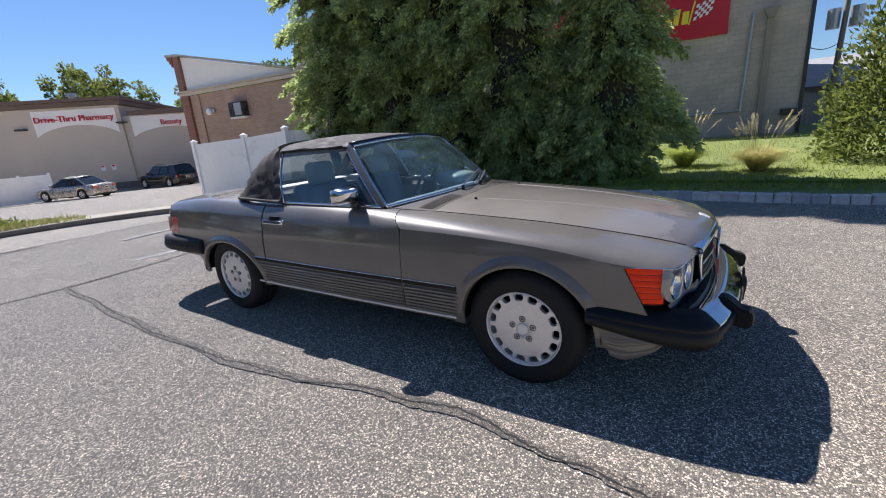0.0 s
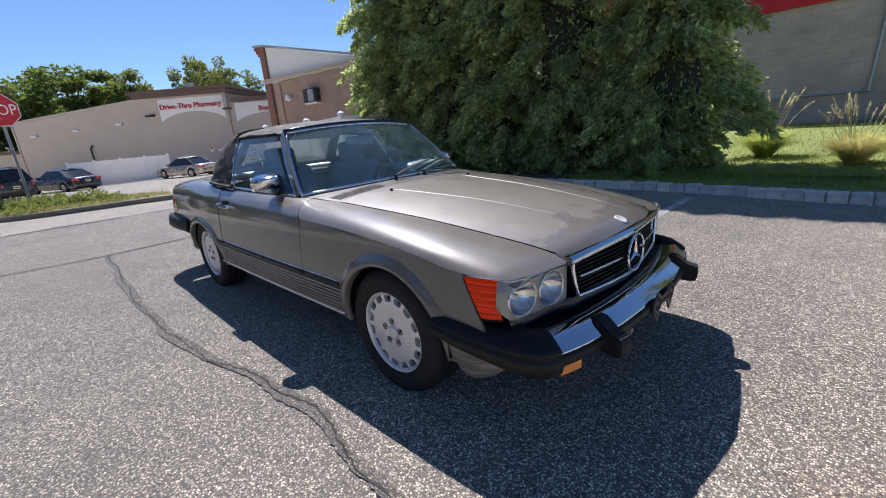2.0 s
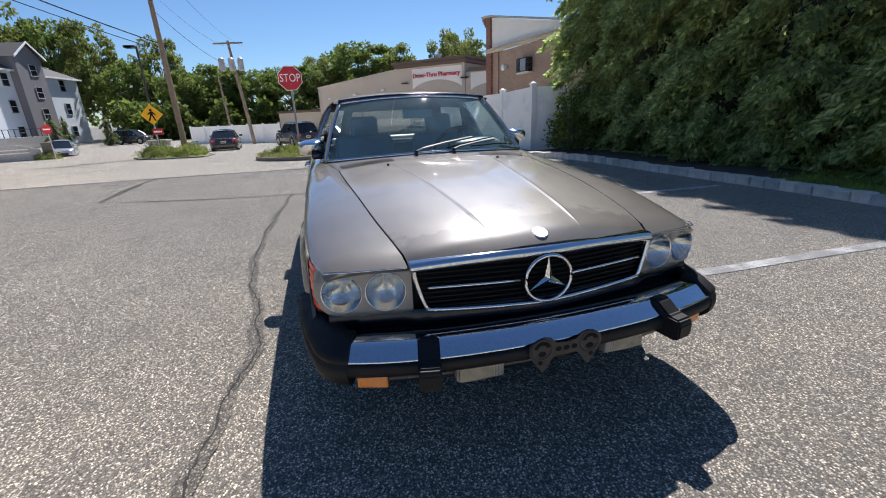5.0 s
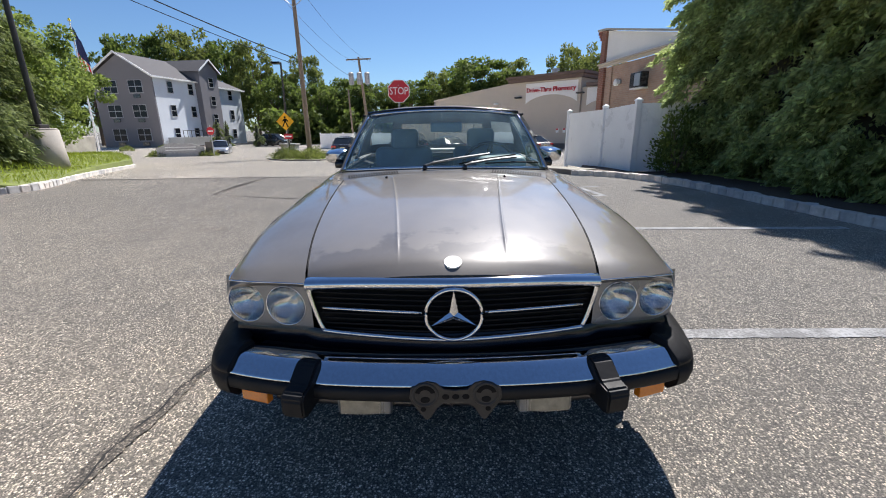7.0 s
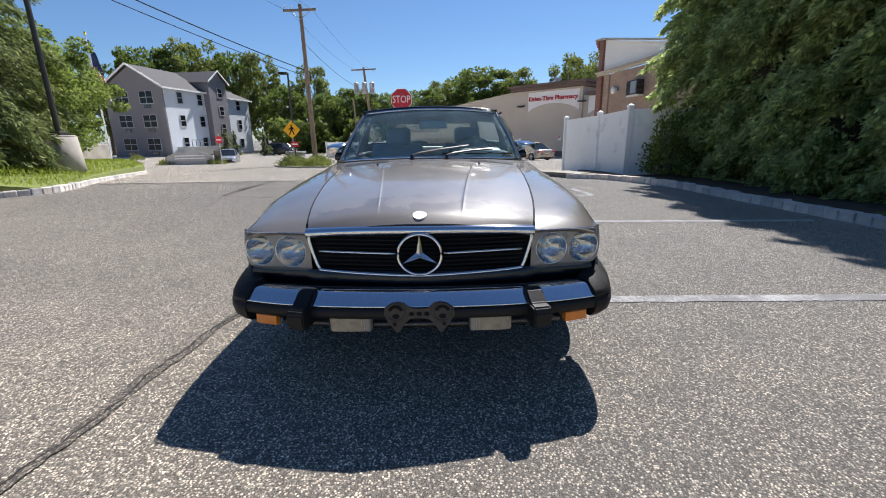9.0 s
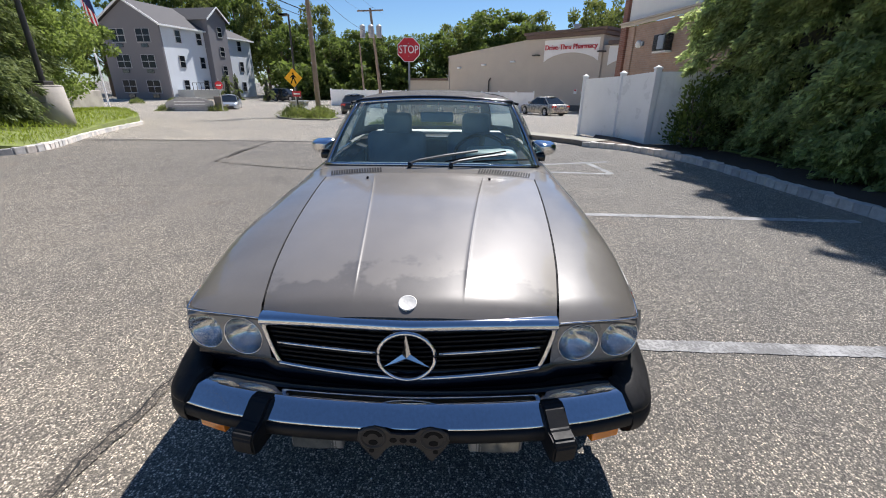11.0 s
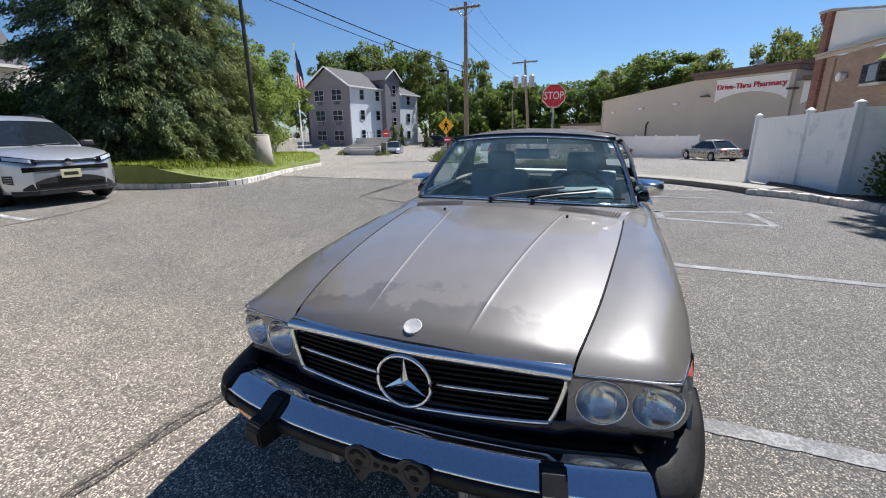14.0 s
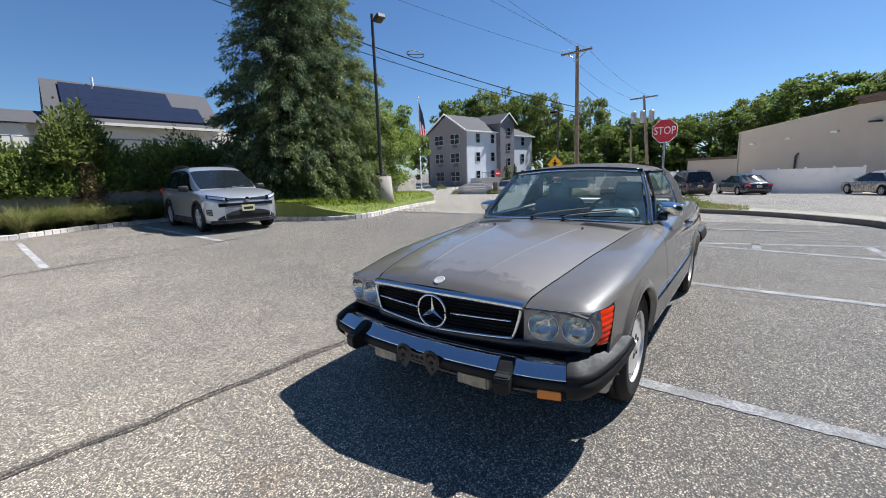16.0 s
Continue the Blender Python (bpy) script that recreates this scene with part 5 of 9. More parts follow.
for r in range(4):
    for c in range(9):
        u0, u1, v0, v1 = 0.085 + 0.088 * c, 0.085 + 0.088 * (c + 0.992), 0.09 + 0.20 * r, 0.09 + 0.20 * (r + 0.988)
        if r > 1 and c > 6:
            continue
        top4 = [on_roof(u0, v0, 0.12), on_roof(u1, v0, 0.12), on_roof(u1, v1, 0.12), on_roof(u0, v1, 0.12)]
        low4 = [on_roof(u0, v0, 0.06), on_roof(u1, v0, 0.06), on_roof(u1, v1, 0.06), on_roof(u0, v1, 0.06)]
        part("solar_panel", bm_of(top4 + low4, [(0, 1, 2, 3), (0, 4, 5, 1), (1, 5, 6, 2), (2, 6, 7, 3), (3, 7, 4, 0)]), M["solar"], solar_house)
part("roof_pipe", tube(on_roof(0.27, 0.93, 0), on_roof(0.27, 0.93, 0) + Vector((0, 0, 0.5)), 0.06), M["white_trim"], solar_house)
part("side_roof", bm_of([(-4.0, -25.6, 4.2), (1.2, -25.6, 4.2), (1.2, -28.5, 5.1), (-4.0, -28.5, 5.1)], [(0, 1, 2, 3)]), M["shingle"], solar_house)
part("side_wall", box(-2.4, 1.0, -32, -25.8, 0, 4.15), M["cream"], solar_house)

wall_ret = tagged(part("retaining_wall", box(-5.4, 6, -15.5, -15.1, -0.2, 1.32, 0.03), M["stained_concrete"]), "weathered concrete retaining wall behind the stalls", "wall", kind="structure")
wall_ret2 = tagged(part("retaining_wall", moved(box(-3.4, 3.4, -0.15, 0.15, -0.8, 0.95, 0.03), pose(-13.9, -14.6, 0.0, 0, 0, 12)), M["stained_concrete"]), "weathered concrete retaining wall behind the lamp", "wall", kind="structure")

# ---- the grey convertible; x runs to its nose, the front axle is at x = 0 ----
car = thing("convertible_car", "aged grey metallic two-door convertible with closed black soft top, parked", "car")
AX_R, HUB_Z, TYRE_R = -2.46, 0.298, 0.306
# wheel arches: centre, half length, height over the hub line
ARCHES = ((0.012, 0.350, 0.340), (-2.44, 0.425, 0.288))
Y_MAX = curve([(0.75, 0.73), (0.62, 0.772), (0.46, 0.800), (0.25, 0.818), (0, 0.828), (-0.5, 0.838), (-1.2, 0.845), (-2.0, 0.842), (-2.6, 0.832), (-3.0, 0.815), (-3.4, 0.79)])
Z_CREASE = curve([(0.75, 0.655), (0.46, 0.672), (0.2, 0.715), (0, 0.738), (-0.4, 0.765), (-0.85, 0.778), (-1.9, 0.785), (-2.6, 0.792), (-3.1, 0.798), (-3.4, 0.795)])
Y_GAP = curve([(0.72, 0.467), (0.4, 0.524), (0, 0.570), (-0.4, 0.606), (-0.6, 0.619), (-0.72, 0.630), (-0.88, 0.672), (-1.3, 0.705), (-1.75, 0.715), (-2.2, 0.712), (-2.9, 0.70), (-3.38, 0.665)])
Z_GAP = curve([(0.72, 0.682), (0.55, 0.722), (0.4, 0.747), (0.2, 0.775), (0, 0.797), (-0.4, 0.828), (-0.72, 0.848), (-0.88, 0.862), (-1.3, 0.874), (-1.75, 0.882), (-2.3, 0.892), (-2.8, 0.898), (-3.2, 0.876), (-3.38, 0.860)])
SIDE_OFF = curve([(0.15, -0.075), (0.22, -0.045), (0.30, -0.018), (0.42, -0.003), (0.55, 0.0), (0.66, -0.008), (0.74, -0.020), (0.80, -0.032)])


def z_low(x):
    z = 0.285
    for cx, a, b in ARCHES:
        d = abs(x - cx) / a
        if d < 1:
            z = max(z, HUB_Z + b * math.sqrt(1 - d * d))
    return max(z, 0.42) if x > 0.30 or x < -2.90 else z


def side_y(x, z):
    return Y_MAX(x) + SIDE_OFF(z)


def shoulder(x, t):
    """The rounded shoulder from the side crease (t = 0) to the inner gap (t = 1)."""
    zc, yg, zg = Z_CREASE(x), Y_GAP(x), Z_GAP(x)
    yc = side_y(x, zc)
    k = max(0.0, min(1.0, (x - 0.25) / 0.40))
    yc -= 0.017 * k * k
    p1 = (yc - 0.030 - 0.030 * k * k, zg - 0.006)
    a, b, c = (1 - t) ** 2, 2 * t * (1 - t), t * t
    return a * yc + b * p1[0] + c * yg, a * zc + b * p1[1] + c * zg


def grid_faces(nu, nv, flip=False):
    fs = [(i * nv + j, (i + 1) * nv + j, (i + 1) * nv + j + 1, i * nv + j + 1) for i in range(nu - 1) for j in range(nv - 1)]
    return [f[::-1] for f in fs] if flip else fs


def skin(rows, side=1, thick=0.012, flip=False):
    """A panel from rows of points, mirrored for the other side, with a folded-in edge all round."""
    nu, nv = len(rows), len(rows[0])
    verts = [Vector((p[0], p[1] * side, p[2])) for r in rows for p in r]
    bm = bm_of(verts, grid_faces(nu, nv))
    bmesh.ops.recalc_face_normals(bm, faces=bm.faces)
    c = sum((f.normal * f.calc_area() for f in bm.faces), Vector())
    mid = sum((v.co for v in bm.verts), Vector()) / len(bm.verts)
    if c.dot(mid - Vector((mid.x * 0.9, 0, 0.3))) < 0:
        bmesh.ops.reverse_faces(bm, faces=bm.faces)
    for f in bm.faces:
        f.smooth = True
    if thick:
        bm.normal_update()
        edge = [e for e in bm.edges if e.is_boundary]
        nor = {v: v.normal.copy() for e in edge for v in e.verts}
        res = bmesh.ops.extrude_edge_only(bm, edges=edge)
        new_v = [g for g in res["geom"] if isinstance(g, bmesh.types.BMVert)]
        for v in new_v:
            near = min(nor, key=lambda o: (o.co - v.co).length_squared)
            v.co -= nor[near] * thick
        for e in edge:
            e.smooth = False
    return bm


def spread(a, b, n):
    return [a + (b - a) * i / (n - 1) for i in range(n)]


def arch_xs(a, b, n):
    """Stations from a to b with extra ones at the ends of the wheel arches."""
    xs = set(spread(a, b, n))
    for cx, ra, _ in ARCHES:
        for k in range(0, 25):
            x = cx + (ra + 0.0005) * math.cos(math.pi * k / 24)
            if min(a, b) < x < max(a, b):
                xs.add(x)
    return sorted(xs, reverse=a > b)


def side_rows(xs, nz, z_top=None):
    rows = []
    for x in xs:
        zl, zt = z_low(x), (z_top(x) if z_top else Z_CREASE(x))
        row = []
        for k in range(nz):
            z = zl + (zt - zl) * k / (nz - 1)
            row.append((x, side_y(x, z), z))
        rows.append(row)
    return rows


def door_front(z):
    return -0.702 - 1.25 * max(0.0, min(0.085, z - 0.775))


def door_rear(z):
    return -1.945 if z > 0.55 else -1.945 - 0.10 * (0.55 - z)


def turn_edge(z):
    return 0.456 + (0.666 - z) * 0.50


FRONT_X = curve([(0.40, 0.722), (0.467, 0.710), (0.545, 0.694), (0.64, 0.677), (0.70, 0.664), (0.745, 0.650), (0.764, 0.637), (0.778, 0.612), (0.788, 0.570), (0.80, 0.455)])


def fender(side):
    # side skin, wheel arch cut to the lip
    xs = arch_xs(-0.70, 0.462, 26)
    rows = shear_local(side_rows(xs, 12), lambda z: door_front(z) + 0.0025, turn_edge)
    a = skin(rows, side)
    # top skin from the crease to the hood gap, ending over the lamps
    rows = []
    n = 30
    for i in range(n):
        s = i / (n - 1)
        row = []
        for k in range(9):
            t = k / 8
            x0 = door_front(shoulder(-0.75, t)[1]) + 0.0025
            x1 = 0.5
            for _ in range(4):
                x1 = FRONT_X(shoulder(x1, t)[0])
            x = x0 + (x1 - x0) * s
            y, z = shoulder(x, t)
            z -= 0.017 * max(0.0, 1 - (x1 - x) / 0.065) ** 2
            row.append((x, y + (0.0015 if k == 8 else 0), z))
        rows.append(row)
    b = skin(rows, side)
    return joined(a, b)


def shear_local(rows, fa, fb):
    """Bends only the stations near each end to the cut lines."""
    x0, x1 = rows[0][0][0], rows[-1][0][0]
    out = []
    for r in rows:
        o = []
        for x, y, z in r:
            wa = max(0.0, 1 - abs(x - x0) / 0.3) ** 1.0
            wb = max(0.0, 1 - abs(x - x1) / 0.09) ** 1.0
            o.append((x + wa * (fa(z) - x0) + wb * (fb(z) - x1), y, z))
        out.append(o)
    return out


def door_panel(side):
    rows = []
    for i in range(18):
        s = i / 17
        row = []
        for k in range(12):
            z = 0.285 + (Z_CREASE(-1.4) - 0.285) * k / 11
            x = door_front(z) - 0.0025 + (door_rear(z) + 0.006 - door_front(z)) * s
            row.append((x, side_y(x, z), z))
        for k in range(1, 7):
            t = k / 6
            z = shoulder(-0.75, t)[1]
            x = door_front(z) - 0.0025 + (door_rear(z) + 0.006 - door_front(z)) * s
            y, z = shoulder(x, t)
            row.append((x, y, z))
        rows.append(row)
    return skin(rows, side)


def quarter(side):
    rows = []
    for x in arch_xs(-1.957, -3.38, 26):
        zl, zc = z_low(x), Z_CREASE(x)
        if x < -2.9:
            zl = max(zl, 0.40)
        row = [(x, side_y(x, zl + (zc - zl) * k / 9), zl + (zc - zl) * k / 9) for k in range(10)]
        for k in range(1, 8):
            y, z = shoulder(x, k / 7)
            row.append((x, y, z))
        rows.append(row)
    a = skin(rows, side)
    # rear corner
    rows = []
    for i in range(8):
        s = math.pi / 2 * i / 7
        row = []
        for k in range(14):
            t = k / 13
            if t < 0.7:
                z = 0.40 + (Z_CREASE(-3.38) - 0.40) * t / 0.7
                y = side_y(-3.38, z)
            else:
                y, z = shoulder(-3.38, (t - 0.7) / 0.3)
            yy = 0.52 + (y - 0.52) * math.cos(s)
            row.append((-3.383 - 0.09 * math.sin(s), yy, z - (0.02 * math.sin(s) if t > 0.7 else 0)))
        rows.append(row)
    return joined(a, skin(rows, side, 0))


CROWN = curve([(-0.6, 0.043), (0.0, 0.050), (0.5, 0.058), (0.76, 0.062)])
RIB_Y = curve([(-0.6, 0.322), (-0.3, 0.280), (0.05, 0.237), (0.41, 0.198), (0.76, 0.166)])


def hood_front(y):
    return 0.758 - 0.13 * abs(y) ** 1.5 - 0.012 * max(0, (abs(y) - 0.40) / 0.067) ** 2


def hood_z(x, y):
    yg, zg = Y_GAP(x), Z_GAP(x)
    u = min(1.0, abs(y) / yg)
    z = zg + CROWN(x) * (1 - u**2.3)
    nose = max(0.0, (x - hood_front(y) + 0.06) / 0.06)
    z -= 0.032 * nose**2
    # two sharp raised creases frame a slightly sunken centre panel
    fade = min(1, max(0, (0.70 - x) / 0.15)) * min(1, max(0, (x + 0.52) / 0.06))
    d = abs(y) - RIB_Y(x)
    z += fade * (0.0023 * math.exp(-((d - 0.001) / 0.0042) ** 2) - 0.0018 / (1 + math.exp(d / 0.002)))
    return z


def hood_panel():
    rows = []
    for i in range(40):
        s = i / 39
        x0c, x1c = -0.585, 0.735
        xc = x0c + (x1c - x0c) * s
        yg = Y_GAP(xc) - 0.006
        r = RIB_Y(xc)
        ys = [r + d for d in (-0.014, -0.007, -0.004, -0.0015, 0.001, 0.0035, 0.006, 0.014)]
        inner = [k / 8 * (r - 0.014) for k in range(8)]
        outer = [r + 0.014 + (yg - r - 0.014) * (k / 11) for k in range(1, 12)]
        half = inner + ys + outer
        row = []
        for y in [-v for v in half[:0:-1]] + half:
            u = y / yg
            x0 = -0.575 - 0.02 * u * u
            x1 = hood_front(u * 0.459)
            x = x0 + (x1 - x0) * s
            yy = y * (Y_GAP(x) - 0.006) / yg
            row.append((x, yy, hood_z(x, yy)))
        rows.append(row)
    bm = skin(rows, 1, 0.014)
    return bm


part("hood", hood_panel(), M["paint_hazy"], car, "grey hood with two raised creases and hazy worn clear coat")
for side in (1, -1):
    part("front_fender", fender(side), M["paint"], car)
    part("door", door_panel(side), M["paint"], car)
    part("rear_fender", quarter(side), M["paint"], car)


def spun(prof, seg, a0=0.0, a1=2 * math.pi, closed=True):
    """A body of revolution round the y axis from (y, radius) pairs."""
    verts, faces = [], []
    n = len(prof)
    m = seg if closed else seg + 1
    for k in range(m):
        a = a0 + (a1 - a0) * k / seg
        for py, r in prof:
            verts.append((r * math.cos(a), py, r * math.sin(a)))
    for k in range(seg):
        for j in range(n - 1):
            faces.append((k * n + j, k * n + j + 1, ((k + 1) % m) * n + j + 1, ((k + 1) % m) * n + j))
    return bm_of(verts, faces)


def smoothed(bm):
    for f in bm.faces:
        f.smooth = True
    return bm


def wheel(x, side):
    root = new("wheel")
    root.parent = car
    root.matrix_basis = pose(x, side * 0.712, HUB_Z, 0, 0, 0 if side > 0 else 180)
    tyre = part("tyre", spun([(-0.088, 0.188), (-0.10, 0.225), (-0.103, 0.262), (-0.092, 0.290), (-0.070, 0.303), (-0.05, TYRE_R), (-0.048, 0.300), (-0.042, 0.300), (-0.040, TYRE_R + 0.001),
                     (-0.004, TYRE_R + 0.001), (-0.002, 0.300), (0.004, 0.300), (0.006, TYRE_R + 0.001), (0.042, TYRE_R), (0.044, 0.300), (0.050, 0.300), (0.052, TYRE_R), (0.070, 0.303), (0.092, 0.290),
                     (0.102, 0.270), (0.1045, 0.255), (0.1025, 0.250), (0.1035, 0.225), (0.094, 0.200), (0.080, 0.192)], 64), M["tyre"], root, "black road tyre", True)
    rim = new("rim")
    rim.parent = root
    rim.matrix_basis = Matrix.Diagonal((0.965, 1, 0.965, 1))
    lip = spun([(0.03, 0.190), (0.080, 0.199), (0.093, 0.205), (0.096, 0.203), (0.091, 0.199), (0.080, 0.1945), (0.060, 0.1935), (0.0, 0.1935)], 60)
    bms = [lip]
    # pressed disc with fifteen rounded windows near its edge
    prof = [(0.081, 0.001), (0.081, 0.033), (0.086, 0.036), (0.087, 0.06), (0.086, 0.10), (0.085, 0.148), (0.0845, 0.155), (0.084, 0.161), (0.083, 0.179), (0.082, 0.185), (0.081, 0.189), (0.078, 0.1935)]
    sub, seg = 12, 180
    verts = [(r * math.cos(2 * math.pi * k / seg), y, r * math.sin(2 * math.pi * k / seg)) for k in range(seg) for y, r in prof]
    faces = []
    for k in range(seg):
        for j in range(len(prof) - 1):
            open_cols = {6: range(3, 9), 7: range(2, 10), 8: range(2, 10), 9: range(3, 9)}.get(j, ())
            if k % sub not in open_cols:
                a, c = k * len(prof), ((k + 1) % seg) * len(prof)
                faces.append((a + j, a + j + 1, c + j + 1, c + j))
    disc = bm_of(verts, faces)
    rim_edges = [e for e in disc.edges if e.is_boundary]
    for v in [g for g in bmesh.ops.extrude_edge_only(disc, edges=rim_edges)["geom"] if isinstance(g, bmesh.types.BMVert)]:
        v.co.y -= 0.022
    for e in rim_edges:
        e.smooth = False
    bms.append(disc)
    b = joined(*bms)
    bmesh.ops.recalc_face_normals(b, faces=b.faces)
    rim_mesh = part("wheel_disc", b, M["alloy"], rim, smooth=True)
    rim_mesh.name = "alloy_disc"
    part("brake_disc", spun([(0.02, 0.19), (0.03, 0.15), (0.035, 0.0)], 32), M["black"], rim)
    part("hub_cap", smoothed(spun([(0.080, 0.033), (0.092, 0.031), (0.094, 0.026), (0.094, 0.001)], 32)), M["alloy"], rim)
    for k in range(5):
        a = 2 * math.pi * k / 5 + 0.3
        cx, cz = 0.058 * math.cos(a), 0.058 * math.sin(a)
        part("wheel_bolt", joined(moved(spun([(0.0855, 0.0165), (0.0895, 0.0165), (0.0895, 0.0125), (0.080, 0.0120)], 16), pose(cx, 0, cz)), moved(spun([(0.080, 0.0120), (0.0870, 0.0075), (0.0870, 0.0005)], 8), pose(cx, 0, cz))), M["steel_dark"], rim)
    return root


for ax in (0.0, AX_R):
    for side in (1, -1):
        wheel(ax, side)


def plate(rows, side=1):
    """An open sheet from rows of points."""
    verts = [(p[0], p[1] * side, p[2]) for r in rows for p in r]
    return smoothed(bm_of(verts, grid_faces(len(rows), len(rows[0]))))


def outward(bm, centre):
    """Turns every face of an open sheet away from a centre point."""
    bmesh.ops.recalc_face_normals(bm, faces=bm.faces)
    c = Vector(centre)
    t = sum((f.calc_center_median() - c).normalized().dot(f.normal) * f.calc_area() for f in bm.faces)
    if t < 0:
        bmesh.ops.reverse_faces(bm, faces=bm.faces)
    return bm


CABIN = (-1.6, 0, 0.7)
# dark inner shell: floor, wheel houses, engine bay, panel backs
for nm, dims in (("floor_pan", (-2.90, 0.60, -0.48, 0.48, 0.19, 0.26)), ("engine_block", (-0.72, 0.62, -0.40, 0.40, 0.262, 0.60)), ("firewall", (-0.78, -0.722, -0.74, 0.74, 0.265, 0.82)), ("rear_bulkhead", (-2.35, -2.27, -0.72, 0.72, 0.265, 0.84)),
                 ("trunk_tub", (-3.38, -2.36, -0.5, 0.5, 0.38, 0.70)), ("sill_beam", (-2.06, -0.40, 0.482, 0.72, 0.225, 0.285)), ("sill_beam", (-2.06, -0.40, -0.72, -0.482, 0.225, 0.285)), ("radiator_support", (0.40, 0.60, -0.62, 0.62, 0.30, 0.63))):
    part(nm, box(*dims, 0.012), M["black"], car)
for side in (1, -1):
    bms = []
    rows = [[(x, side_y(x, z) - 0.028, z) for z in spread(z_low(x) + 0.02, Z_CREASE(x) - 0.03, 8)] for x in arch_xs(-3.36, 0.45, 60) if True]
    bms.append(plate(rows, side))
    rows = [[(x, Y_GAP(x) + d, Z_GAP(x) - 0.026 - 0.02 * abs(d) / 0.06) for d in (-0.08, -0.03, 0.0, 0.03, 0.06)] for x in spread(-3.36, 0.66, 40)]
    bms.append(plate(rows, side))
    for ax, ra, rb in ARCHES:
        rows = []
        for k in range(21):
            a = math.pi * k / 20
            rows.append([(ax + (ra + 0.012) * math.cos(a), y, HUB_Z + (rb + 0.04) * math.sin(a)) for y in (0.44, 0.62, side_y(ax, 0.6) - 0.014)])
        part("wheel_house", plate(rows, side), M["black"], car, "black wheel house")
        part("wheel_house_wall", box(ax - 0.37, ax + 0.37, min(side * 0.43, side * 0.45), max(side * 0.43, side * 0.45), 0.2, 0.66), M["black"], car)
    for q in bms:
        part("inner_panel", q, M["black"], car)

# rolled wheel arch lips
for side in (1, -1):
    for ax, ra, rb in ARCHES:
        rows = []
        for k in range(33):
            a = math.radians(-4) + math.radians(188) * k / 32
            fade = min(1, math.sin(math.pi * k / 32) * 1.6)
            row = []
            for dr, dy in ((-0.012, -0.02), (-0.011, 0.012), (-0.006, 0.016 * fade + 0.003), (0.008, 0.018 * fade + 0.002), (0.026, 0.011 * fade), (0.046, 0.001)):
                x, z = ax + (ra + dr) * math.cos(a), HUB_Z + (rb + dr) * math.sin(a)
                row.append((x, side_y(x, z) + dy, z))
            rows.append(row)
        part("arch_lip", plate(rows, side), M["paint"], car)

# ribbed lower cladding, rub strips and sill trim
def ribbed(x0, x1, side, z0, z1, n, fx0=None, fx1=None):
    rows = []
    for i in range(12):
        row = []
        for k in range(n * 6 + 1):
            z = z0 + (z1 - z0) * k / (n * 6)
            d = (0.005, 0.0065, 0.007, 0.0065, 0.005, -0.012)[k % 6]
            a = fx0(z) if fx0 else x0
            b = fx1(z) if fx1 else x1
            x = a + (b - a) * i / 11
            row.append((x, side_y(x, z) + d + 0.001, z))
        rows.append(row)
    bm = plate(rows, side)
    for f in bm.faces:
        f.smooth = False
    return bm


def strip_bar(x0, x1, side, zf, h, d, n=24):
    """A half-round bar along the body side."""
    rows = []
    for x in spread(x0, x1, n):
        z = zf(x)
        prof = [(-h / 2, -0.002), (-h / 2, d * 0.6), (-h * 0.25, d), (h * 0.25, d), (h / 2, d * 0.6), (h / 2, -0.002)]
        rows.append([(x, side_y(x, z) + q, z + p) for p, q in prof])
    bm = plate(rows, side)
    for k in (0, n - 1):
        vs = [bm.verts[:][k * 6 + j] for j in range(6)]
        bm.faces.new(vs)
    return bm


ARCH_FX = lambda z: ARCHES[0][0] - (ARCHES[0][1] + 0.02) * math.sqrt(max(0.0, 1 - ((z - HUB_Z) / (ARCHES[0][2] + 0.02)) ** 2))
ARCH_RX = lambda z: ARCHES[1][0] + (ARCHES[1][1] + 0.02) * math.sqrt(max(0.0, 1 - ((z - HUB_Z) / (ARCHES[1][2] + 0.02)) ** 2))
TRIM_Z = lambda x: 0.482 - 0.004 * (x + 1.2)
for side in (1, -1):
    part("side_cladding", ribbed(0, 0, side, 0.315, 0.458, 7, lambda z: door_front(z) + 0.008, ARCH_FX), M["paint"], car, "ribbed grey lower cladding")
    part("side_cladding", ribbed(0, 0, side, 0.315, 0.458, 7, lambda z: door_rear(z) + 0.008, lambda z: door_front(z) - 0.008), M["paint"], car, "ribbed grey lower cladding")
    part("side_cladding", ribbed(0, 0, side, 0.315, 0.458, 7, ARCH_RX, lambda z: door_rear(z) - 0.004), M["paint"], car, "ribbed grey lower cladding")
    for a, b in ((-0.352, -0.694), (-0.710, -1.938), (-1.952, -2.115)):
        s = part("rub_strip", strip_bar(a, b, side, TRIM_Z, 0.026, 0.007), M["rubber"], car, "black rub strip with chrome top edge")
        part("chrome_edge", strip_bar(a, b, side, lambda x: TRIM_Z(x) + 0.013, 0.006, 0.0065), M["chrome"], s)
    part("sill_trim", strip_bar(-0.37, -2.10, side, lambda x: 0.303, 0.013, 0.006), M["alloy"], car, "bright sill strip")


# front lamps
def disc_at(c, n, r, prof, seg=28):
    """A body of revolution about direction n at point c; prof is (height along n, radius)."""
    bm = spun(prof, seg)
    q = Vector(n).normalized().to_track_quat("Y", "Z").to_matrix().to_4x4()
    return moved(smoothed(bm), Matrix.Translation(c) @ q)


LAMPS = ((0.690, 0.659), (0.547, 0.692))
LAMP_Z = 0.586


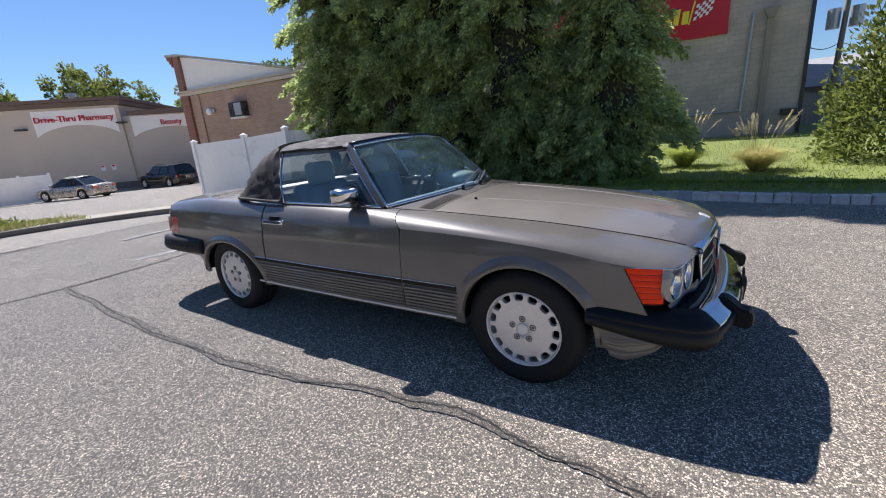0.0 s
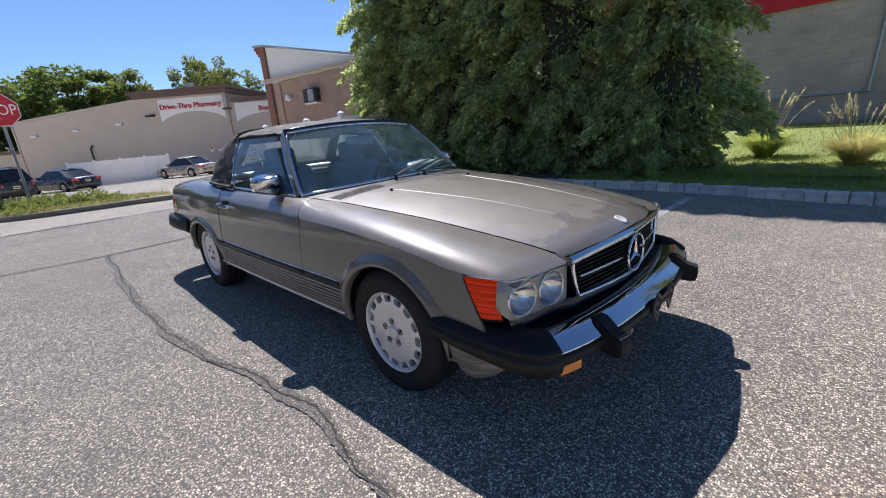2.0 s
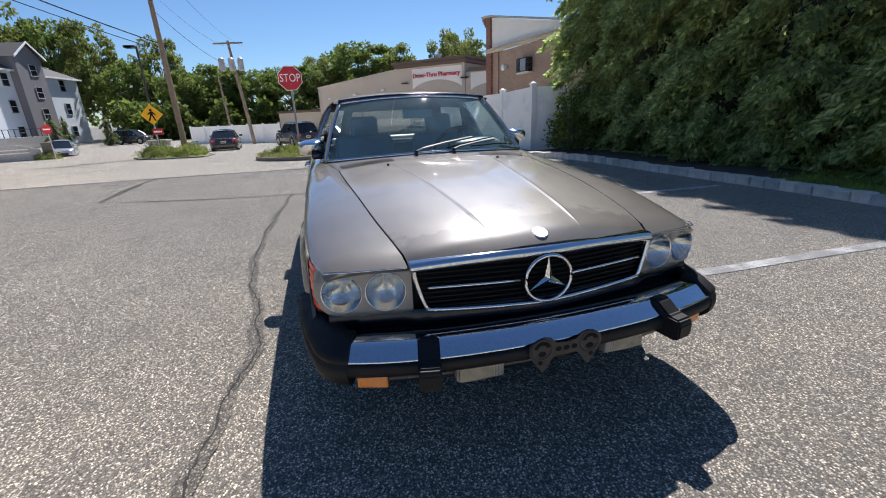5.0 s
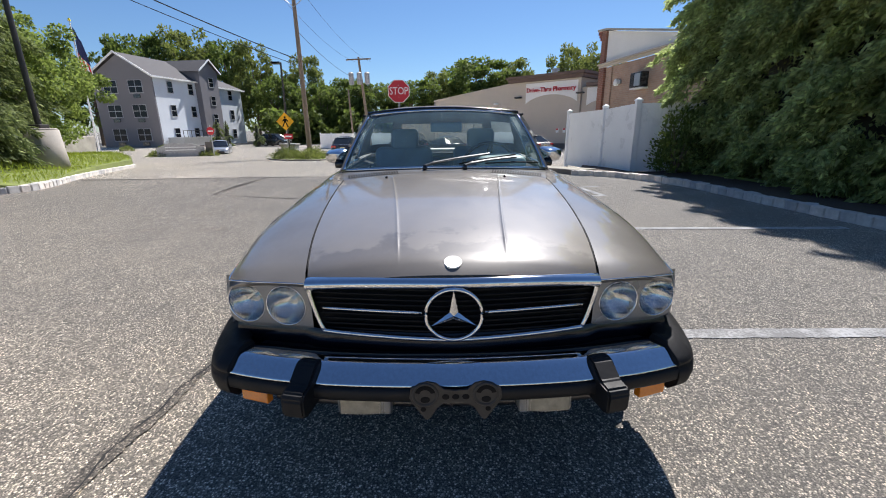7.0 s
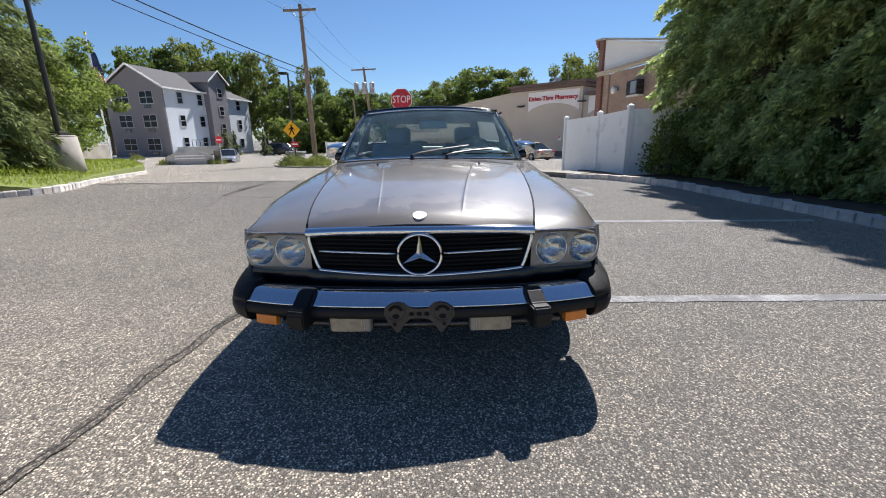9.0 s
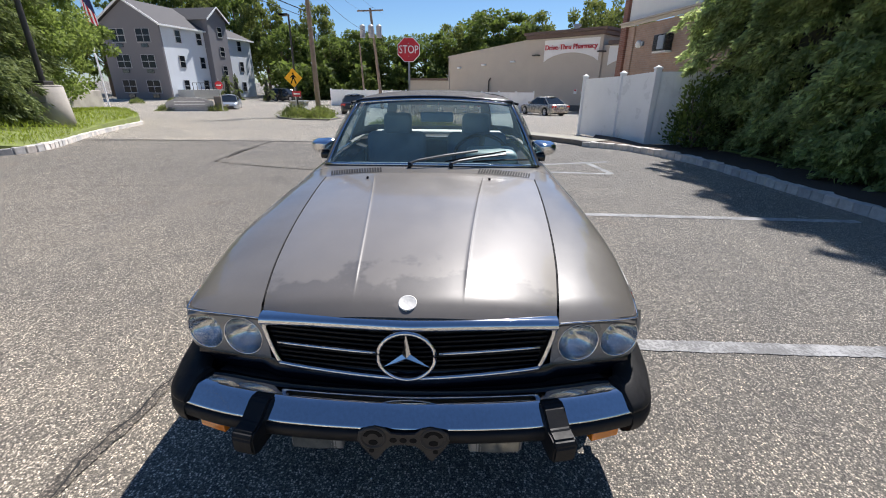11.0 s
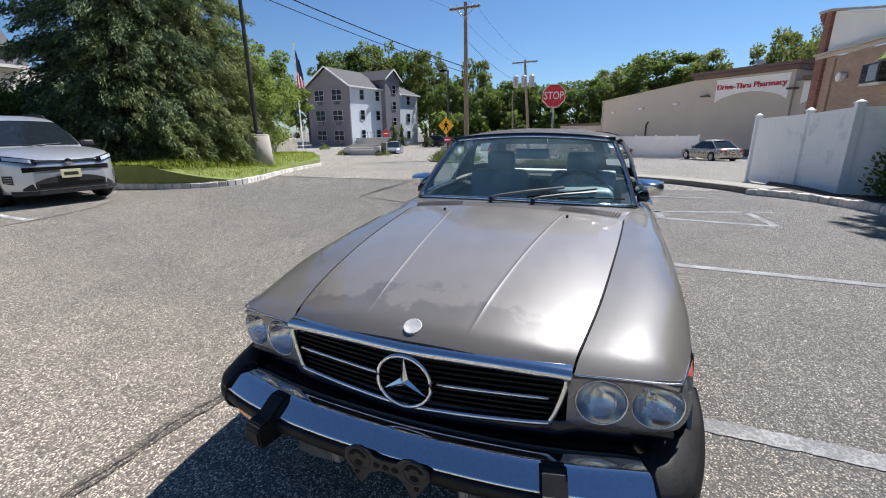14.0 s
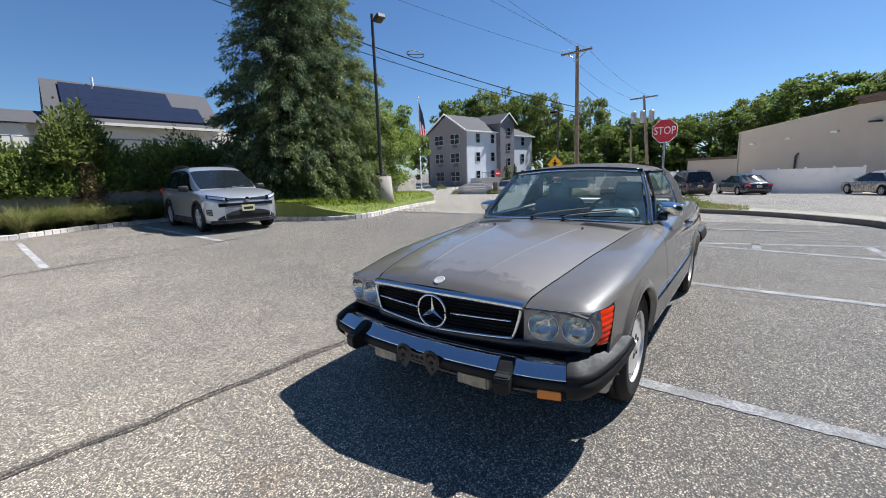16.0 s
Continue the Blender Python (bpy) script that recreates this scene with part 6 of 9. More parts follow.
def front_panel(side):
    """The grey lamp surround, open where the two lamps sit."""
    ys, zs = spread(0.460, 0.780, 80), spread(0.496, 0.668, 46)
    verts, faces = [], []
    for y in ys:
        for z in zs:
            x = FRONT_X(min(0.778, y + 0.35 * max(0.0, z - 0.625))) - 0.014 - 0.10 * (0.655 - z) ** 2 - 0.5 * max(0, 0.515 - z) + 0.5 * max(0, z - 0.660)
            verts.append((x, side * (y - max(0.0, y - 0.70) * 1.8 * max(0.0, z - 0.60)), z))
    for f in grid_faces(80, 46):
        y, z = (ys[f[0] // 46] + ys[f[2] // 46]) / 2, (zs[f[0] % 46] + zs[f[2] % 46]) / 2
        if y > 0.70 and z < 0.585 and (y - 0.70) ** 2 + (z - 0.585) ** 2 > 0.082**2:
            continue
        if all((y - c) ** 2 + (z - LAMP_Z) ** 2 > 0.0655**2 for c, _ in LAMPS):
            faces.append(f if side < 0 else f[::-1])
    bm = smoothed(bm_of(verts, faces))
    bmesh.ops.delete(bm, geom=[v for v in bm.verts if not v.link_faces], context="VERTS")
    return bm


for side in (1, -1):
    unit = new("headlamp_unit")
    unit.parent = car
    part("bezel", front_panel(side), M["bezel"], unit, "grey ribbed headlamp surround")
    for y, x in LAMPS:
        n = Vector((1, side * (0.20 if y > 0.6 else 0.15), 0.02)).normalized()
        c = Vector((x - 0.014, side * y, LAMP_Z))
        lamp = part("lamp_ring", disc_at(c, n, 0, [(-0.03, 0.0700), (0.001, 0.0700), (0.006, 0.0692), (0.007, 0.0675), (0.004, 0.0650), (-0.01, 0.0645)]), M["chrome"], unit, "chrome lamp ring")
        part("reflector", disc_at(c, n, 0, [(0.002, 0.0647), (-0.012, 0.058), (-0.026, 0.046), (-0.038, 0.033), (-0.046, 0.018), (-0.049, 0.009), (-0.024, 0.008), (-0.020, 0.0005)]), M["reflector"], lamp)
        part("lens", outward(disc_at(c, n, 0, [(0.004, 0.0635), (0.0075, 0.057), (0.0115, 0.03), (0.013, 0.0005)], 32), c - n * 0.1), M["lens_clear"], lamp, "clear fluted lens")
    # wrap-round turn lamp with moulded ribs
    rows = []
    for i in range(13):
        row = []
        for k in range(25):
            z = 0.510 + 0.154 * k / 24
            xe = turn_edge(z)
            x = 0.606 + (xe - 0.606) * i / 12
            groove = -0.0035 if k % 4 == 0 and 0 < k < 24 else 0.0
            tuck = (1 - i / 12) ** 2 * (0.003 + 2.6 * max(0.0, 0.585 - z) ** 2 + 0.20 * max(0.0, z - 0.60))
            row.append((x, side_y(x, z) - 0.001 - tuck + 0.003 * math.sin(math.pi * k / 24) * min(1, i / 3) + groove, z))
        rows.append(row)
    lamp = part("turn_lamp", plate(rows, side), M["lens_red"], car, "orange-red wrap-round turn lamp with ribs")
    # dark red rods laid in the grooves draw the shade between the ribs
    for k in range(4, 24, 4):
        z = 0.510 + 0.154 * k / 24
        part("rib_shadow_gap", smoothed(sweep([(x, side * (side_y(x, z) - 0.0012 - max(0.0, (x - turn_edge(z)) / (0.606 - turn_edge(z))) ** 2 * (0.003 + 2.6 * max(0.0, 0.585 - z) ** 2 + 0.20 * max(0.0, z - 0.60))), z) for x in spread(0.598, turn_edge(z) + 0.006, 8)], 0.0016, 5)), M["lens_tail"], lamp)
    rim = [(x, side * (side_y(x, 0.512) + 0.001 - ((x - turn_edge(0.512)) / (0.606 - turn_edge(0.512))) ** 2 * 0.017), 0.512) for x in spread(0.605, turn_edge(0.512), 6)] + [(turn_edge(z), side * (side_y(turn_edge(z), z) + 0.001), z) for z in spread(0.512, 0.664, 9)]
    part("lens_rim", smoothed(sweep(rim, 0.0028, 6)), M["rubber"], lamp)
    # thin bright strip over the lamps
    pts = [(FRONT_X(y) - 0.003, side * (y - 0.09 * max(0.0, y - 0.66)), 0.6655 + 0.004 * (0.74 - y) / 0.27) for y in spread(0.47, 0.745, 14)]
    pts += [(x, side * (shoulder(x, 0.0)[0] - 0.001), 0.6655) for x in (0.625, 0.60, 0.56, 0.51, 0.452)]
    part("lamp_trim", smoothed(sweep(smooth_path(pts, 2), 0.0028, 6)), M["chrome"], car)


# black line laid along the gap between hood and fender to draw its shade
for side in (1, -1):
    part("hood_gap_shade", smoothed(sweep([(x, side * (shoulder(x, 1.0)[0] - 0.003), shoulder(x, 1.0)[1] + 0.0005) for x in spread(-0.56, 0.66, 26)], 0.0029, 6)), M["black"], car)


# radiator grille
def gx(y):
    return 0.772 - 0.155 * abs(y) ** 1.35


grille = new("grille")
grille.parent = car
part("backing", plate([[(gx(y) - 0.06, y, z) for z in (0.50, 0.60, 0.695)] for y in spread(-0.46, 0.46, 21)]), M["grille_black"], grille)
loop_pts = [(-0.452, 0.672), (-0.456, 0.655), (-0.440, 0.585), (-0.420, 0.528), (-0.396, 0.516), (-0.2, 0.506), (0, 0.502), (0.2, 0.506), (0.396, 0.516), (0.420, 0.528), (0.440, 0.585), (0.456, 0.655), (0.452, 0.672)]
part("frame", smoothed(sweep([(gx(y), y, z) for y, z in smooth_path(loop_pts, 4)], 0.0085, 8)), M["chrome"], grille, "bright chrome grille frame")
rows = []
for y in spread(-0.466, 0.466, 41):
    zt = 0.6985 - 0.018 * (abs(y) / 0.466) ** 2
    xx = gx(y)
    rows.append([(xx - 0.03, y, zt + 0.006), (xx - 0.008, y, zt + 0.007), (xx + 0.006, y, zt + 0.001), (xx + 0.012, y, zt - 0.012), (xx + 0.006, y, zt - 0.026), (xx - 0.012, y, zt - 0.029)])
part("top_bar", plate(rows), M["chrome"], grille, "broad chrome bar along the hood edge")
for k in range(9):
    z = 0.521 + 0.0174 * k
    w = 0.412 + 0.045 * k / 9
    part("slat", plate([[(gx(y) - 0.012, y, z + 0.004), (gx(y) - 0.008, y, z), (gx(y) - 0.035, y, z - 0.004)] for y in spread(-w, w, 17)]), M["grille_black"], grille)
for s in (1, -1):
    part("chrome_bar", smoothed(sweep([(gx(y) + 0.004, s * y, 0.594 + 0.004 * (y - 0.1) / 0.3) for y in spread(0.098, 0.412, 8)], 0.0055, 8)), M["chrome"], grille)
ring = [(gx(0) + 0.016, 0.087 * math.cos(2 * math.pi * k / 40), 0.594 + 0.083 * math.sin(2 * math.pi * k / 40)) for k in range(40)]
emblem = part("emblem", smoothed(sweep(ring, 0.0065, 8, True)), M["chrome"], grille, "round chrome emblem")
for k in range(3):
    a = math.pi / 2 + 2 * math.pi * k / 3
    c, tip = Vector((gx(0) + 0.014, 0, 0.594)), Vector((gx(0) + 0.014, 0.083 * math.cos(a), 0.594 + 0.080 * math.sin(a)))
    sidev = Vector((0, -math.sin(a), math.cos(a))) * 0.013
    d = (tip - c).normalized()
    bm = bm_of([c + sidev + d * 0.006, tip, c - sidev + d * 0.006, c + Vector((0.010, 0, 0)), c - d * 0.015], [(0, 1, 3), (1, 2, 3), (2, 4, 3), (4, 0, 3)])
    part("spoke", bm, M["chrome"], emblem)
part("hood_badge", disc_at((0.716, 0, hood_z(0.716, 0) - 0.002), Vector((0.42, 0, 0.9)), 0, [(-0.004, 0.029), (0.001, 0.029), (0.002, 0.0275), (0.0016, 0.026), (0.0016, 0.0005)], 32), M["badge"], car, "small round silver badge")
apron_rows = []
for y in spread(-0.742, 0.742, 31):
    x = gx(y) if abs(y) < 0.46 else FRONT_X(abs(y)) - 0.012
    apron_rows.append([(x - 0.02, y, 0.512), (x - 0.008, y, 0.490), (x - 0.012, y, 0.455), (x - 0.03, y, 0.36), (gx(y) - 0.1, y, 0.28)])
part("front_apron", plate(apron_rows), M["gloss_black"], car, "glossy black panel under the grille")


# bumpers
def swept_band(path, prof, side=1, close=True):
    """prof: (outward, z) pairs carried along a plan path, outward to the right of travel."""
    rows = []
    n = len(path)
    for i, (x, y) in enumerate(path):
        a, b = path[max(i - 1, 0)], path[min(i + 1, n - 1)]
        d = Vector((b[0] - a[0], b[1] - a[1]))
        d.normalize()
        rows.append([(x + d.y * o, y - d.x * o, z) for o, z in prof])
    bm = plate(rows, side)
    if close:
        bm.verts.ensure_lookup_table()
        m = len(prof)
        for k in (0, n - 1):
            try:
                bm.faces.new([bm.verts[k * m + j] for j in range(m)])
            except ValueError:
                pass
    return bm


front_half = [(0.900, 0.0), (0.895, 0.2), (0.880, 0.38), (0.855, 0.53), (0.833, 0.62), (0.816, 0.675), (0.805, 0.708)]
front_path = smooth_path([(x, -y) for x, y in front_half[::-1]] + front_half[1:], 5)
bumper = new("front_bumper")
bumper.parent = car
blade = swept_band(front_path, [(-0.136, 0.444), (-0.135, 0.455), (-0.131, 0.460), (-0.095, 0.4625), (-0.064, 0.462), (-0.053, 0.458), (-0.043, 0.451), (-0.006, 0.424), (0.0, 0.419), (-0.002, 0.413), (-0.02, 0.408)], close=False)
for v in blade.verts:
    # the ends are cut nearly square to the axle
    if abs(v.co.y) > 0.60:
        out = (abs(v.co.y) - 0.60) / 0.10
        v.co.y += math.copysign(0.55 * max(0.0, 0.805 - v.co.x) * min(1.0, out * 1.6), v.co.y)
part("chrome_blade", blade, M["chrome"], bumper, "chrome bumper blade")
part("bumper_shelf", swept_band([(x, y) for x, y in front_path if abs(y) < 0.70], [(-0.22, 0.436), (-0.17, 0.444), (-0.137, 0.447), (-0.128, 0.438)], close=False), M["rubber"], bumper)
part("rubber_strip", swept_band(front_path, [(-0.03, 0.411), (0.002, 0.411), (0.008, 0.406), (0.008, 0.378), (0.003, 0.370), (-0.012, 0.364), (-0.08, 0.364)], close=False), M["rubber"], bumper)
for side in (1, -1):
    cap_path = smooth_path([(0.809, 0.700), (0.795, 0.734), (0.772, 0.762), (0.735, 0.785), (0.68, 0.804), (0.58, 0.828), (0.45, 0.846), (0.315, 0.851)], 5)
    cap = swept_band(cap_path, [(-0.12, 0.484), (-0.11, 0.502), (-0.07, 0.504), (-0.055, 0.500), (-0.010, 0.468), (0.003, 0.456), (0.003, 0.446), (-0.003, 0.440), (0.008, 0.433), (0.011, 0.408), (0.004, 0.376), (-0.022, 0.350), (-0.09, 0.352)], side)
    for v in cap.verts:
        back = max(0.0, min(1.0, (0.72 - v.co.x) / 0.40))
        v.co.z = 0.505 - (0.505 - v.co.z) * (1 - 0.38 * back) - 0.026 * (1 - 0.65 * back)
    part("end_cap", cap, M["rubber"], bumper, "black rubber bumper end")
    g = moved(prism([(-0.07, -0.050), (-0.072, 0.066), (-0.046, 0.073), (-0.028, 0.068), (0.022, 0.030), (0.058, 0.026), (0.070, 0.008), (0.068, -0.044), (0.050, -0.058)], -0.035, 0.035), Matrix.Rotation(math.pi / 2, 4, "X"))
    bmesh.ops.bevel(g, geom=g.edges[:], offset=0.006, segments=2, affect="EDGES")
    part("bumper_guard", moved(g, pose(0.870, side * 0.452, 0.396, 0, 0, side * 12)), M["rubber"], bumper, "black rubber bumper guard")
    part("marker_lamp", moved(box(-0.02, 0.006, -0.050, 0.050, -0.022, 0.020, 0.005), pose(0.806, side * 0.628, 0.337, 0, 0, side * 18)), M["lens_amber"], bumper, "amber lower marker lamp")
    fog = part("fog_lamp", moved(box(-0.05, 0.004, -0.083, 0.083, -0.036, 0.036, 0.008), pose(0.856, side * 0.278, 0.334, 0, 0, side * 4)), M["bezel"], bumper)
    rows = [[(0.867 + (0.003 if k % 2 else 0) - abs(k - 16) * 0.0004, side * 0.278 - 0.074 + 0.148 * k / 32, 0.334 + 0.030 * q) for q in (-1, -0.9, 0, 0.9, 1)] for k in range(33)]
    part("fog_lens", plate(rows), M["lens_fog"], fog, "clear ribbed fog lens")
    # ribbed skirt behind the bumper
    skirt_low = curve([(0.40, 0.244), (0.46, 0.231), (0.575, 0.276), (0.62, 0.314), (0.665, 0.380)])
    rows = []
    for i in range(18):
        t = i / 17
        zb = skirt_low(0.405 + 0.26 * t)
        row = []
        for k in range(31):
            z = zb + (0.398 - zb) * k / 30
            x0 = 0.350 + 0.38 * (0.398 - z)
            rib = 0.005 if (k % 4 in (1, 2) and k > 13 and t < 0.8) else 0.0
            groove = -0.007 if k == 5 else 0.0
            row.append((x0 + (0.655 - x0) * t, 0.804 - 0.06 * t**2 - 0.9 * (0.398 - z) ** 2 + rib + groove, z))
        rows.append(row)
    part("skirt", plate(rows, side), M["paint"], car, "ribbed grey skirt behind the bumper")
# empty number plate bracket: two lobes joined by a bar with three bolt holes
bms, holes = [], []
TO_NOSE = Matrix(((0, 0, 1, 0.916), (1, 0, 0, 0), (0, 1, 0, 0.406), (0, 0, 0, 1)))
LOBE = [(0.0, 0.012), (0.035, 0.016), (0.055, 0.036), (0.080, 0.042), (0.105, 0.036), (0.130, 0.018), (0.134, -0.010), (0.120, -0.036), (0.086, -0.086), (0.074, -0.078), (0.055, -0.045), (0.035, -0.028), (0.0, -0.024)]
for s in (1, -1):
    bms.append(moved(prism(LOBE if s > 0 else [(-a, b) for a, b in LOBE[::-1]], -0.003, 0.003), TO_NOSE))
    bms.append(moved(smoothed(spun([(0, 0.040), (0.005, 0.039), (0.006, 0.033), (0.003, 0.031)], 22)), Matrix.Translation((0.917, s * 0.088, 0.406)) @ Matrix.Rotation(-math.pi / 2, 4, "Z")))
    arc = [(s * (0.088 + r * math.cos(a)), r * math.sin(a)) for r, turn in ((0.030, 1), (0.017, -1)) for a in spread(0.25, math.pi - 0.25, 9)[::turn]]
    holes.append(moved(prism(arc, 0.0035, 0.0045), TO_NOSE))
    holes.append(moved(prism([(s * (0.088 + 0.014 * math.cos(a)), -0.016 + 0.010 * math.sin(a)) for a in spread(0, 5.8, 12)], 0.0035, 0.0045), TO_NOSE))
    holes.append(moved(prism([(s * 0.094 + 0.008 * math.cos(a), -0.048 + 0.008 * math.sin(a)) for a in spread(0, 5.6, 10)], 0.0035, 0.0045), TO_NOSE))
for k in (-1, 0, 1):
    holes.append(moved(prism([(k * 0.029 + 0.011 * math.cos(a), -0.007 + 0.009 * math.sin(a)) for a in spread(0, 5.6, 10)], 0.0035, 0.0045), TO_NOSE))
bracket = part("plate_bracket", joined(*bms), M["bracket_steel"], bumper, "empty dark plate bracket")
part("bolt_holes", joined(*holes), M["black"], bracket)
part("lower_valance", swept_band([(x - 0.065, y) for x, y in front_path if abs(y) < 0.58], [(-0.02, 0.372), (0.0, 0.366), (0.003, 0.342), (-0.012, 0.337), (-0.010, 0.332), (0.004, 0.328), (0.002, 0.304), (-0.02, 0.290), (-0.08, 0.284)], close=False), M["valance"], bumper, "dark grooved valance under the bumper")
part("air_dam", swept_band(smooth_path([(0.66, -0.70), (0.78, -0.45), (0.81, 0.0), (0.78, 0.45), (0.66, 0.70)], 6), [(-0.02, 0.39), (0.0, 0.34), (-0.012, 0.29), (-0.06, 0.275)], close=False), M["rubber"], bumper)

rear_half = [(-3.68, 0.0), (-3.67, 0.3), (-3.64, 0.55), (-3.57, 0.74)]
rear_path = smooth_path(rear_half[::-1] + [(x, -y) for x, y in rear_half[1:]], 5)
rb = new("rear_bumper")
rb.parent = car
part("chrome_blade", swept_band(rear_path, [(-0.10, 0.545), (-0.06, 0.55), (-0.01, 0.52), (0.0, 0.49), (-0.01, 0.46)], close=False), M["chrome"], rb)
part("rubber_strip", swept_band(rear_path, [(-0.02, 0.46), (0.01, 0.455), (0.01, 0.42), (-0.05, 0.40)], close=False), M["rubber"], rb)
for side in (1, -1):
    cap_path = smooth_path([(-2.80, 0.850), (-3.1, 0.860), (-3.35, 0.852), (-3.50, 0.815), (-3.57, 0.74)], 5)
    part("end_cap", swept_band(cap_path, [(-0.10, 0.548), (-0.09, 0.572), (-0.05, 0.578), (-0.014, 0.566), (0.002, 0.540), (0.0, 0.522), (0.009, 0.508), (0.011, 0.478), (0.0, 0.454), (-0.05, 0.438)], side), M["rubber"], rb, "black rubber bumper end")
    rows = []
    for i in range(10):
        t = i / 9
        rows.append([(-3.225 - 0.165 * t - (0.055 if t > 0.9 else 0.0), side_y(-3.3, z) + 0.006 - 0.03 * max(0, t - 0.6) * 2 + (0.003 if k % 2 else 0), z) for k, z in enumerate(spread(0.60, 0.735, 12))])
    part("tail_lamp", plate(rows, side), M["lens_tail"], car, "red ribbed tail lamp")
    part("fuel_flap", plate([[(x, side_y(x, z) + 0.0035, z) for z in spread(0.745, 0.785, 4)] for x in spread(-2.68, -2.85, 5)], side), M["paint"], car) if side < 0 else None

# trunk lid, deck and rear panel
def deck_z(x, y):
    u = min(1, abs(y) / Y_GAP(x))
    return Z_GAP(x) + 0.028 * (1 - u**2.4)


part("trunk_lid", skin([[(x, u * (Y_GAP(x) - 0.006), deck_z(x, u * Y_GAP(x))) for u in spread(-1, 1, 25)] for x in spread(-2.63, -3.41, 14)], 1, 0.012), M["paint"], car)
part("deck", skin([[(x, u * (Y_GAP(x) - 0.002), deck_z(x, u * Y_GAP(x))) for u in spread(-1, 1, 25)] for x in spread(-2.05, -2.62, 8)], 1, 0.012), M["paint"], car)
part("rear_panel", plate([[(-3.47 + 0.03 * (abs(y) / 0.7) ** 2, y, z) for z in spread(0.40, 0.83, 6)] for y in spread(-0.72, 0.72, 12)]), M["paint"], car)

# cowl with vent slots
def ws_base(y):
    u = abs(y) / 0.681
    return Vector((-0.715 - 0.169 * u**2.2, y, 0.897 - 0.031 * u**2))


def ws_top(y):
    u = abs(y) / 0.535
    return Vector((-1.185 - 0.060 * u**2.2, y, 1.262 - 0.030 * u**2.0))


rows = []
for u in spread(-1, 1, 31):
    a = Vector((-0.580 - 0.02 * u * u, u * (Y_GAP(-0.60) - 0.004), 0))
    a.z = hood_z(-0.58 - 0.02 * u * u, a.y) - 0.001
    b = ws_base(u * 0.681)
    rows.append([a, a.lerp(b, 0.35), a.lerp(b, 0.7), b + Vector((-0.02, 0, 0.0))])
part("cowl", plate(rows), M["paint"], car, "grey cowl with slotted air vents")
for s in (1, -1):
    for k in range(20):
        u = s * (0.46 + 0.48 * k / 19)
        a = Vector((-0.580 - 0.02 * u * u, u * (Y_GAP(-0.60) - 0.004), 0))
        a.z = hood_z(-0.58 - 0.02 * u * u, a.y) - 0.001
        b = ws_base(u * 0.681)
        p, q = a.lerp(b, 0.10), a.lerp(b, 0.10 + 0.088 / max(0.05, (b - a).length))
        up = Vector((0, 0, 0.0035))
        w = Vector((0, 0.0050, 0))
        part("vent_slot", bm_of([p - w + up, p + w + up, q + w + up, q - w + up], [(0, 1, 2, 3)]), M["black"], car)
    part("washer_jet", smoothed(moved(box(-0.008, 0.008, -0.006, 0.006, 0, 0.012, 0.003), pose(-0.47, s * 0.34, hood_z(-0.47, 0.34)))), M["black"], car)

# windscreen, pillars
rows = []
for u in spread(-1, 1, 25):
    a, b = ws_base(u * 0.672), ws_top(u * 0.527)
    rows.append([a.lerp(b, t) + Vector((0.030 * math.sin(math.pi * t), 0, 0.018 * math.sin(math.pi * t))) * (1 - 0.6 * u * u) for t in spread(0, 1, 9)])
ws = part("windscreen", outward(plate(rows), CABIN), M["car_glass"], car, "tinted curved windscreen")
edge = [ws_base(u * 0.678) + Vector((0.004, 0, 0.006)) for u in spread(-1, 1, 25)]
part("screen_trim", smoothed(sweep(edge, 0.010, 8)), M["chrome"], car, "chrome strip at the foot of the windscreen")
edge = [ws_top(u * 0.533) + Vector((0.004, 0, 0.0)) for u in spread(-1, 1, 21)]
part("screen_trim", smoothed(sweep(edge, 0.009, 8)), M["chrome"], car)
edge = [ws_top(u * 0.545) + Vector((-0.014, 0, 0.010)) for u in spread(-1, 1, 21)]
part("header_rail", smoothed(sweep(edge, 0.016, 8)), M["gloss_black"], car)


def bar4(pts, w, h, out):
    """A flat bar through points, w wide along out and h deep."""
    rows = []
    for i, p in enumerate(pts):
        p = Vector(p)
        d = (Vector(pts[min(i + 1, len(pts) - 1)]) - Vector(pts[max(i - 1, 0)])).normalized()
        o = (Vector(out) - d * d.dot(Vector(out))).normalized()
        n = d.cross(o)
        rows.append([p + o * w / 2 + n * h / 2, p - o * w / 2 + n * h / 2, p - o * w / 2 - n * h / 2, p + o * w / 2 - n * h / 2, p + o * w / 2 + n * h / 2])
    bm = plate(rows)
    for f in bm.faces:
        f.smooth = False
    return bm


for s in (1, -1):
    a, b = ws_base(0.681), ws_top(0.535)
    pts = [(v.x - 0.030, s * (v.y + 0.004), v.z) for v in (a.lerp(b, t) + Vector((0, 0.012 * math.sin(math.pi * t), 0)) for t in spread(-0.02, 1.0, 9))]
    pil = part("pillar", bar4(pts, 0.048, 0.024, (1, 0, 0.2)), M["paint"], car, "grey pillar with chrome edges")
    part("pillar_trim", smoothed(sweep([(p[0] + 0.026, p[1] - s * 0.006, p[2] + 0.004) for p in pts], 0.0085, 8)), M["chrome"], pil)
    part("pillar_trim", smoothed(sweep([(p[0] - 0.024, p[1] + s * 0.010, p[2] - 0.002) for p in pts], 0.006, 8)), M["chrome"], pil)

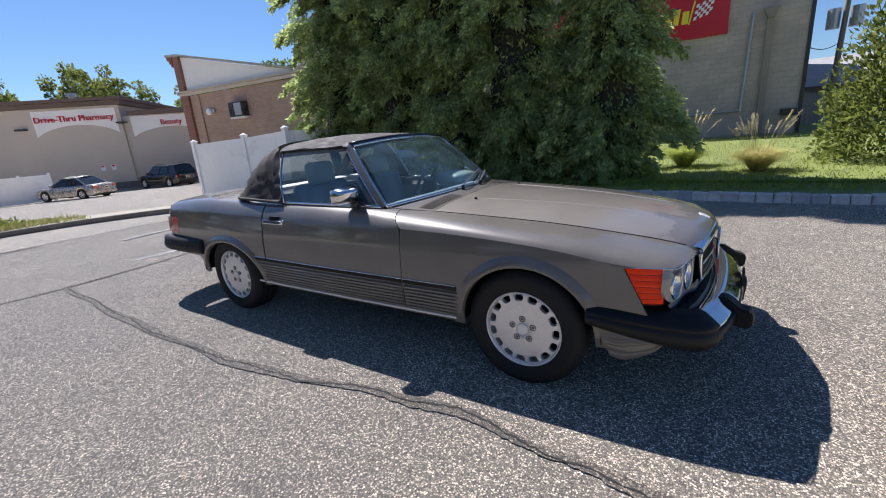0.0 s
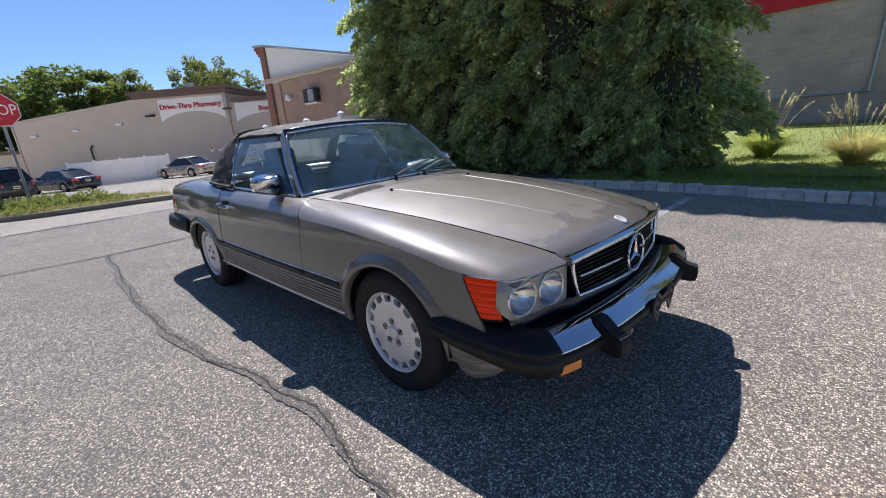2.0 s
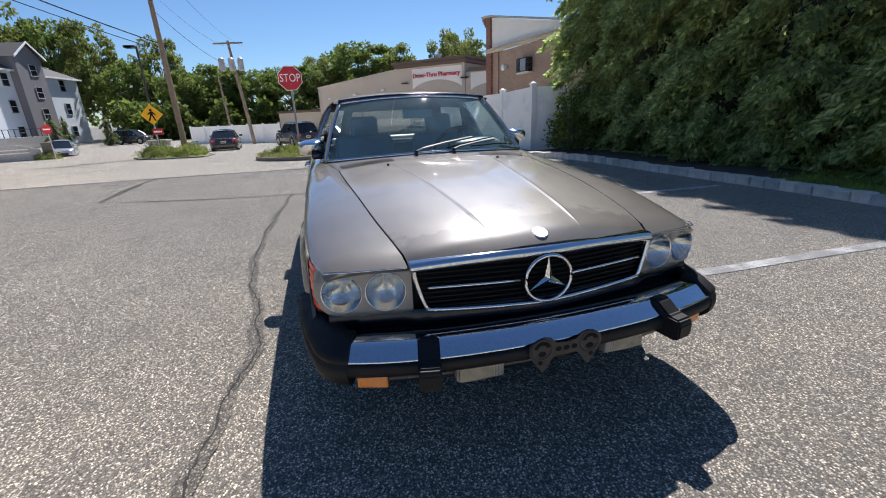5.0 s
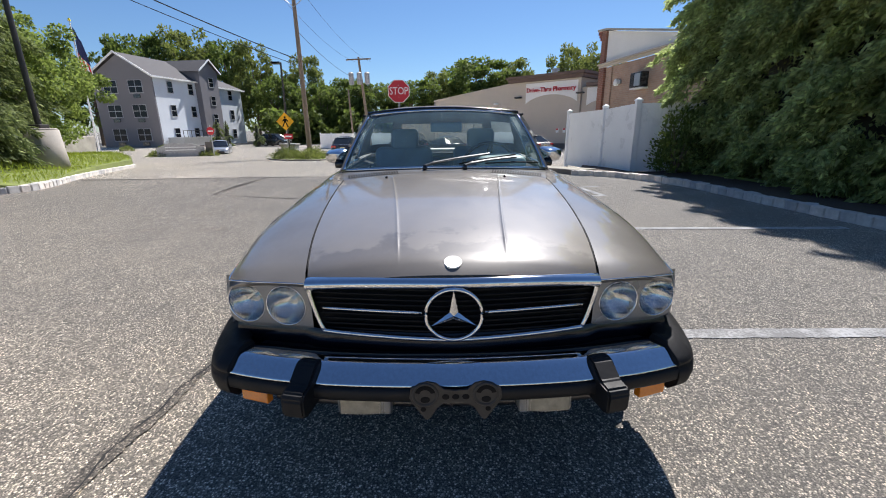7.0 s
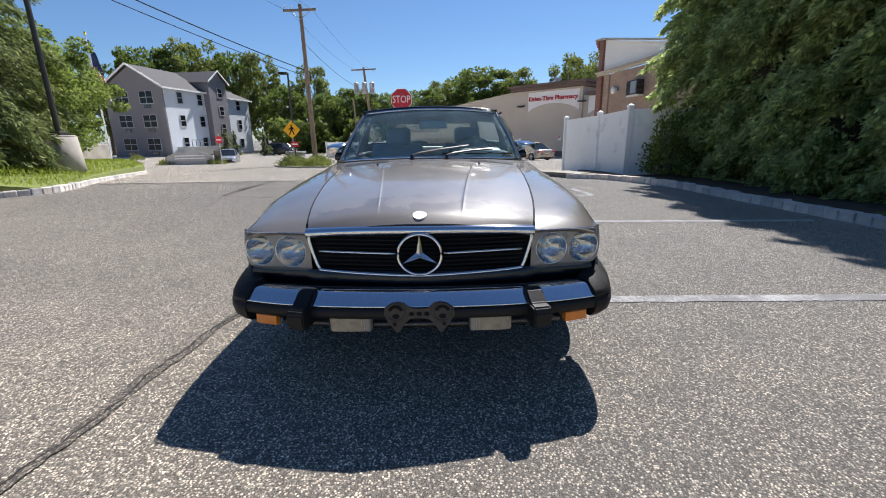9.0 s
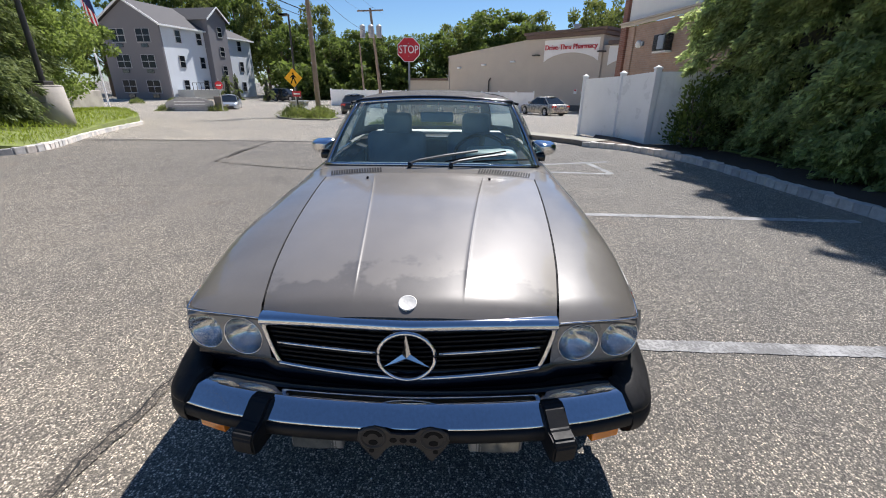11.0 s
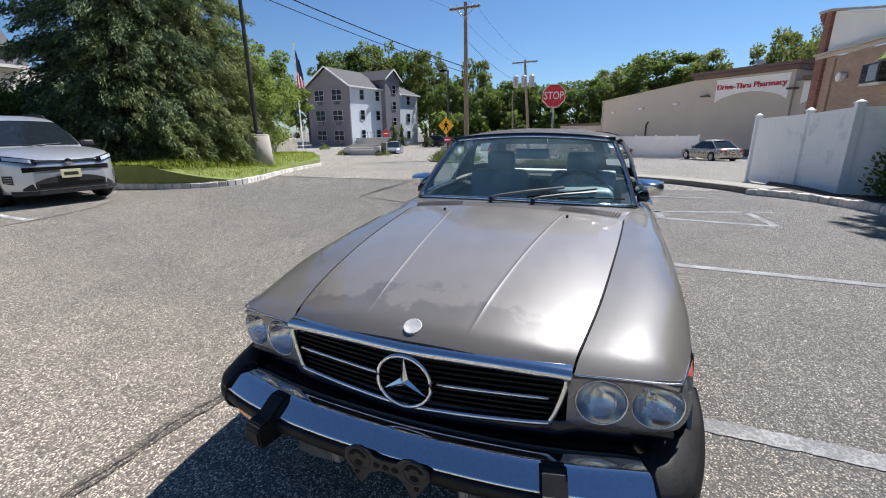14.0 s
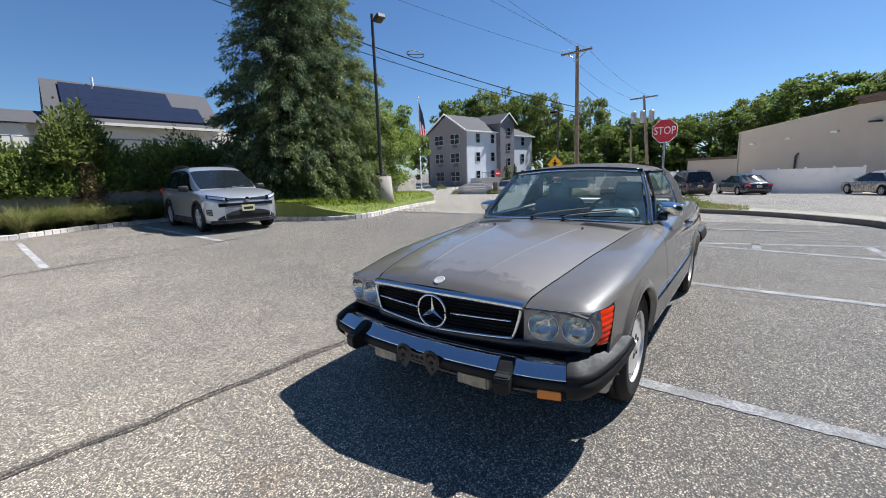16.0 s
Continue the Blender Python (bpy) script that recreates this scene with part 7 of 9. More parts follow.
# side windows
for s in (1, -1):
    c00, c01, c11, c10 = Vector((-0.935, 0.705, 0.872)), Vector((-1.290, 0.583, 1.226)), Vector((-1.885, 0.586, 1.224)), Vector((-1.770, 0.742, 0.884))
    rows = [[(c00.lerp(c10, t)).lerp(c01.lerp(c11, t), v) + Vector((0, 0.022 * math.sin(math.pi * v), 0)) for v in spread(0, 1, 7)] for t in spread(0, 1, 7)]
    sw = part("side_window", outward(plate(rows, s), CABIN), M["car_glass"], car, "closed tinted side window")
    part("belt_trim", smoothed(sweep([(x, s * (Y_GAP(x) + 0.022), Z_GAP(x) + 0.006) for x in spread(-0.92, -1.80, 12)], 0.0095, 8)), M["chrome"], car, "chrome strip along the window sill")
    rear_edge = [Vector((p[0], s * p[1], p[2])) for p in (c10.lerp(c11, v) + Vector((0, 0.022 * math.sin(math.pi * v), 0)) for v in spread(0, 1, 8))]
    part("window_trim", smoothed(sweep(rear_edge, 0.007, 8)), M["chrome"], car)
    top_edge = [(p.x, s * (p.y + 0.004), p.z + 0.006) for p in (c01.lerp(c11, v) for v in spread(0, 1, 5))]
    part("window_seal", smoothed(sweep(top_edge, 0.009, 8)), M["rubber"], car)

# soft top
top = new("soft_top")
top.parent = car
EDGE_Y, EDGE_Z, MID_Z = curve([(-1.22, 0.548), (-1.6, 0.592), (-1.95, 0.590)]), curve([(-1.22, 1.240), (-1.6, 1.250), (-1.95, 1.238)]), curve([(-1.19, 1.272), (-1.4, 1.296), (-1.7, 1.310), (-2.02, 1.298)])
rows = []
for i in range(16):
    t = i / 15
    row = []
    for u in spread(-1, 1, 27):
        x0 = -1.190 - 0.055 * abs(u) ** 2.2
        x1 = -2.00 + 0.08 * abs(u) ** 3
        x = x0 + (x1 - x0) * t
        y = u * EDGE_Y(x)
        z = EDGE_Z(x) + (MID_Z(x) - EDGE_Z(x)) * (1 - abs(u) ** 2.6)
        z -= 0.012 * (abs(u) > 0.97)
        row.append((x, y, z + 0.004 + 0.0025 * math.sin(x * 23) * math.sin(u * 9)))
    rows.append(row)
part("roof_canvas", skin(rows, 1, 0.014), M["canvas"], top, "faded black canvas roof")
UP = [(-1.905, 0.588, 1.228), (-1.93, 0.588, 1.245), (-1.975, 0.52, 1.277), (-1.998, 0.30, 1.298), (-2.005, 0.0, 1.302)]
LOW = [(-1.765, 0.758, 0.890), (-2.10, 0.752, 0.903), (-2.36, 0.690, 0.908), (-2.50, 0.38, 0.915), (-2.53, 0.0, 0.920)]
UPS, LOWS = smooth_path(UP, 7), smooth_path(LOW, 7)
NS, NV = len(UPS), 17


def sail(i, v):
    a, b = Vector(UPS[i]), Vector(LOWS[i])
    p = a.lerp(b, v)
    out = Vector((-0.55 - 0.4 * i / NS, 0.8 * (1 - i / NS), 0.5)).normalized()
    wr = (0.0045 * math.sin(v * 17 + i * 1.3) + 0.006 * v * math.sin(v * 29 - i * 1.9 + 2 * math.sin(i * 0.9))) * (1 if i < NS * 0.45 else 0.25)
    return p + out * (0.045 * math.sin(math.pi * v ** 0.8) * (0.35 + 0.65 * min(1, i / 8)) + wr + 0.012 * max(0, v - 0.9) * 10 * 0.5)


def sail_mesh(keep, s, lift=0.0):
    verts = [(p.x - lift, s * p.y, p.z) for i in range(NS) for p in (sail(i, v) for v in spread(0, 1, NV))]
    fs = [f for n, f in enumerate(grid_faces(NS, NV)) if keep(n // (NV - 1), n % (NV - 1))]
    bm = bm_of(verts, fs)
    bmesh.ops.delete(bm, geom=[v for v in bm.verts if not v.link_faces], context="VERTS")
    return smoothed(bm)


QUARTER = lambda i, j: 12 <= i < 18 and 5 <= j < 13
BACK = lambda i, j: i >= 20 and 6 <= j < 14
for s in (1, -1):
    part("sail_canvas", sail_mesh(lambda i, j: not (QUARTER(i, j) or BACK(i, j)), s), M["canvas"], top, "wrinkled black canvas quarter")
    part("quarter_window", outward(sail_mesh(QUARTER, s, -0.002), CABIN), M["car_glass"], top)
    hem = [(p[0] - 0.004, s * (p[1] + 0.004), p[2] + 0.004) for p in LOWS]
    part("hem", smoothed(sweep(hem, 0.011, 8)), M["canvas"], top)
verts_l = joined(sail_mesh(BACK, 1, -0.002), sail_mesh(BACK, -1, -0.002))
part("rear_window", outward(smoothed(verts_l), CABIN), M["rear_plastic"], top, "clear plastic rear window")

# door mirrors, handles
for s in (1, -1):
    mir = new("door_mirror")
    mir.parent = car
    # shell: a shallow dome with a squarish rim
    verts, faces, rings, seg = [], [], 9, 32
    for i in range(rings + 1):
        r = math.sin(math.pi / 2 * i / rings)
        for k in range(seg):
            c, q = math.cos(2 * math.pi * k / seg), math.sin(2 * math.pi * k / seg)
            y, z = 0.094 * math.copysign(abs(c) ** 0.62, c), 0.056 * math.copysign(abs(q) ** 0.62, q)
            verts.append((-0.046 + 0.098 * (1 - r**2.6) ** 0.8, s * y * r - s * 0.012 * (1 - r), z * r * (1 - 0.14 * (y * r) / 0.094) + 0.034 * (1 - r)))
    faces = [(i * seg + k, i * seg + (k + 1) % seg, (i + 1) * seg + (k + 1) % seg, (i + 1) * seg + k) for i in range(rings) for k in range(seg)]
    faces.append([rings * seg + k for k in range(seg)])
    bm = bm_of(verts, faces)
    bmesh.ops.remove_doubles(bm, verts=bm.verts[:], dist=0.0004)
    bmesh.ops.recalc_face_normals(bm, faces=bm.faces[:])
    part("housing", smoothed(moved(bm, pose(-1.105, s * 0.775, 0.944, 0, 6, s * 14))), M["chrome"], mir, "chrome mirror housing")
    part("mirror_glass", moved(box(-0.004, 0.0, -0.066, 0.066, -0.042, 0.042), pose(-1.1525, s * 0.787, 0.948, 0, 6, s * 14)), M["mirror"], mir)
    part("stalk", smoothed(joined(moved(box(-0.026, 0.026, -0.035, 0.03, -0.03, 0.015, 0.01), pose(-1.075, s * 0.738, 0.905)))), M["gloss_black"], mir)
    h = new("door_handle")
    h.parent = car
    y = side_y(-1.82, 0.775)
    part("grip", smoothed(moved(box(-0.098, 0.098, -0.009, 0.009, -0.009, 0.009, 0.006, 3), pose(-1.80, s * (y + 0.028), 0.772))), M["gloss_black"], h, "black pull handle with chrome ends")
    part("lower_edge", smoothed(moved(box(-0.098, 0.098, -0.007, 0.009, -0.004, 0.004, 0.003), pose(-1.80, s * (y + 0.026), 0.759))), M["chrome"], h)
    for dx in (-0.085, 0.085):
        part("foot", smoothed(moved(box(-0.024, 0.024, -0.02, 0.030, -0.014, 0.014, 0.006), pose(-1.80 + dx, s * (y + 0.012), 0.770))), M["chrome"], h)
    part("recess", smoothed(moved(box(-0.056, 0.056, -0.003, 0.004, -0.024, 0.024, 0.0025), pose(-1.80, s * (y + 0.001), 0.782))), M["black"], h)

# wipers
def on_glass(y, t):
    return ws_base(y).lerp(ws_top(y * 0.785), t) + Vector((0.022, 0, 0.014))


for y0, ya, ta, b0, b1 in ((-0.125, 0.30, 0.17, (0.09, 0.035), (0.49, 0.20)), (0.125, 0.48, 0.13, (0.26, 0.045), (0.635, 0.085))):
    wp = new("wiper")
    wp.parent = car
    p0 = ws_base(y0) + Vector((0.040, 0, 0.010))
    tip = on_glass(ya, ta) + Vector((0.012, 0, 0.012))
    part("pivot", smoothed(tube(p0 - Vector((0, 0, 0.02)), p0 + Vector((0, 0, 0.016)), 0.013, 0.010, 12)), M["gloss_black"], wp)
    arm = part("arm", bar4([p0 + Vector((0, 0, 0.010)), p0.lerp(tip, 0.12) + Vector((0.004, 0, 0.018)), p0.lerp(tip, 0.5) + Vector((0.004, 0, 0.014)), tip], 0.0135, 0.009, (0.6, 0, 0.8)), M["arm_silver"], wp, "silver wiper arm")
    part("blade", smoothed(sweep([on_glass(*b0), on_glass((b0[0] + b1[0]) / 2, (b0[1] + b1[1]) / 2) + Vector((0.002, 0, 0.004)), on_glass(*b1)], 0.005, 6)), M["grille_black"], wp)

# cabin
def soft_box(x0, x1, y0, y1, z0, z1, bev, m=None):
    bm = smoothed(box(x0, x1, y0, y1, z0, z1, bev, 4))
    return moved(bm, m) if m else bm


for s in (1, -1):
    seat = new("seat")
    seat.parent = car
    part("cushion", soft_box(-1.72, -1.22, s * 0.34 - 0.25, s * 0.34 + 0.25, 0.30, 0.48, 0.06), M["seat"], seat)
    part("backrest", soft_box(-0.07, 0.07, -0.25, 0.25, 0.0, 0.56, 0.06, pose(-1.70, s * 0.34, 0.44, 0, -14, 0)), M["seat"], seat)
    part("headrest", soft_box(-0.05, 0.05, -0.118, 0.118, -0.02, 0.16, 0.04, pose(-1.815, s * 0.33, 0.975, 0, -8, 0)), M["seat"], seat)
rows = []
for u in spread(-1, 1, 17):
    b = ws_base(u * 0.66)
    rows.append([b + Vector((-0.01, 0, -0.012)), b + Vector((-0.14, 0, -0.005)), b + Vector((-0.24, 0, -0.03)), b + Vector((-0.28, 0, -0.09)), b + Vector((-0.26, 0, -0.30))])
part("dashboard", plate(rows), M["dash"], car, "blue-grey padded dashboard")
part("instrument_hood", soft_box(-0.13, 0.10, -0.17, 0.17, -0.05, 0.045, 0.045, pose(-1.02, 0.395, 0.912, 0, 6, 0)), M["dash_green"], car)
sw_m = pose(-1.27, 0.34, 0.86, 0, -62, 0)
sw_ring = [(0.195 * math.cos(2 * math.pi * k / 32), 0.195 * math.sin(2 * math.pi * k / 32), 0) for k in range(32)]
steer = part("steering_wheel", smoothed(moved(sweep(sw_ring, 0.013, 8, True), sw_m)), M["grille_black"], car, "black steering wheel")
part("wheel_pad", smoothed(moved(joined(box(-0.07, 0.07, -0.08, 0.08, -0.02, 0.03, 0.015), box(-0.19, 0.19, -0.02, 0.02, -0.012, 0.008, 0.006)), sw_m)), M["grille_black"], steer)
part("cabin_mirror", smoothed(moved(box(-0.012, 0.012, -0.115, 0.115, -0.034, 0.034, 0.011, 3), pose(-1.235, 0.02, 1.145))), M["dash"], car)
part("cabin_trim", joined(box(-2.26, -2.22, -0.70, 0.70, 0.30, 0.86), box(-2.24, -0.80, -0.76, 0.76, 0.255, 0.285), box(-2.24, -0.82, 0.715, 0.735, 0.28, 0.84), box(-2.24, -0.82, -0.735, -0.715, 0.28, 0.84), box(-2.50, -2.24, -0.66, 0.66, 0.84, 0.862)), M["dash"], car, "blue-grey cabin lining")
part("roll_shelf", joined(soft_box(-2.42, -2.24, -0.60, 0.60, 0.862, 0.945, 0.02)), M["shelf"], car)

for ob in car.children_recursive:
    if ob.type == "MESH" and ob.data.materials[0] in (M["car_glass"], M["rear_plastic"], M["lens_clear"]):
        ob.visible_shadow = False

# ---- street furniture ----
def spread_n(a, b, n):
    return [a + (b - a) * i / (n - 1) for i in range(n)]


# car park lamp on a concrete footing
lamp = thing("parking_lamp", "dark steel lamp post on a round concrete footing", "lamp post", (-9.65, -10.55, 0.17))
part("footing", joined(tube((0, 0, -0.2), (0, 0, 1.02), 0.46, 0.38, 28), tube((0, 0, 1.02), (0, 0, 1.06), 0.38, 0.34, 28)), M["stained_concrete"], lamp, "weathered round concrete footing", True)
part("base_plate", box(-0.15, 0.15, -0.15, 0.15, 1.05, 1.16, 0.02), M["dark_metal"], lamp)
part("pole", tube((0, 0, 1.1), (0, 0, 6.95), 0.07, 0.055, 12), M["dark_metal"], lamp)
part("arm", tube((0, 0, 6.7), (0.1, 0.32, 6.72), 0.03), M["dark_metal"], lamp)
part("lamp_head", moved(box(-0.16, 0.16, -0.16, 0.20, -0.09, 0.07, 0.03), pose(0.14, 0.48, 6.66, 18, 0, -15)), M["dark_metal"], lamp)


def octagon(r):
    return [(r * math.cos(math.pi / 8 + k * math.pi / 4), r * math.sin(math.pi / 8 + k * math.pi / 4)) for k in range(8)]


stop = thing("stop_sign", "red octagonal stop sign on a steel channel post", "sign", (-15.62, -1.56, -0.12), 0)
FACE = Matrix(((0, 0, 1, 0), (1, 0, 0, 0), (0, 1, 0, 0), (0, 0, 0, 1)))
part("post", joined(box(-0.065, -0.03, -0.035, 0.035, -0.3, 2.95), box(-0.06, -0.03, -0.012, 0.012, -0.3, 2.97)), M["galv"], stop, "galvanised post")
plate_s = part("panel", moved(prism(octagon(0.455), -0.012, 0.0), Matrix.Translation((0, 0, 2.66)) @ FACE), M["sign_white"], stop)
part("red_field", moved(prism(octagon(0.432), 0.001, 0.005), Matrix.Translation((0, 0, 2.66)) @ FACE), M["sign_red"], plate_s)
text_mesh("STOP", 0.36, 0.002, M["sign_white"], plate_s, "lettering", Matrix.Translation((0.0085, 0, 2.66)) @ FACE @ Matrix.Diagonal((0.86, 1.1, 1, 1)), "white letters")
for dz in (0.22, -0.22):
    part("bolt", moved(tube((0, 0, 0.004), (0, 0, 0.012), 0.014, None, 8), Matrix.Translation((0, 0, 2.66 + dz)) @ FACE), M["galv"], plate_s)


def utility_pole(x, y, z0, h, r, lean, label):
    p = thing("utility_pole", label, "utility pole", (x, y, z0))
    top = Vector((lean[0], lean[1], h))
    part("pole", tube((0, 0, -0.5), top, r, r * 0.62, 14), M["wood_pole"], p)
    return p, top


pole_a, top_a = utility_pole(-26.3, -8.45, -0.7, 9.5, 0.17, (0.9, 0.15), "weathered wooden utility pole with a crossarm")
part("crossarm", moved(box(-0.06, 0.06, -0.95, 0.95, -0.06, 0.06, 0.01), pose(top_a.x + 0.12, top_a.y, top_a.z - 0.35, 4, 0, 10)), M["wood_pole"], pole_a)
for dy in (-0.85, -0.45, 0.45, 0.85):
    part("insulator", moved(joined(tube((0, 0, 0), (0, 0, 0.12), 0.03, 0.045, 8), tube((0, 0, 0.12), (0, 0, 0.17), 0.045, 0.02, 8)), pose(top_a.x + 0.12 - 0.17 * dy, top_a.y + dy, top_a.z - 0.29)), M["white_trim"], pole_a)
for s in (1, -1):
    part("brace", tube((top_a.x + 0.1, top_a.y, top_a.z - 0.85), (top_a.x + 0.1 - 0.1 * s, top_a.y + s * 0.55, top_a.z - 0.4), 0.02, None, 6), M["galv"], pole_a)
pole_t, top_t = utility_pole(-42.7, -6.9, -1.2, 9.0, 0.17, (0.5, -0.75), "wooden utility pole with three grey transformers")
part("crossarm", moved(box(-0.06, 0.06, -1.2, 1.2, -0.06, 0.06), pose(top_t.x, top_t.y, top_t.z - 0.2, 3, 0, 8)), M["wood_pole"], pole_t)
for dy in (-0.75, 0.05, 0.8):
    part("transformer", joined(tube((top_t.x + 0.35, top_t.y + dy, top_t.z - 2.5), (top_t.x + 0.35, top_t.y + dy, top_t.z - 1.5), 0.25, None, 16), tube((top_t.x + 0.35, top_t.y + dy, top_t.z - 1.5), (top_t.x + 0.35, top_t.y + dy, top_t.z - 1.38), 0.25, 0.10, 16)), M["window_frame"], pole_t, "grey transformer can")
pole_r, top_r = utility_pole(5.9, 30.5, 0, 10.0, 0.16, (0.25, 0), "utility pole with transformers behind the store")
for dx in (-0.45, 0.5):
    part("transformer", tube((top_r.x * 0.6 + dx, 0.2, 5.2), (top_r.x * 0.6 + dx, 0.2, 6.2), 0.3, None, 14), M["galv"], pole_r, "grey transformer can")
pole_s, top_s = utility_pole(-48.5, -9.8, -1.2, 6.6, 0.12, (0, -0.3), "short far utility pole among the trees")

lamp_b = thing("street_lamp", "dark street lamp with a flat square head", "lamp post", (-25.0, -9.35, -0.6))
part("pole", tube((0, 0, -0.3), (0.15, 0.1, 5.5), 0.07, 0.05, 10), M["dark_metal"], lamp_b)
part("lamp_head", moved(box(-0.2, 0.2, -0.42, 0.05, -0.06, 0.06, 0.02), pose(0.15, 0.05, 5.5)), M["dark_metal"], lamp_b)
part("lamp_head", moved(box(-0.2, 0.2, 0.12, 0.5, -0.06, 0.06, 0.02), pose(0.15, -0.55, 5.5)), M["dark_metal"], lamp_b)

ped = thing("crossing_sign", "yellow diamond pedestrian crossing sign on a post", "sign", (-23.0, -8.72, -0.55))
part("post", box(-0.06, -0.03, -0.03, 0.03, -0.3, 2.65), M["galv"], ped)
dia = [(0, 0.50), (-0.50, 0), (0, -0.50), (0.50, 0)]
dp = part("panel", moved(prism(dia, -0.01, 0.0), Matrix.Translation((0, 0, 2.12)) @ FACE), M["sign_yellow"], ped)
for pts in ([(-0.06, 0.22), (0.06, 0.22), (0.06, 0.34), (-0.06, 0.34)], [(-0.10, -0.08), (0.08, -0.08), (0.10, 0.20), (-0.06, 0.20)], [(0.02, -0.08), (0.10, -0.08), (0.22, -0.36), (0.12, -0.36)], [(-0.10, -0.08), (-0.02, -0.08), (-0.14, -0.36), (-0.24, -0.36)], [(0.08, 0.18), (0.24, 0.02), (0.20, -0.03), (0.06, 0.1)], [(-0.06, 0.18), (-0.22, 0.04), (-0.19, -0.01), (-0.06, 0.08)]):
    part("symbol_bar", moved(prism([(0.8 * a, 0.8 * b) for a, b in pts], 0.002, 0.005), Matrix.Translation((0, 0, 2.12)) @ FACE), M["grille_black"], dp)
part("arrow_plate", moved(prism([(-0.24, -0.15), (0.24, -0.15), (0.24, 0.15), (-0.24, 0.15)], -0.01, 0.0), Matrix.Translation((0, 0.1, 1.30)) @ FACE), M["sign_red"], ped, "red and white lower plate")
part("white_bar", moved(prism([(-0.18, -0.04), (0.18, -0.04), (0.18, 0.04), (-0.18, 0.04)], 0.002, 0.005), Matrix.Translation((0, 0.1, 1.30)) @ FACE), M["sign_white"], ped)

for x, y, z, r in ((-33.2, -18.35, -0.95, 0.46),):
    ne = thing("no_entry_sign", "round red no-entry sign with a white bar", "sign", (x, y, z))
    part("post", box(-0.05, -0.02, -0.03, 0.03, -0.3, 2.5), M["galv"], ne)
    d = part("panel", moved(prism([(0.31 * math.cos(a), 0.31 * math.sin(a)) for a in spread_n(0, 6.0, 20)], -0.01, 0), Matrix.Translation((0, 0, 2.02)) @ FACE), M["sign_red"], ne)
    part("white_bar", moved(prism([(-0.21, -0.045), (0.21, -0.045), (0.21, 0.045), (-0.21, 0.045)], 0.002, 0.005), Matrix.Translation((0, 0, 2.02)) @ FACE), M["sign_white"], d)

flag = thing("flagpole", "white flagpole with a hanging striped flag", "flagpole", (-27.4, -23.0, -0.5))
part("pole", tube((0, 0, 0), (0, 0, 8.3), 0.06, 0.035, 10), M["white_trim"], flag)
part("ball", tube((0, 0, 8.3), (0, 0, 8.45), 0.09, 0.05, 12), M["letter_yellow"], flag)
rows_f = [[(-0.05 * math.sin(v * 5 + u * 6), 0.05 + 0.9 * u * (0.45 + 0.5 * v), 8.0 - 3.0 * v - 0.9 * u) for v in spread_n(0, 1, 9)] for u in spread_n(0, 1, 7)]
part("flag_cloth", bm_of([p for r in rows_f for p in r[:5]], [(i * 5 + j, (i + 1) * 5 + j, (i + 1) * 5 + j + 1, i * 5 + j + 1) for i in range(6) for j in range(4)]), M["flag_blue"], flag, "dark blue field of the flag")
for i in range(6):
    part("flag_stripe", bm_of(rows_f[i][4:] + rows_f[i + 1][4:], [(j, j + 5, j + 6, j + 1) for j in range(4)]), M["sign_red" if i % 2 == 0 else "sign_white"], flag)

monument = thing("stone_sign", "low grey stone entrance sign among shrubs", "sign", (-33.8, -21.3, -0.95), 118)
part("slab", upright([(-1.7, 0), (1.7, 0), (1.7, 0.75), (0.8, 1.05), (-0.8, 1.1), (-1.7, 0.7)], -0.15, 0.15), M["granite"], monument)
for z in (0.5, 0.72):
    part("text_bar", box(-1.1, 1.1, -0.17, -0.152, z, z + 0.08), M["white_trim"], monument)
part("pier", box(1.8, 2.4, -0.3, 0.3, 0, 1.15, 0.03), M["kerb_dark"], monument)
pier_b = thing("stone_pier", "square grey stone pier on the corner island", "pier", (-26.9, -9.9, -0.75))
part("shaft", box(-0.45, 0.45, -0.45, 0.45, -0.2, 0.85, 0.04), M["granite"], pier_b)
part("cap_stone", box(-0.52, 0.52, -0.52, 0.52, 0.855, 0.98, 0.03), M["concrete"], pier_b)


def cable(name, a, b, sag, r, label):
    pts = []
    for t in spread_n(0, 1, 22):
        p = Vector(a).lerp(Vector(b), t)
        p.z -= sag * 4 * t * (1 - t)
        pts.append(p)
    ob = part(name, sweep(pts, r, 5), M["wire"])
    return tagged(ob, label, "cable", "overhead cables")


A_TOP = Vector((-25.3, -8.3, 8.4))
for a, b, sag, r in (((-26.2, -8.4, 5.2), (-2, -17.5, 9.6), 0.5, 0.026), ((-26.2, -8.5, 4.9), (-2.2, -17.7, 9.2), 0.5, 0.018),
                     ((-25.4, -9.2, 8.5), (6, -20, 13), 0.7, 0.008), ((-25.4, -7.6, 8.5), (8, -14, 13), 0.7, 0.008), ((-25.4, -8.0, 8.5), (10, -10, 12.6), 0.7, 0.008),
                     ((-25.4, -7.5, 8.4), (-42.3, -6.5, 7.4), 0.5, 0.008), ((-25.4, -8.9, 8.4), (-42.3, -8.0, 7.4), 0.5, 0.008), ((-26.0, -8.4, 6.8), (-42.5, -7.0, 5.6), 0.6, 0.014),
                     ((-24.0, -22, 9.8), (20, -4, 11.5), 0.8, 0.012), ((5.9, 30.5, 8.2), (-30, 26, 8.8), 0.8, 0.012), ((5.9, 30.5, 4.4), (2.8, 19.6, 3.9), 0.4, 0.02)):
    cable("overhead_cable", a, b, sag, r, "thin black overhead cable")
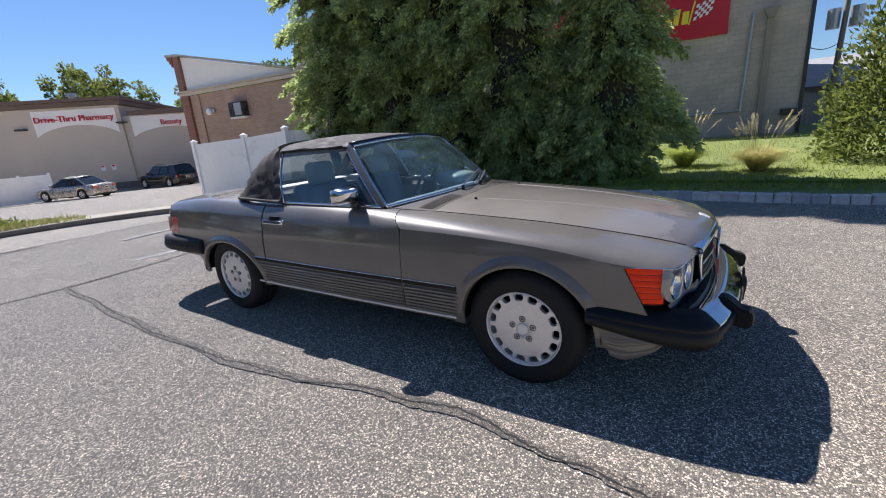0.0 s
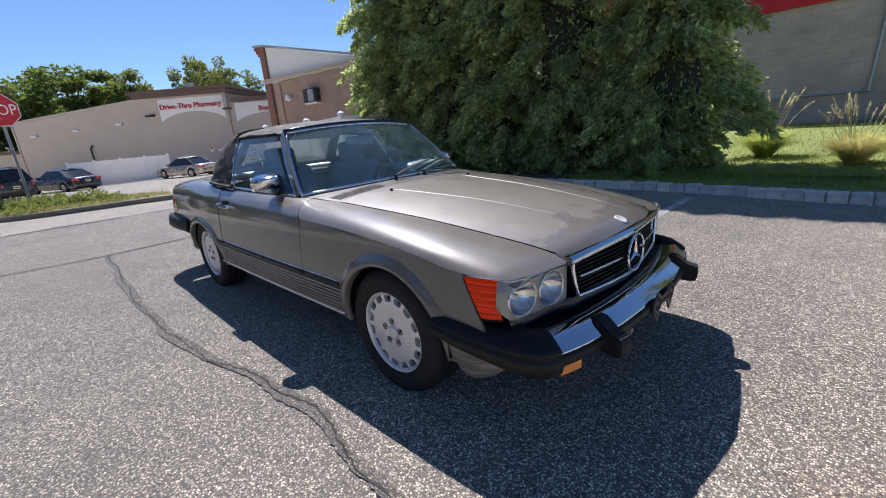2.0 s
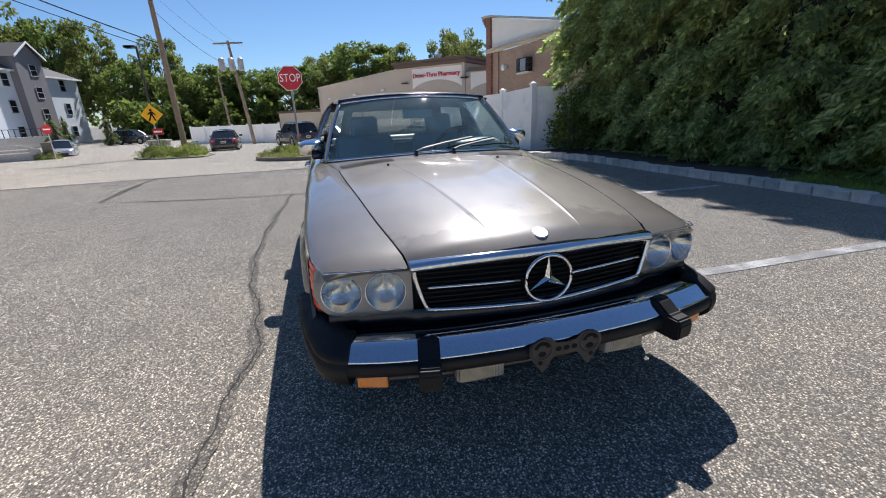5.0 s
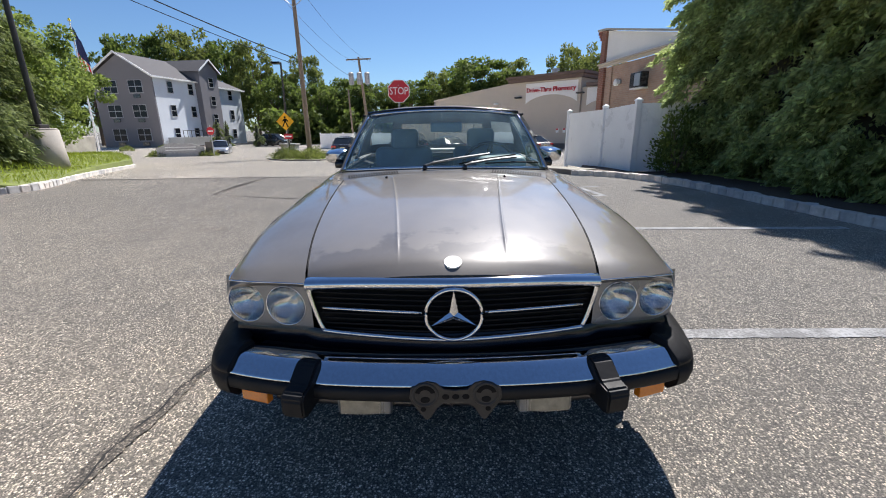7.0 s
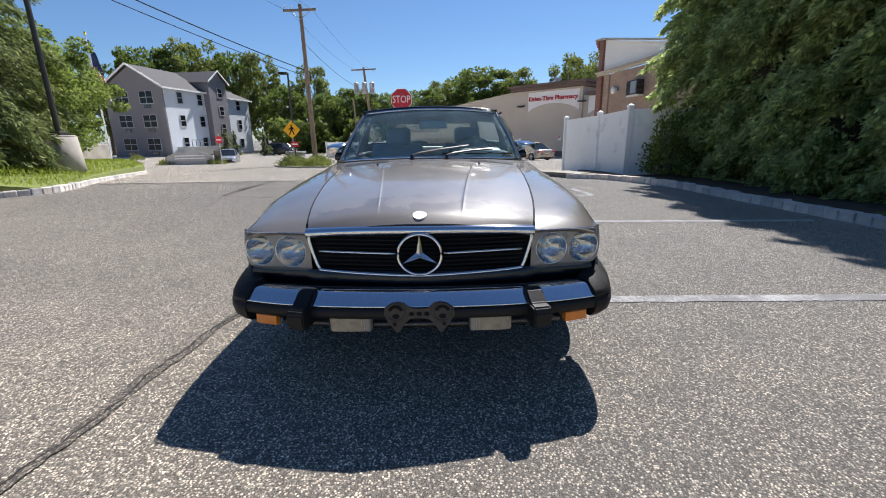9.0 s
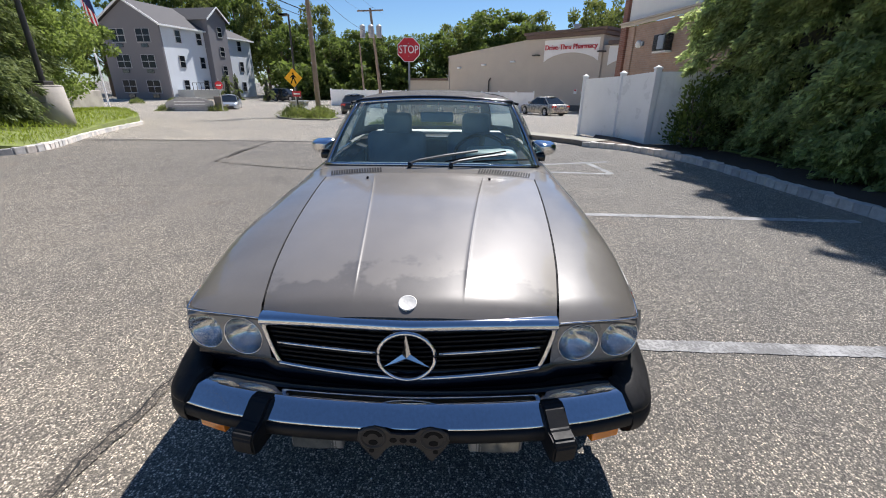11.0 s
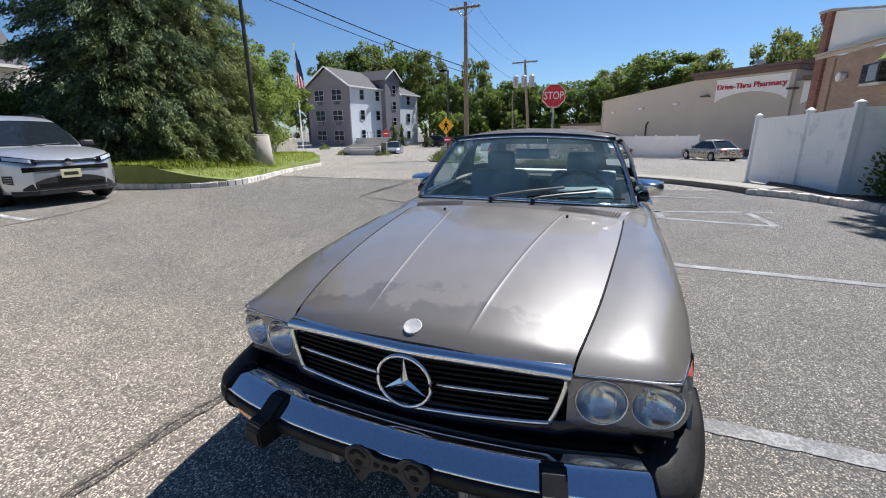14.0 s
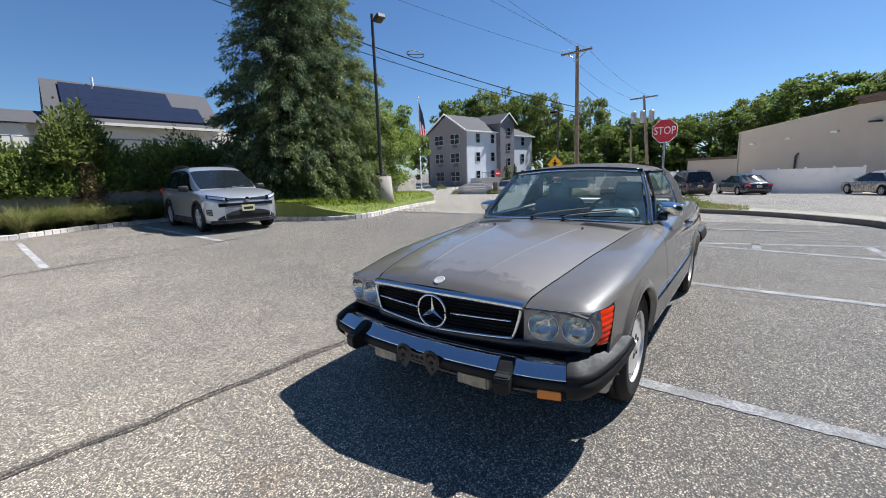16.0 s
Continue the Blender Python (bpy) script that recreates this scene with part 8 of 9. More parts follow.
splice = part("cable_coil", joined(sweep([(-14.6 + 0.45 * math.cos(t), -12.6 - 0.17 * math.cos(t), 7.05 + 0.16 * math.sin(t)) for t in spread_n(0, 5.9, 16)], 0.02, 5, True), sweep([(-15.0, -12.45, 7.1), (-14.2, -12.75, 7.0)], 0.02, 5)), M["wire"])
tagged(splice, "black coil of spare cable hanging on the line", "cable")

# ---- parked vehicles ----
def parked(name, label, L, W, H, paint, kind, at, turn, plate=True):
    """A parked car: shell, glass, wheels, lamps. Local x points to its nose."""
    root = thing(name, label, "car", at, turn)
    hx, hw = L / 2, W / 2
    suv = kind == "suv"
    wr = 0.36 if suv else 0.32
    fx, rx = hx - (0.90 if suv else 0.88), -hx + (0.95 if suv else 0.98)
    belt = H * (0.60 if suv else 0.62)
    hood = H * (0.60 if suv else 0.58)
    sill = 0.27 if suv else 0.22
    if suv:
        top = curve([(-hx, 0.55 * H), (-hx + 0.12, belt), (-0.9, belt - 0.01), (0.55, belt - 0.01), (0.95, hood), (hx - 0.45, hood - 0.08), (hx - 0.1, hood - 0.20), (hx, hood - 0.33)])
        g0, g1, r0, r1 = -hx + 0.08, 1.05, -hx + 0.42, 0.28
    else:
        top = curve([(-hx, 0.48 * H), (-hx + 0.10, belt - 0.03), (-hx + 0.75, belt), (0.4, belt), (0.85, hood), (hx - 0.35, hood - 0.09), (hx - 0.06, hood - 0.2), (hx, hood - 0.32)])
        g0, g1, r0, r1 = -hx + 0.62, 1.0, -hx + 1.35, 0.15
    wid = curve([(-hx, hw * 0.80), (-hx + 0.15, hw * 0.93), (-hx + 0.6, hw * 0.99), (0, hw), (hx - 0.7, hw * 0.985), (hx - 0.25, hw * 0.93), (hx - 0.08, hw * 0.82), (hx, hw * 0.62)])
    ar = wr + 0.055

    def low(x):
        z = sill + (0.10 * max(0, abs(x) - hx + 0.3) / 0.3)
        for ax in (fx, rx):
            d = abs(x - ax)
            if d < ar:
                z = max(z, wr + math.sqrt(ar * ar - d * d))
        return z
    xs = {-hx + L * i / 40 for i in range(41)}
    for ax in (fx, rx):
        xs |= {ax + (ar + 0.0005) * math.cos(math.pi * k / 12) for k in range(13)}
    xs = sorted(xs)
    rows = []
    for x in xs:
        zl, zt, w = low(x), top(x), wid(x)
        half = [(w * f, zl + (zt - zl) * t) for t, f in ((0, 0.965), (0.25, 1.0), (0.55, 0.995), (0.8, 0.97), (0.93, 0.93))] + [(w * 0.80, zt - 0.005), (w * 0.45, zt + 0.015), (0, zt + 0.02)]
        rows.append([(x, -y, z) for y, z in half] + [(x, y, z) for y, z in half[-2::-1]])
    bm = bm_of([p for r in rows for p in r], grid_of(len(rows), len(rows[0])))
    n = len(rows[0])
    for k in (0, len(rows) - 1):
        bm.verts.ensure_lookup_table()
        bm.faces.new([bm.verts[k * n + j] for j in range(n)])
    bmesh.ops.recalc_face_normals(bm, faces=bm.faces)
    part("body", bm, M[paint], root, "", True)
    part("underside", box(-hx + 0.25, hx - 0.25, -hw + 0.12, hw - 0.12, 0.18, wr + 0.25), M["plastic"], root)
    # greenhouse
    yb, yr, zr = hw * 0.90, hw * 0.70, H
    A = [(g1, yb, top(0.6) - 0.02), (g0, yb, belt - 0.02), (r0, yr, zr - 0.09), (r1, yr, zr - 0.09)]
    bl, br = Vector(A[0]), Vector(A[1])
    tl, tr = Vector(A[3]), Vector(A[2])
    roof_rows = []
    for i in range(9):
        t = i / 8
        e = tl.lerp(tr, t)
        roof_rows.append([(e.x + 0.10 * (1 - abs(u)) * (1 if i == 0 else (-1 if i == 8 else 0)), u * e.y, e.z + (0.115 if 0 < i < 8 else 0.06) * (1 - abs(u) ** 2.5)) for u in spread_n(-1, 1, 9)])
    part("roof", bm_of([p for r in roof_rows for p in r], grid_of(9, 9)), M[paint], root, "", True)
    core = bm_of([(v.x - 0.03 * sx, s * (v.y - 0.03), v.z - 0.01) for s in (1, -1) for v, sx in ((bl, 1), (br, -1), (tr, -1), (tl, 1))], [(0, 1, 2, 3), (4, 7, 6, 5), (0, 3, 7, 4), (1, 5, 6, 2)])
    part("cabin_inside", core, M["plastic"], root)
    for s in (1, -1):
        for a, b, nm in ((bl, tl, "a"), (br, tr, "c")):
            part("pillar", bar_q(Vector((a.x, s * a.y, a.z)), Vector((b.x, s * b.y, b.z)), 0.07, 0.03), M[paint], root)
        cuts = (0.0, 0.40, 0.74, 1.0) if suv else (0.0, 0.46, 0.84, 1.0)
        for c0, c1 in zip(cuts, cuts[1:]):
            p = [bl.lerp(br, c0 + 0.03), bl.lerp(br, c1 - 0.015), tl.lerp(tr, c1 - 0.03), tl.lerp(tr, max(0, c0 + 0.015))]
            p = [q + (tl - bl) * 0.0 for q in p]
            part("side_window", bm_of([(q.x, s * (q.y + 0.004), q.z + 0.01) for q in p], [(0, 1, 2, 3)]), M["dark_glass"], root)
            if c1 < 1:
                m0, m1 = bl.lerp(br, c1), tl.lerp(tr, c1 - 0.01)
                part("pillar", bar_q(Vector((m0.x, s * (m0.y + 0.002), m0.z)), Vector((m1.x, s * (m1.y + 0.002), m1.z)), 0.05, 0.02), M["plastic"], root)
    part("windscreen", bm_of([(bl.x + 0.03 + 0.12 * (1 - abs(u) ** 2), u * bl.y * 0.96, bl.z + 0.015) for u in spread_n(-1, 1, 9)] + [(tl.x + 0.01 + 0.10 * (1 - abs(u)), u * tl.y * 0.96, tl.z - 0.03 + 0.045 * (1 - u * u)) for u in spread_n(-1, 1, 9)], [(i, i + 1, i + 10, i + 9) for i in range(8)]), M["dark_glass"], root, "", True)
    part("rear_window", bm_of([(br.x - 0.02, u * br.y * 0.93, br.z + 0.03) for u in spread_n(-1, 1, 5)] + [(tr.x - 0.02, u * tr.y * 0.93, tr.z + 0.03 * (1 - u * u)) for u in spread_n(-1, 1, 5)], [(i, i + 5, i + 6, i + 1) for i in range(4)]), M["dark_glass"], root)
    for ax in (fx, rx):
        for s in (1, -1):
            w = new("wheel")
            w.parent = root
            w.matrix_basis = pose(ax, s * (hw - 0.12), wr, 0, 0, 0 if s > 0 else 180)
            part("tyre", tyre_ring(wr, 0.11), M["tyre"], w, "", True)
            part("rim", rim_star(wr * 0.66, 0.10), M["alloy"], w)
    # lamps, trim
    zh = top(hx - 0.25)
    for s in (1, -1):
        bm = moved(box(-0.16, 0.05, -0.22, 0.20, -0.06, 0.065, 0.03), pose(hx - 0.20, s * hw * 0.70, zh - 0.10, 0, 0, s * 32))
        part("headlamp", bm, M["lamp_clear"], root)
        bm = moved(box(-0.05, 0.14, -0.20, 0.16, -0.09, 0.10, 0.03), pose(-hx + 0.09, s * hw * 0.76, belt - (0.17 if not suv else 0.20), 0, 0, -s * 22))
        part("tail_lamp", bm, M["lens_tail"], root)
        part("door_mirror", moved(box(-0.06, 0.08, -0.11, 0.11, -0.07, 0.07, 0.035, 3), pose(0.62 if not suv else 0.68, s * (hw + 0.08), belt + 0.08)), M[paint] if not suv else M["plastic"], root)
        for dx in (0.0, -0.95):
            part("door_handle", moved(box(-0.09, 0.09, -0.012, 0.02, -0.015, 0.015, 0.008), pose(dx - 0.15, s * hw * 0.985, belt - 0.13)), M[paint], root)
        if suv:
            part("roof_rail", sweep([(r1 - 0.15, s * yr * 0.96, H - 0.04), (r1 - 0.35, s * yr * 0.95, H + 0.02), (r0 + 0.5, s * yr * 0.94, H + 0.03), (r0 + 0.25, s * yr * 0.94, H - 0.02)], 0.022, 6), M["plastic"], root)
            part("side_cladding", joined(box(rx + ar, fx - ar, min(s * (hw - 0.03), s * (hw + 0.008)), max(s * (hw - 0.03), s * (hw + 0.008)), sill - 0.03, sill + 0.12, 0.01)), M["plastic"], root)
    part("bumper_intake", box(hx - 0.16, hx + 0.012, -hw * 0.62, hw * 0.62, 0.28, 0.50, 0.04), M["plastic"], root)
    part("rear_bumper", box(-hx - 0.02, -hx + 0.16, -hw * 0.82, hw * 0.82, 0.30, 0.52, 0.05), M[paint] if not suv else M["plastic"], root)
    for sx, zz in ((hx + 0.016, 0.56), (-hx - 0.012, 0.72 if suv else 0.66)):
        if plate:
            pl = part("number_plate", moved(box(-0.006, 0.006, -0.155, 0.155, -0.078, 0.078, 0.004), pose(sx, 0, zz)), M["plate_cream"], root)
            part("plate_bar", moved(box(-0.008, 0.008, -0.11, 0.11, -0.03, 0.03), pose(sx, 0, zz)), M["plastic"], pl)
    return root


def grid_of(nu, nv):
    return [(i * nv + j, (i + 1) * nv + j, (i + 1) * nv + j + 1, i * nv + j + 1) for i in range(nu - 1) for j in range(nv - 1)]


def bar_q(a, b, w, d):
    up = (b - a).normalized()
    o = Vector((1, 0, 0)) - up * up.x
    o.normalize()
    n = up.cross(o)
    q = [(o * w / 2 * i + n * d / 2 * j) for i, j in ((1, 1), (-1, 1), (-1, -1), (1, -1))]
    return bm_of([a + v for v in q] + [b + v for v in q], [(0, 1, 5, 4), (1, 2, 6, 5), (2, 3, 7, 6), (3, 0, 4, 7), (3, 2, 1, 0), (4, 5, 6, 7)])


def ring_body(prof, seg):
    verts = [(r * math.cos(2 * math.pi * k / seg), y, r * math.sin(2 * math.pi * k / seg)) for k in range(seg) for y, r in prof]
    n = len(prof)
    return bm_of(verts, [(k * n + j, k * n + j + 1, ((k + 1) % seg) * n + j + 1, ((k + 1) % seg) * n + j) for k in range(seg) for j in range(n - 1)])


def tyre_ring(r, w):
    return ring_body([(-w, r * 0.66), (-w, r * 0.93), (-w * 0.8, r), (w * 0.8, r), (w, r * 0.93), (w * 0.95, r * 0.66), (w * 0.3, r * 0.62)], 28)


def rim_star(r, y):
    bms = [ring_body([(y - 0.02, r), (y, r * 0.97), (y, r * 0.90), (y - 0.06, r * 0.88)], 24), ring_body([(y - 0.01, 0.07), (y, 0.05), (y, 0.001)], 12)]
    for k in range(5):
        a = 2 * math.pi * k / 5 + 0.3
        bms.append(moved(box(0.04, r * 0.92, -0.015, 0.012, -0.035, 0.035), Matrix.Translation((0, y - 0.012, 0)) @ Matrix.Rotation(-a, 4, "Y")))
    return joined(*bms)


def arch_band(r0, r1, d):
    """A flat half ring in the x-z plane, d thick."""
    pts = [(r1 * math.cos(a), r1 * math.sin(a)) for a in spread_n(-0.15, math.pi + 0.15, 17)] + [(r0 * math.cos(a), r0 * math.sin(a)) for a in spread_n(math.pi + 0.15, -0.15, 17)]
    n = 17
    bm = bmesh.new()
    lo = [bm.verts.new((x, -d / 2, z)) for x, z in pts]
    hi = [bm.verts.new((x, d / 2, z)) for x, z in pts]
    for i in range(n - 1):
        j = 2 * n - 1 - i
        bm.faces.new((lo[i], lo[i + 1], lo[j - 1], lo[j]))
        bm.faces.new((hi[j], hi[j - 1], hi[i + 1], hi[i]))
        bm.faces.new((lo[i], hi[i], hi[i + 1], lo[i + 1]))
        bm.faces.new((lo[j - 1], hi[j - 1], hi[j], lo[j]))
    return bm


def compact_suv(name, label, at, turn):
    """A silver compact suv: one lofted body, a lofted cabin with glass laid on it, black lower trim and a two-bar nose."""
    root = thing(name, label, "car", at, turn)
    hx, hw, wr = 2.30, 0.92, 0.355
    fx, rx, ar = 1.38, -1.28, 0.42
    top = curve([(-2.30, 0.95), (-2.22, 1.06), (-1.6, 1.09), (0.0, 1.05), (0.85, 1.035), (1.25, 1.03), (1.7, 0.985), (2.02, 0.915), (2.20, 0.835), (2.28, 0.765), (2.30, 0.70)])
    low = curve([(-2.30, 0.42), (-2.0, 0.30), (-1.6, 0.26), (0, 0.25), (1.9, 0.25), (2.2, 0.26), (2.30, 0.28)])

    def wid(x):
        if x > 1.6:
            return hw * (1 - 0.40 * ((x - 1.6) / 0.70) ** 2.6)
        if x < -1.7:
            return hw * (1 - 0.16 * ((-1.7 - x) / 0.60) ** 2)
        return hw

    def front_x(y):
        u = max(0.0, min(1.0, (1 - abs(y) / hw) / 0.40))
        return 1.6 + 0.70 * u ** (1 / 2.6)

    def arch(x):
        z = low(x)
        for ax in (fx, rx):
            d = abs(x - ax)
            if d < ar:
                z = max(z, wr + math.sqrt(ar * ar - d * d))
        return z
    xs = {-hx + 2 * hx * i / 46 for i in range(47)} | {hx - 0.42 * (i / 12) ** 2 for i in range(13)}
    for ax in (fx, rx):
        xs |= {ax + (ar + 0.0005) * math.cos(math.pi * k / 14) for k in range(15)}
    rows = []
    for x in sorted(xs):
        zl, zt, w = arch(x), top(x), wid(x)
        crown = 0.035 if x > 0.9 else 0.01
        # side: tucked sill, door bulge, shoulder line, then the rolled edge of hood or belt
        prof = []
        for q, f in ((0.0, 0.955), (0.14, 0.985), (0.34, 1.0), (0.55, 0.992), (0.72, 0.985), (0.80, 0.992), (0.88, 0.978), (0.95, 0.945)):
            prof.append((w * f, zl + (zt - 0.012 - zl) * q))
        prof += [(w * 0.90, zt - 0.012), (w * 0.78, zt + crown * 0.35), (w * 0.62, zt + crown * 0.6), (w * 0.34, zt + crown * 0.9), (0, zt + crown)]
        rows.append([(x, -y, z) for y, z in prof] + [(x, y, z) for y, z in prof[-2::-1]])
    bm = bm_of([p for r in rows for p in r], grid_of(len(rows), len(rows[0])))
    n = len(rows[0])
    for k in (0, len(rows) - 1):
        bm.verts.ensure_lookup_table()
        bm.faces.new([bm.verts[k * n + j] for j in range(n)])
    bmesh.ops.recalc_face_normals(bm, faces=bm.faces)
    part("body", bm, M["car_silver"], root, "silver metallic body shell", True)
    part("underside", box(-2.0, 2.0, -0.74, 0.74, 0.2, 0.62), M["plastic"], root)

    # cabin: side from the belt up to the roof edge, then over the roof
    crest = curve([(-2.20, 1.09), (-2.10, 1.26), (-1.92, 1.50), (-1.70, 1.605), (-1.2, 1.655), (-0.5, 1.685), (-0.05, 1.67), (0.22, 1.60), (0.55, 1.415), (0.95, 1.175), (1.16, 1.045)])
    belt_w = curve([(-2.2, 0.76), (-1.8, 0.83), (-1.0, 0.865), (0.2, 0.86), (0.8, 0.82), (1.16, 0.74)])

    def cabin(x, v):
        """v from 0 at the belt to 0.6 at the roof edge and 1 on the centre line."""
        zb, zt, wb = top(x) - 0.02, crest(x), belt_w(x)
        h = max(0.0, zt - zb)
        we = wb - 0.30 * h - 0.02
        ze = zb + h * 0.90
        if v <= 0.6:
            q = v / 0.6
            return we + (wb - we) * (1 - q) + 0.03 * h * math.sin(math.pi * q), zb + (ze - zb) * q
        q = (v - 0.6) / 0.4 * math.pi / 2
        return we * math.cos(q) ** 0.85, ze + (zt - ze) * math.sin(q)
    vs = spread_n(0, 0.6, 7) + spread_n(0.64, 1.0, 8)
    rows = []
    for x in spread_n(-2.20, 1.16, 44):
        half = [cabin(x, v) for v in vs]
        rows.append([(x, -y, z) for y, z in half] + [(x, y, z) for y, z in half[-2::-1]])
    bm = bm_of([p for r in rows for p in r], grid_of(len(rows), len(rows[0])))
    bmesh.ops.recalc_face_normals(bm, faces=bm.faces)
    part("roof", bm, M["car_silver"], root, "silver roof and pillars", True)

    def patch(edge, v0, v1, s, lift, nx=12, nv=8):
        """Glass or trim laid on the cabin between two lines x0(v), x1(v)."""
        out = []
        for i in range(nx):
            row = []
            for v in spread_n(v0, v1, nv):
                a, b = edge(v)
                x = a + (b - a) * i / (nx - 1)
                y, z = cabin(x, v)
                row.append((x, s * (y + lift * (1 if v < 0.6 else 0.3)), z + lift * (0.2 if v < 0.6 else 1)))
            out.append(row)
        q = bm_of([p for r in out for p in r], grid_of(nx, nv))
        return q
    for s in (1, -1):
        part("window_surround", patch(lambda v: (-1.93 + 0.34 * v, 0.96 - 1.05 * v), 0.05, 0.555, s, 0.006, 24), M["gloss_black"], root, "black window surround", True)
        for (a0, a1), (b0, b1) in (((-0.30, 0.0), (0.80, -1.02)), ((-1.20, 0.0), (-0.37, 0.0)), ((-1.84, 0.42), (-1.28, 0.05))):
            part("side_window", patch(lambda v: (a0 + a1 * v, b0 + b1 * v), 0.075, 0.525, s, 0.012), M["suv_glass"], root, "dark side window", True)
        part("roof_rail", sweep([(0.05, s * 0.60, 1.60), (-0.10, s * 0.60, 1.685), (-0.8, s * 0.60, 1.715), (-1.35, s * 0.60, 1.69), (-1.58, s * 0.595, 1.60)], 0.020, 8), M["plastic"], root)
        part("door_mirror", moved(box(-0.075, 0.085, -0.115, 0.115, -0.075, 0.075, 0.045, 4), pose(0.72, s * 0.985, 1.10, 0, 0, s * 8)), M["plastic"], root, "black door mirror", True)
        for x in (-0.22, -1.15):
            part("door_handle", moved(box(-0.09, 0.09, -0.015, 0.02, -0.014, 0.014, 0.008), pose(x, s * (hw - 0.004), 0.93)), M["car_silver"], root)
        for x in (0.86, -0.33, -1.22):
            part("door_gap", bm_of([(x + d - 0.06 * (z < 0.5), s * (hw * f + 0.003), z) for z, f in ((0.30, 0.965), (0.50, 1.0), (0.75, 0.992), (0.98, 0.972)) for d in (-0.004, 0.004)], [(0, 1, 3, 2), (2, 3, 5, 4), (4, 5, 7, 6)]), M["plastic"], root)
        part("sill_cladding", moved(prism([(rx + ar - 0.02, 0.20), (fx - ar + 0.02, 0.20), (fx - ar - 0.05, 0.36), (rx + ar + 0.05, 0.36)], -0.03, 0.012), Matrix(((1, 0, 0, 0), (0, 0, s, s * hw * 0.988), (0, 1, 0, 0), (0, 0, 0, 1)))), M["plastic"], root, "black sill cladding")
        for ax in (fx, rx):
            part("arch_trim", moved(arch_band(ar - 0.025, ar + 0.035, 0.05), pose(ax, s * (wid(ax + 0.2) - 0.012), wr)), M["plastic"], root, "black wheel arch trim")
            w = new("wheel")
            w.parent = root
            w.matrix_basis = pose(ax, s * 0.80, wr, 0, 0, 0 if s > 0 else 180)
            part("tyre", tyre_ring(wr, 0.11), M["tyre"], w, "", True)
            part("rim", rim_star(wr * 0.68, 0.10), M["alloy"], w)
            # dark disc added behind the spokes for the shade inside the wheel
            part("dark_backing", ring_body([(0.02, wr * 0.66), (0.03, 0.001)], 20), M["plastic"], w)
    screen = []
    for x in spread_n(0.30, 1.10, 12):
        half = [cabin(x, v) for v in spread_n(0.665, 1.0, 8)]
        screen.append([(x + 0.008, -y, z + 0.010) for y, z in half] + [(x + 0.008, y, z + 0.010) for y, z in half[-2::-1]])
    part("windscreen", bm_of([p for r in screen for p in r], grid_of(12, 15)), M["suv_glass"], root, "dark reflecting windscreen", True)
    back = []
    for x in spread_n(-2.13, -1.92, 6):
        half = [cabin(x, v) for v in spread_n(0.68, 1.0, 6)]
        back.append([(x - 0.01, -y, z + 0.006) for y, z in half] + [(x - 0.01, y, z + 0.006) for y, z in half[-2::-1]])
    part("rear_window", bm_of([p for r in back for p in r], grid_of(6, 11)), M["suv_glass"], root, "", True)
    for y0, y1 in ((0.08, -0.55), (-0.10, 0.40)):
        part("wiper", sweep([(1.16, y0, 1.075), (1.10, (y0 + y1) / 2, 1.10), (1.07, y1, 1.115)], 0.009, 5), M["plastic"], root)

    # nose: bands that follow the rounded front
    def band(y0, y1, zlo, zhi, lift, ny=17):
        """zlo and zhi are functions of y; the band stands lift proud of the nose."""
        out = []
        for y in spread_n(y0, y1, ny):
            x = front_x(y)
            a, b = zlo(y), zhi(y)
            tuck = 0.18 * max(0.0, b - 0.74)
            out.append([(x - 0.05, y, a), (x + lift, y, a), (x + lift - tuck, y, b), (x - 0.05, y, b)])
        q = bm_of([p for r in out for p in r], grid_of(ny, 4))
        bmesh.ops.recalc_face_normals(q, faces=q.faces)
        return q
    part("lower_mask", band(-0.70, 0.70, lambda y: 0.315, lambda y: 0.550 - 0.20 * (abs(y) / 0.70) ** 3, 0.010), M["plastic"], root, "black lower grille")
    part("lower_lip", band(-0.82, 0.82, lambda y: 0.23, lambda y: 0.305, 0.016), M["plastic"], root, "black lower bumper lip")
    part("lower_slot", band(-0.50, 0.50, lambda y: 0.36, lambda y: 0.43, 0.014), M["black"], root)
    part("mid_grille", band(-0.66, 0.66, lambda y: 0.665 - 0.03 * (abs(y) / 0.66) ** 2, lambda y: 0.715 + 0.012 * (abs(y) / 0.66) ** 2, 0.010), M["black"], root, "black slot under the nose bar")
    part("chrome_line", band(-0.66, 0.66, lambda y: 0.722 + 0.012 * (abs(y) / 0.66) ** 2, lambda y: 0.732 + 0.016 * (abs(y) / 0.66) ** 2, 0.014), M["galv"], root)
    part("upper_grille", band(-0.50, 0.50, lambda y: 0.800 + 0.030 * abs(y) / 0.5, lambda y: 0.828 + 0.026 * abs(y) / 0.5, 0.004), M["black"], root, "black upper grille strip")
    part("badge", moved(ring_body([(0, 0.062), (0.015, 0.058), (0.018, 0.001)], 18), pose(hx + 0.010, 0, 0.800, 0, 0, -90)), M["chrome"], root)
    for s in (1, -1):
        lamp = part("headlamp", band(s * 0.46, s * 0.845, lambda y: 0.770 + 0.075 * (abs(y) - 0.46) / 0.385, lambda y: 0.862 + 0.080 * (abs(y) - 0.46) / 0.385, 0.010, 13), M["gloss_black"], root, "swept-back headlamp")
        part("lamp_lens", band(s * 0.53, s * 0.82, lambda y: 0.800 + 0.058 * (abs(y) - 0.53) / 0.29, lambda y: 0.866 + 0.052 * (abs(y) - 0.53) / 0.29, 0.017, 9), M["lamp_clear"], lamp)
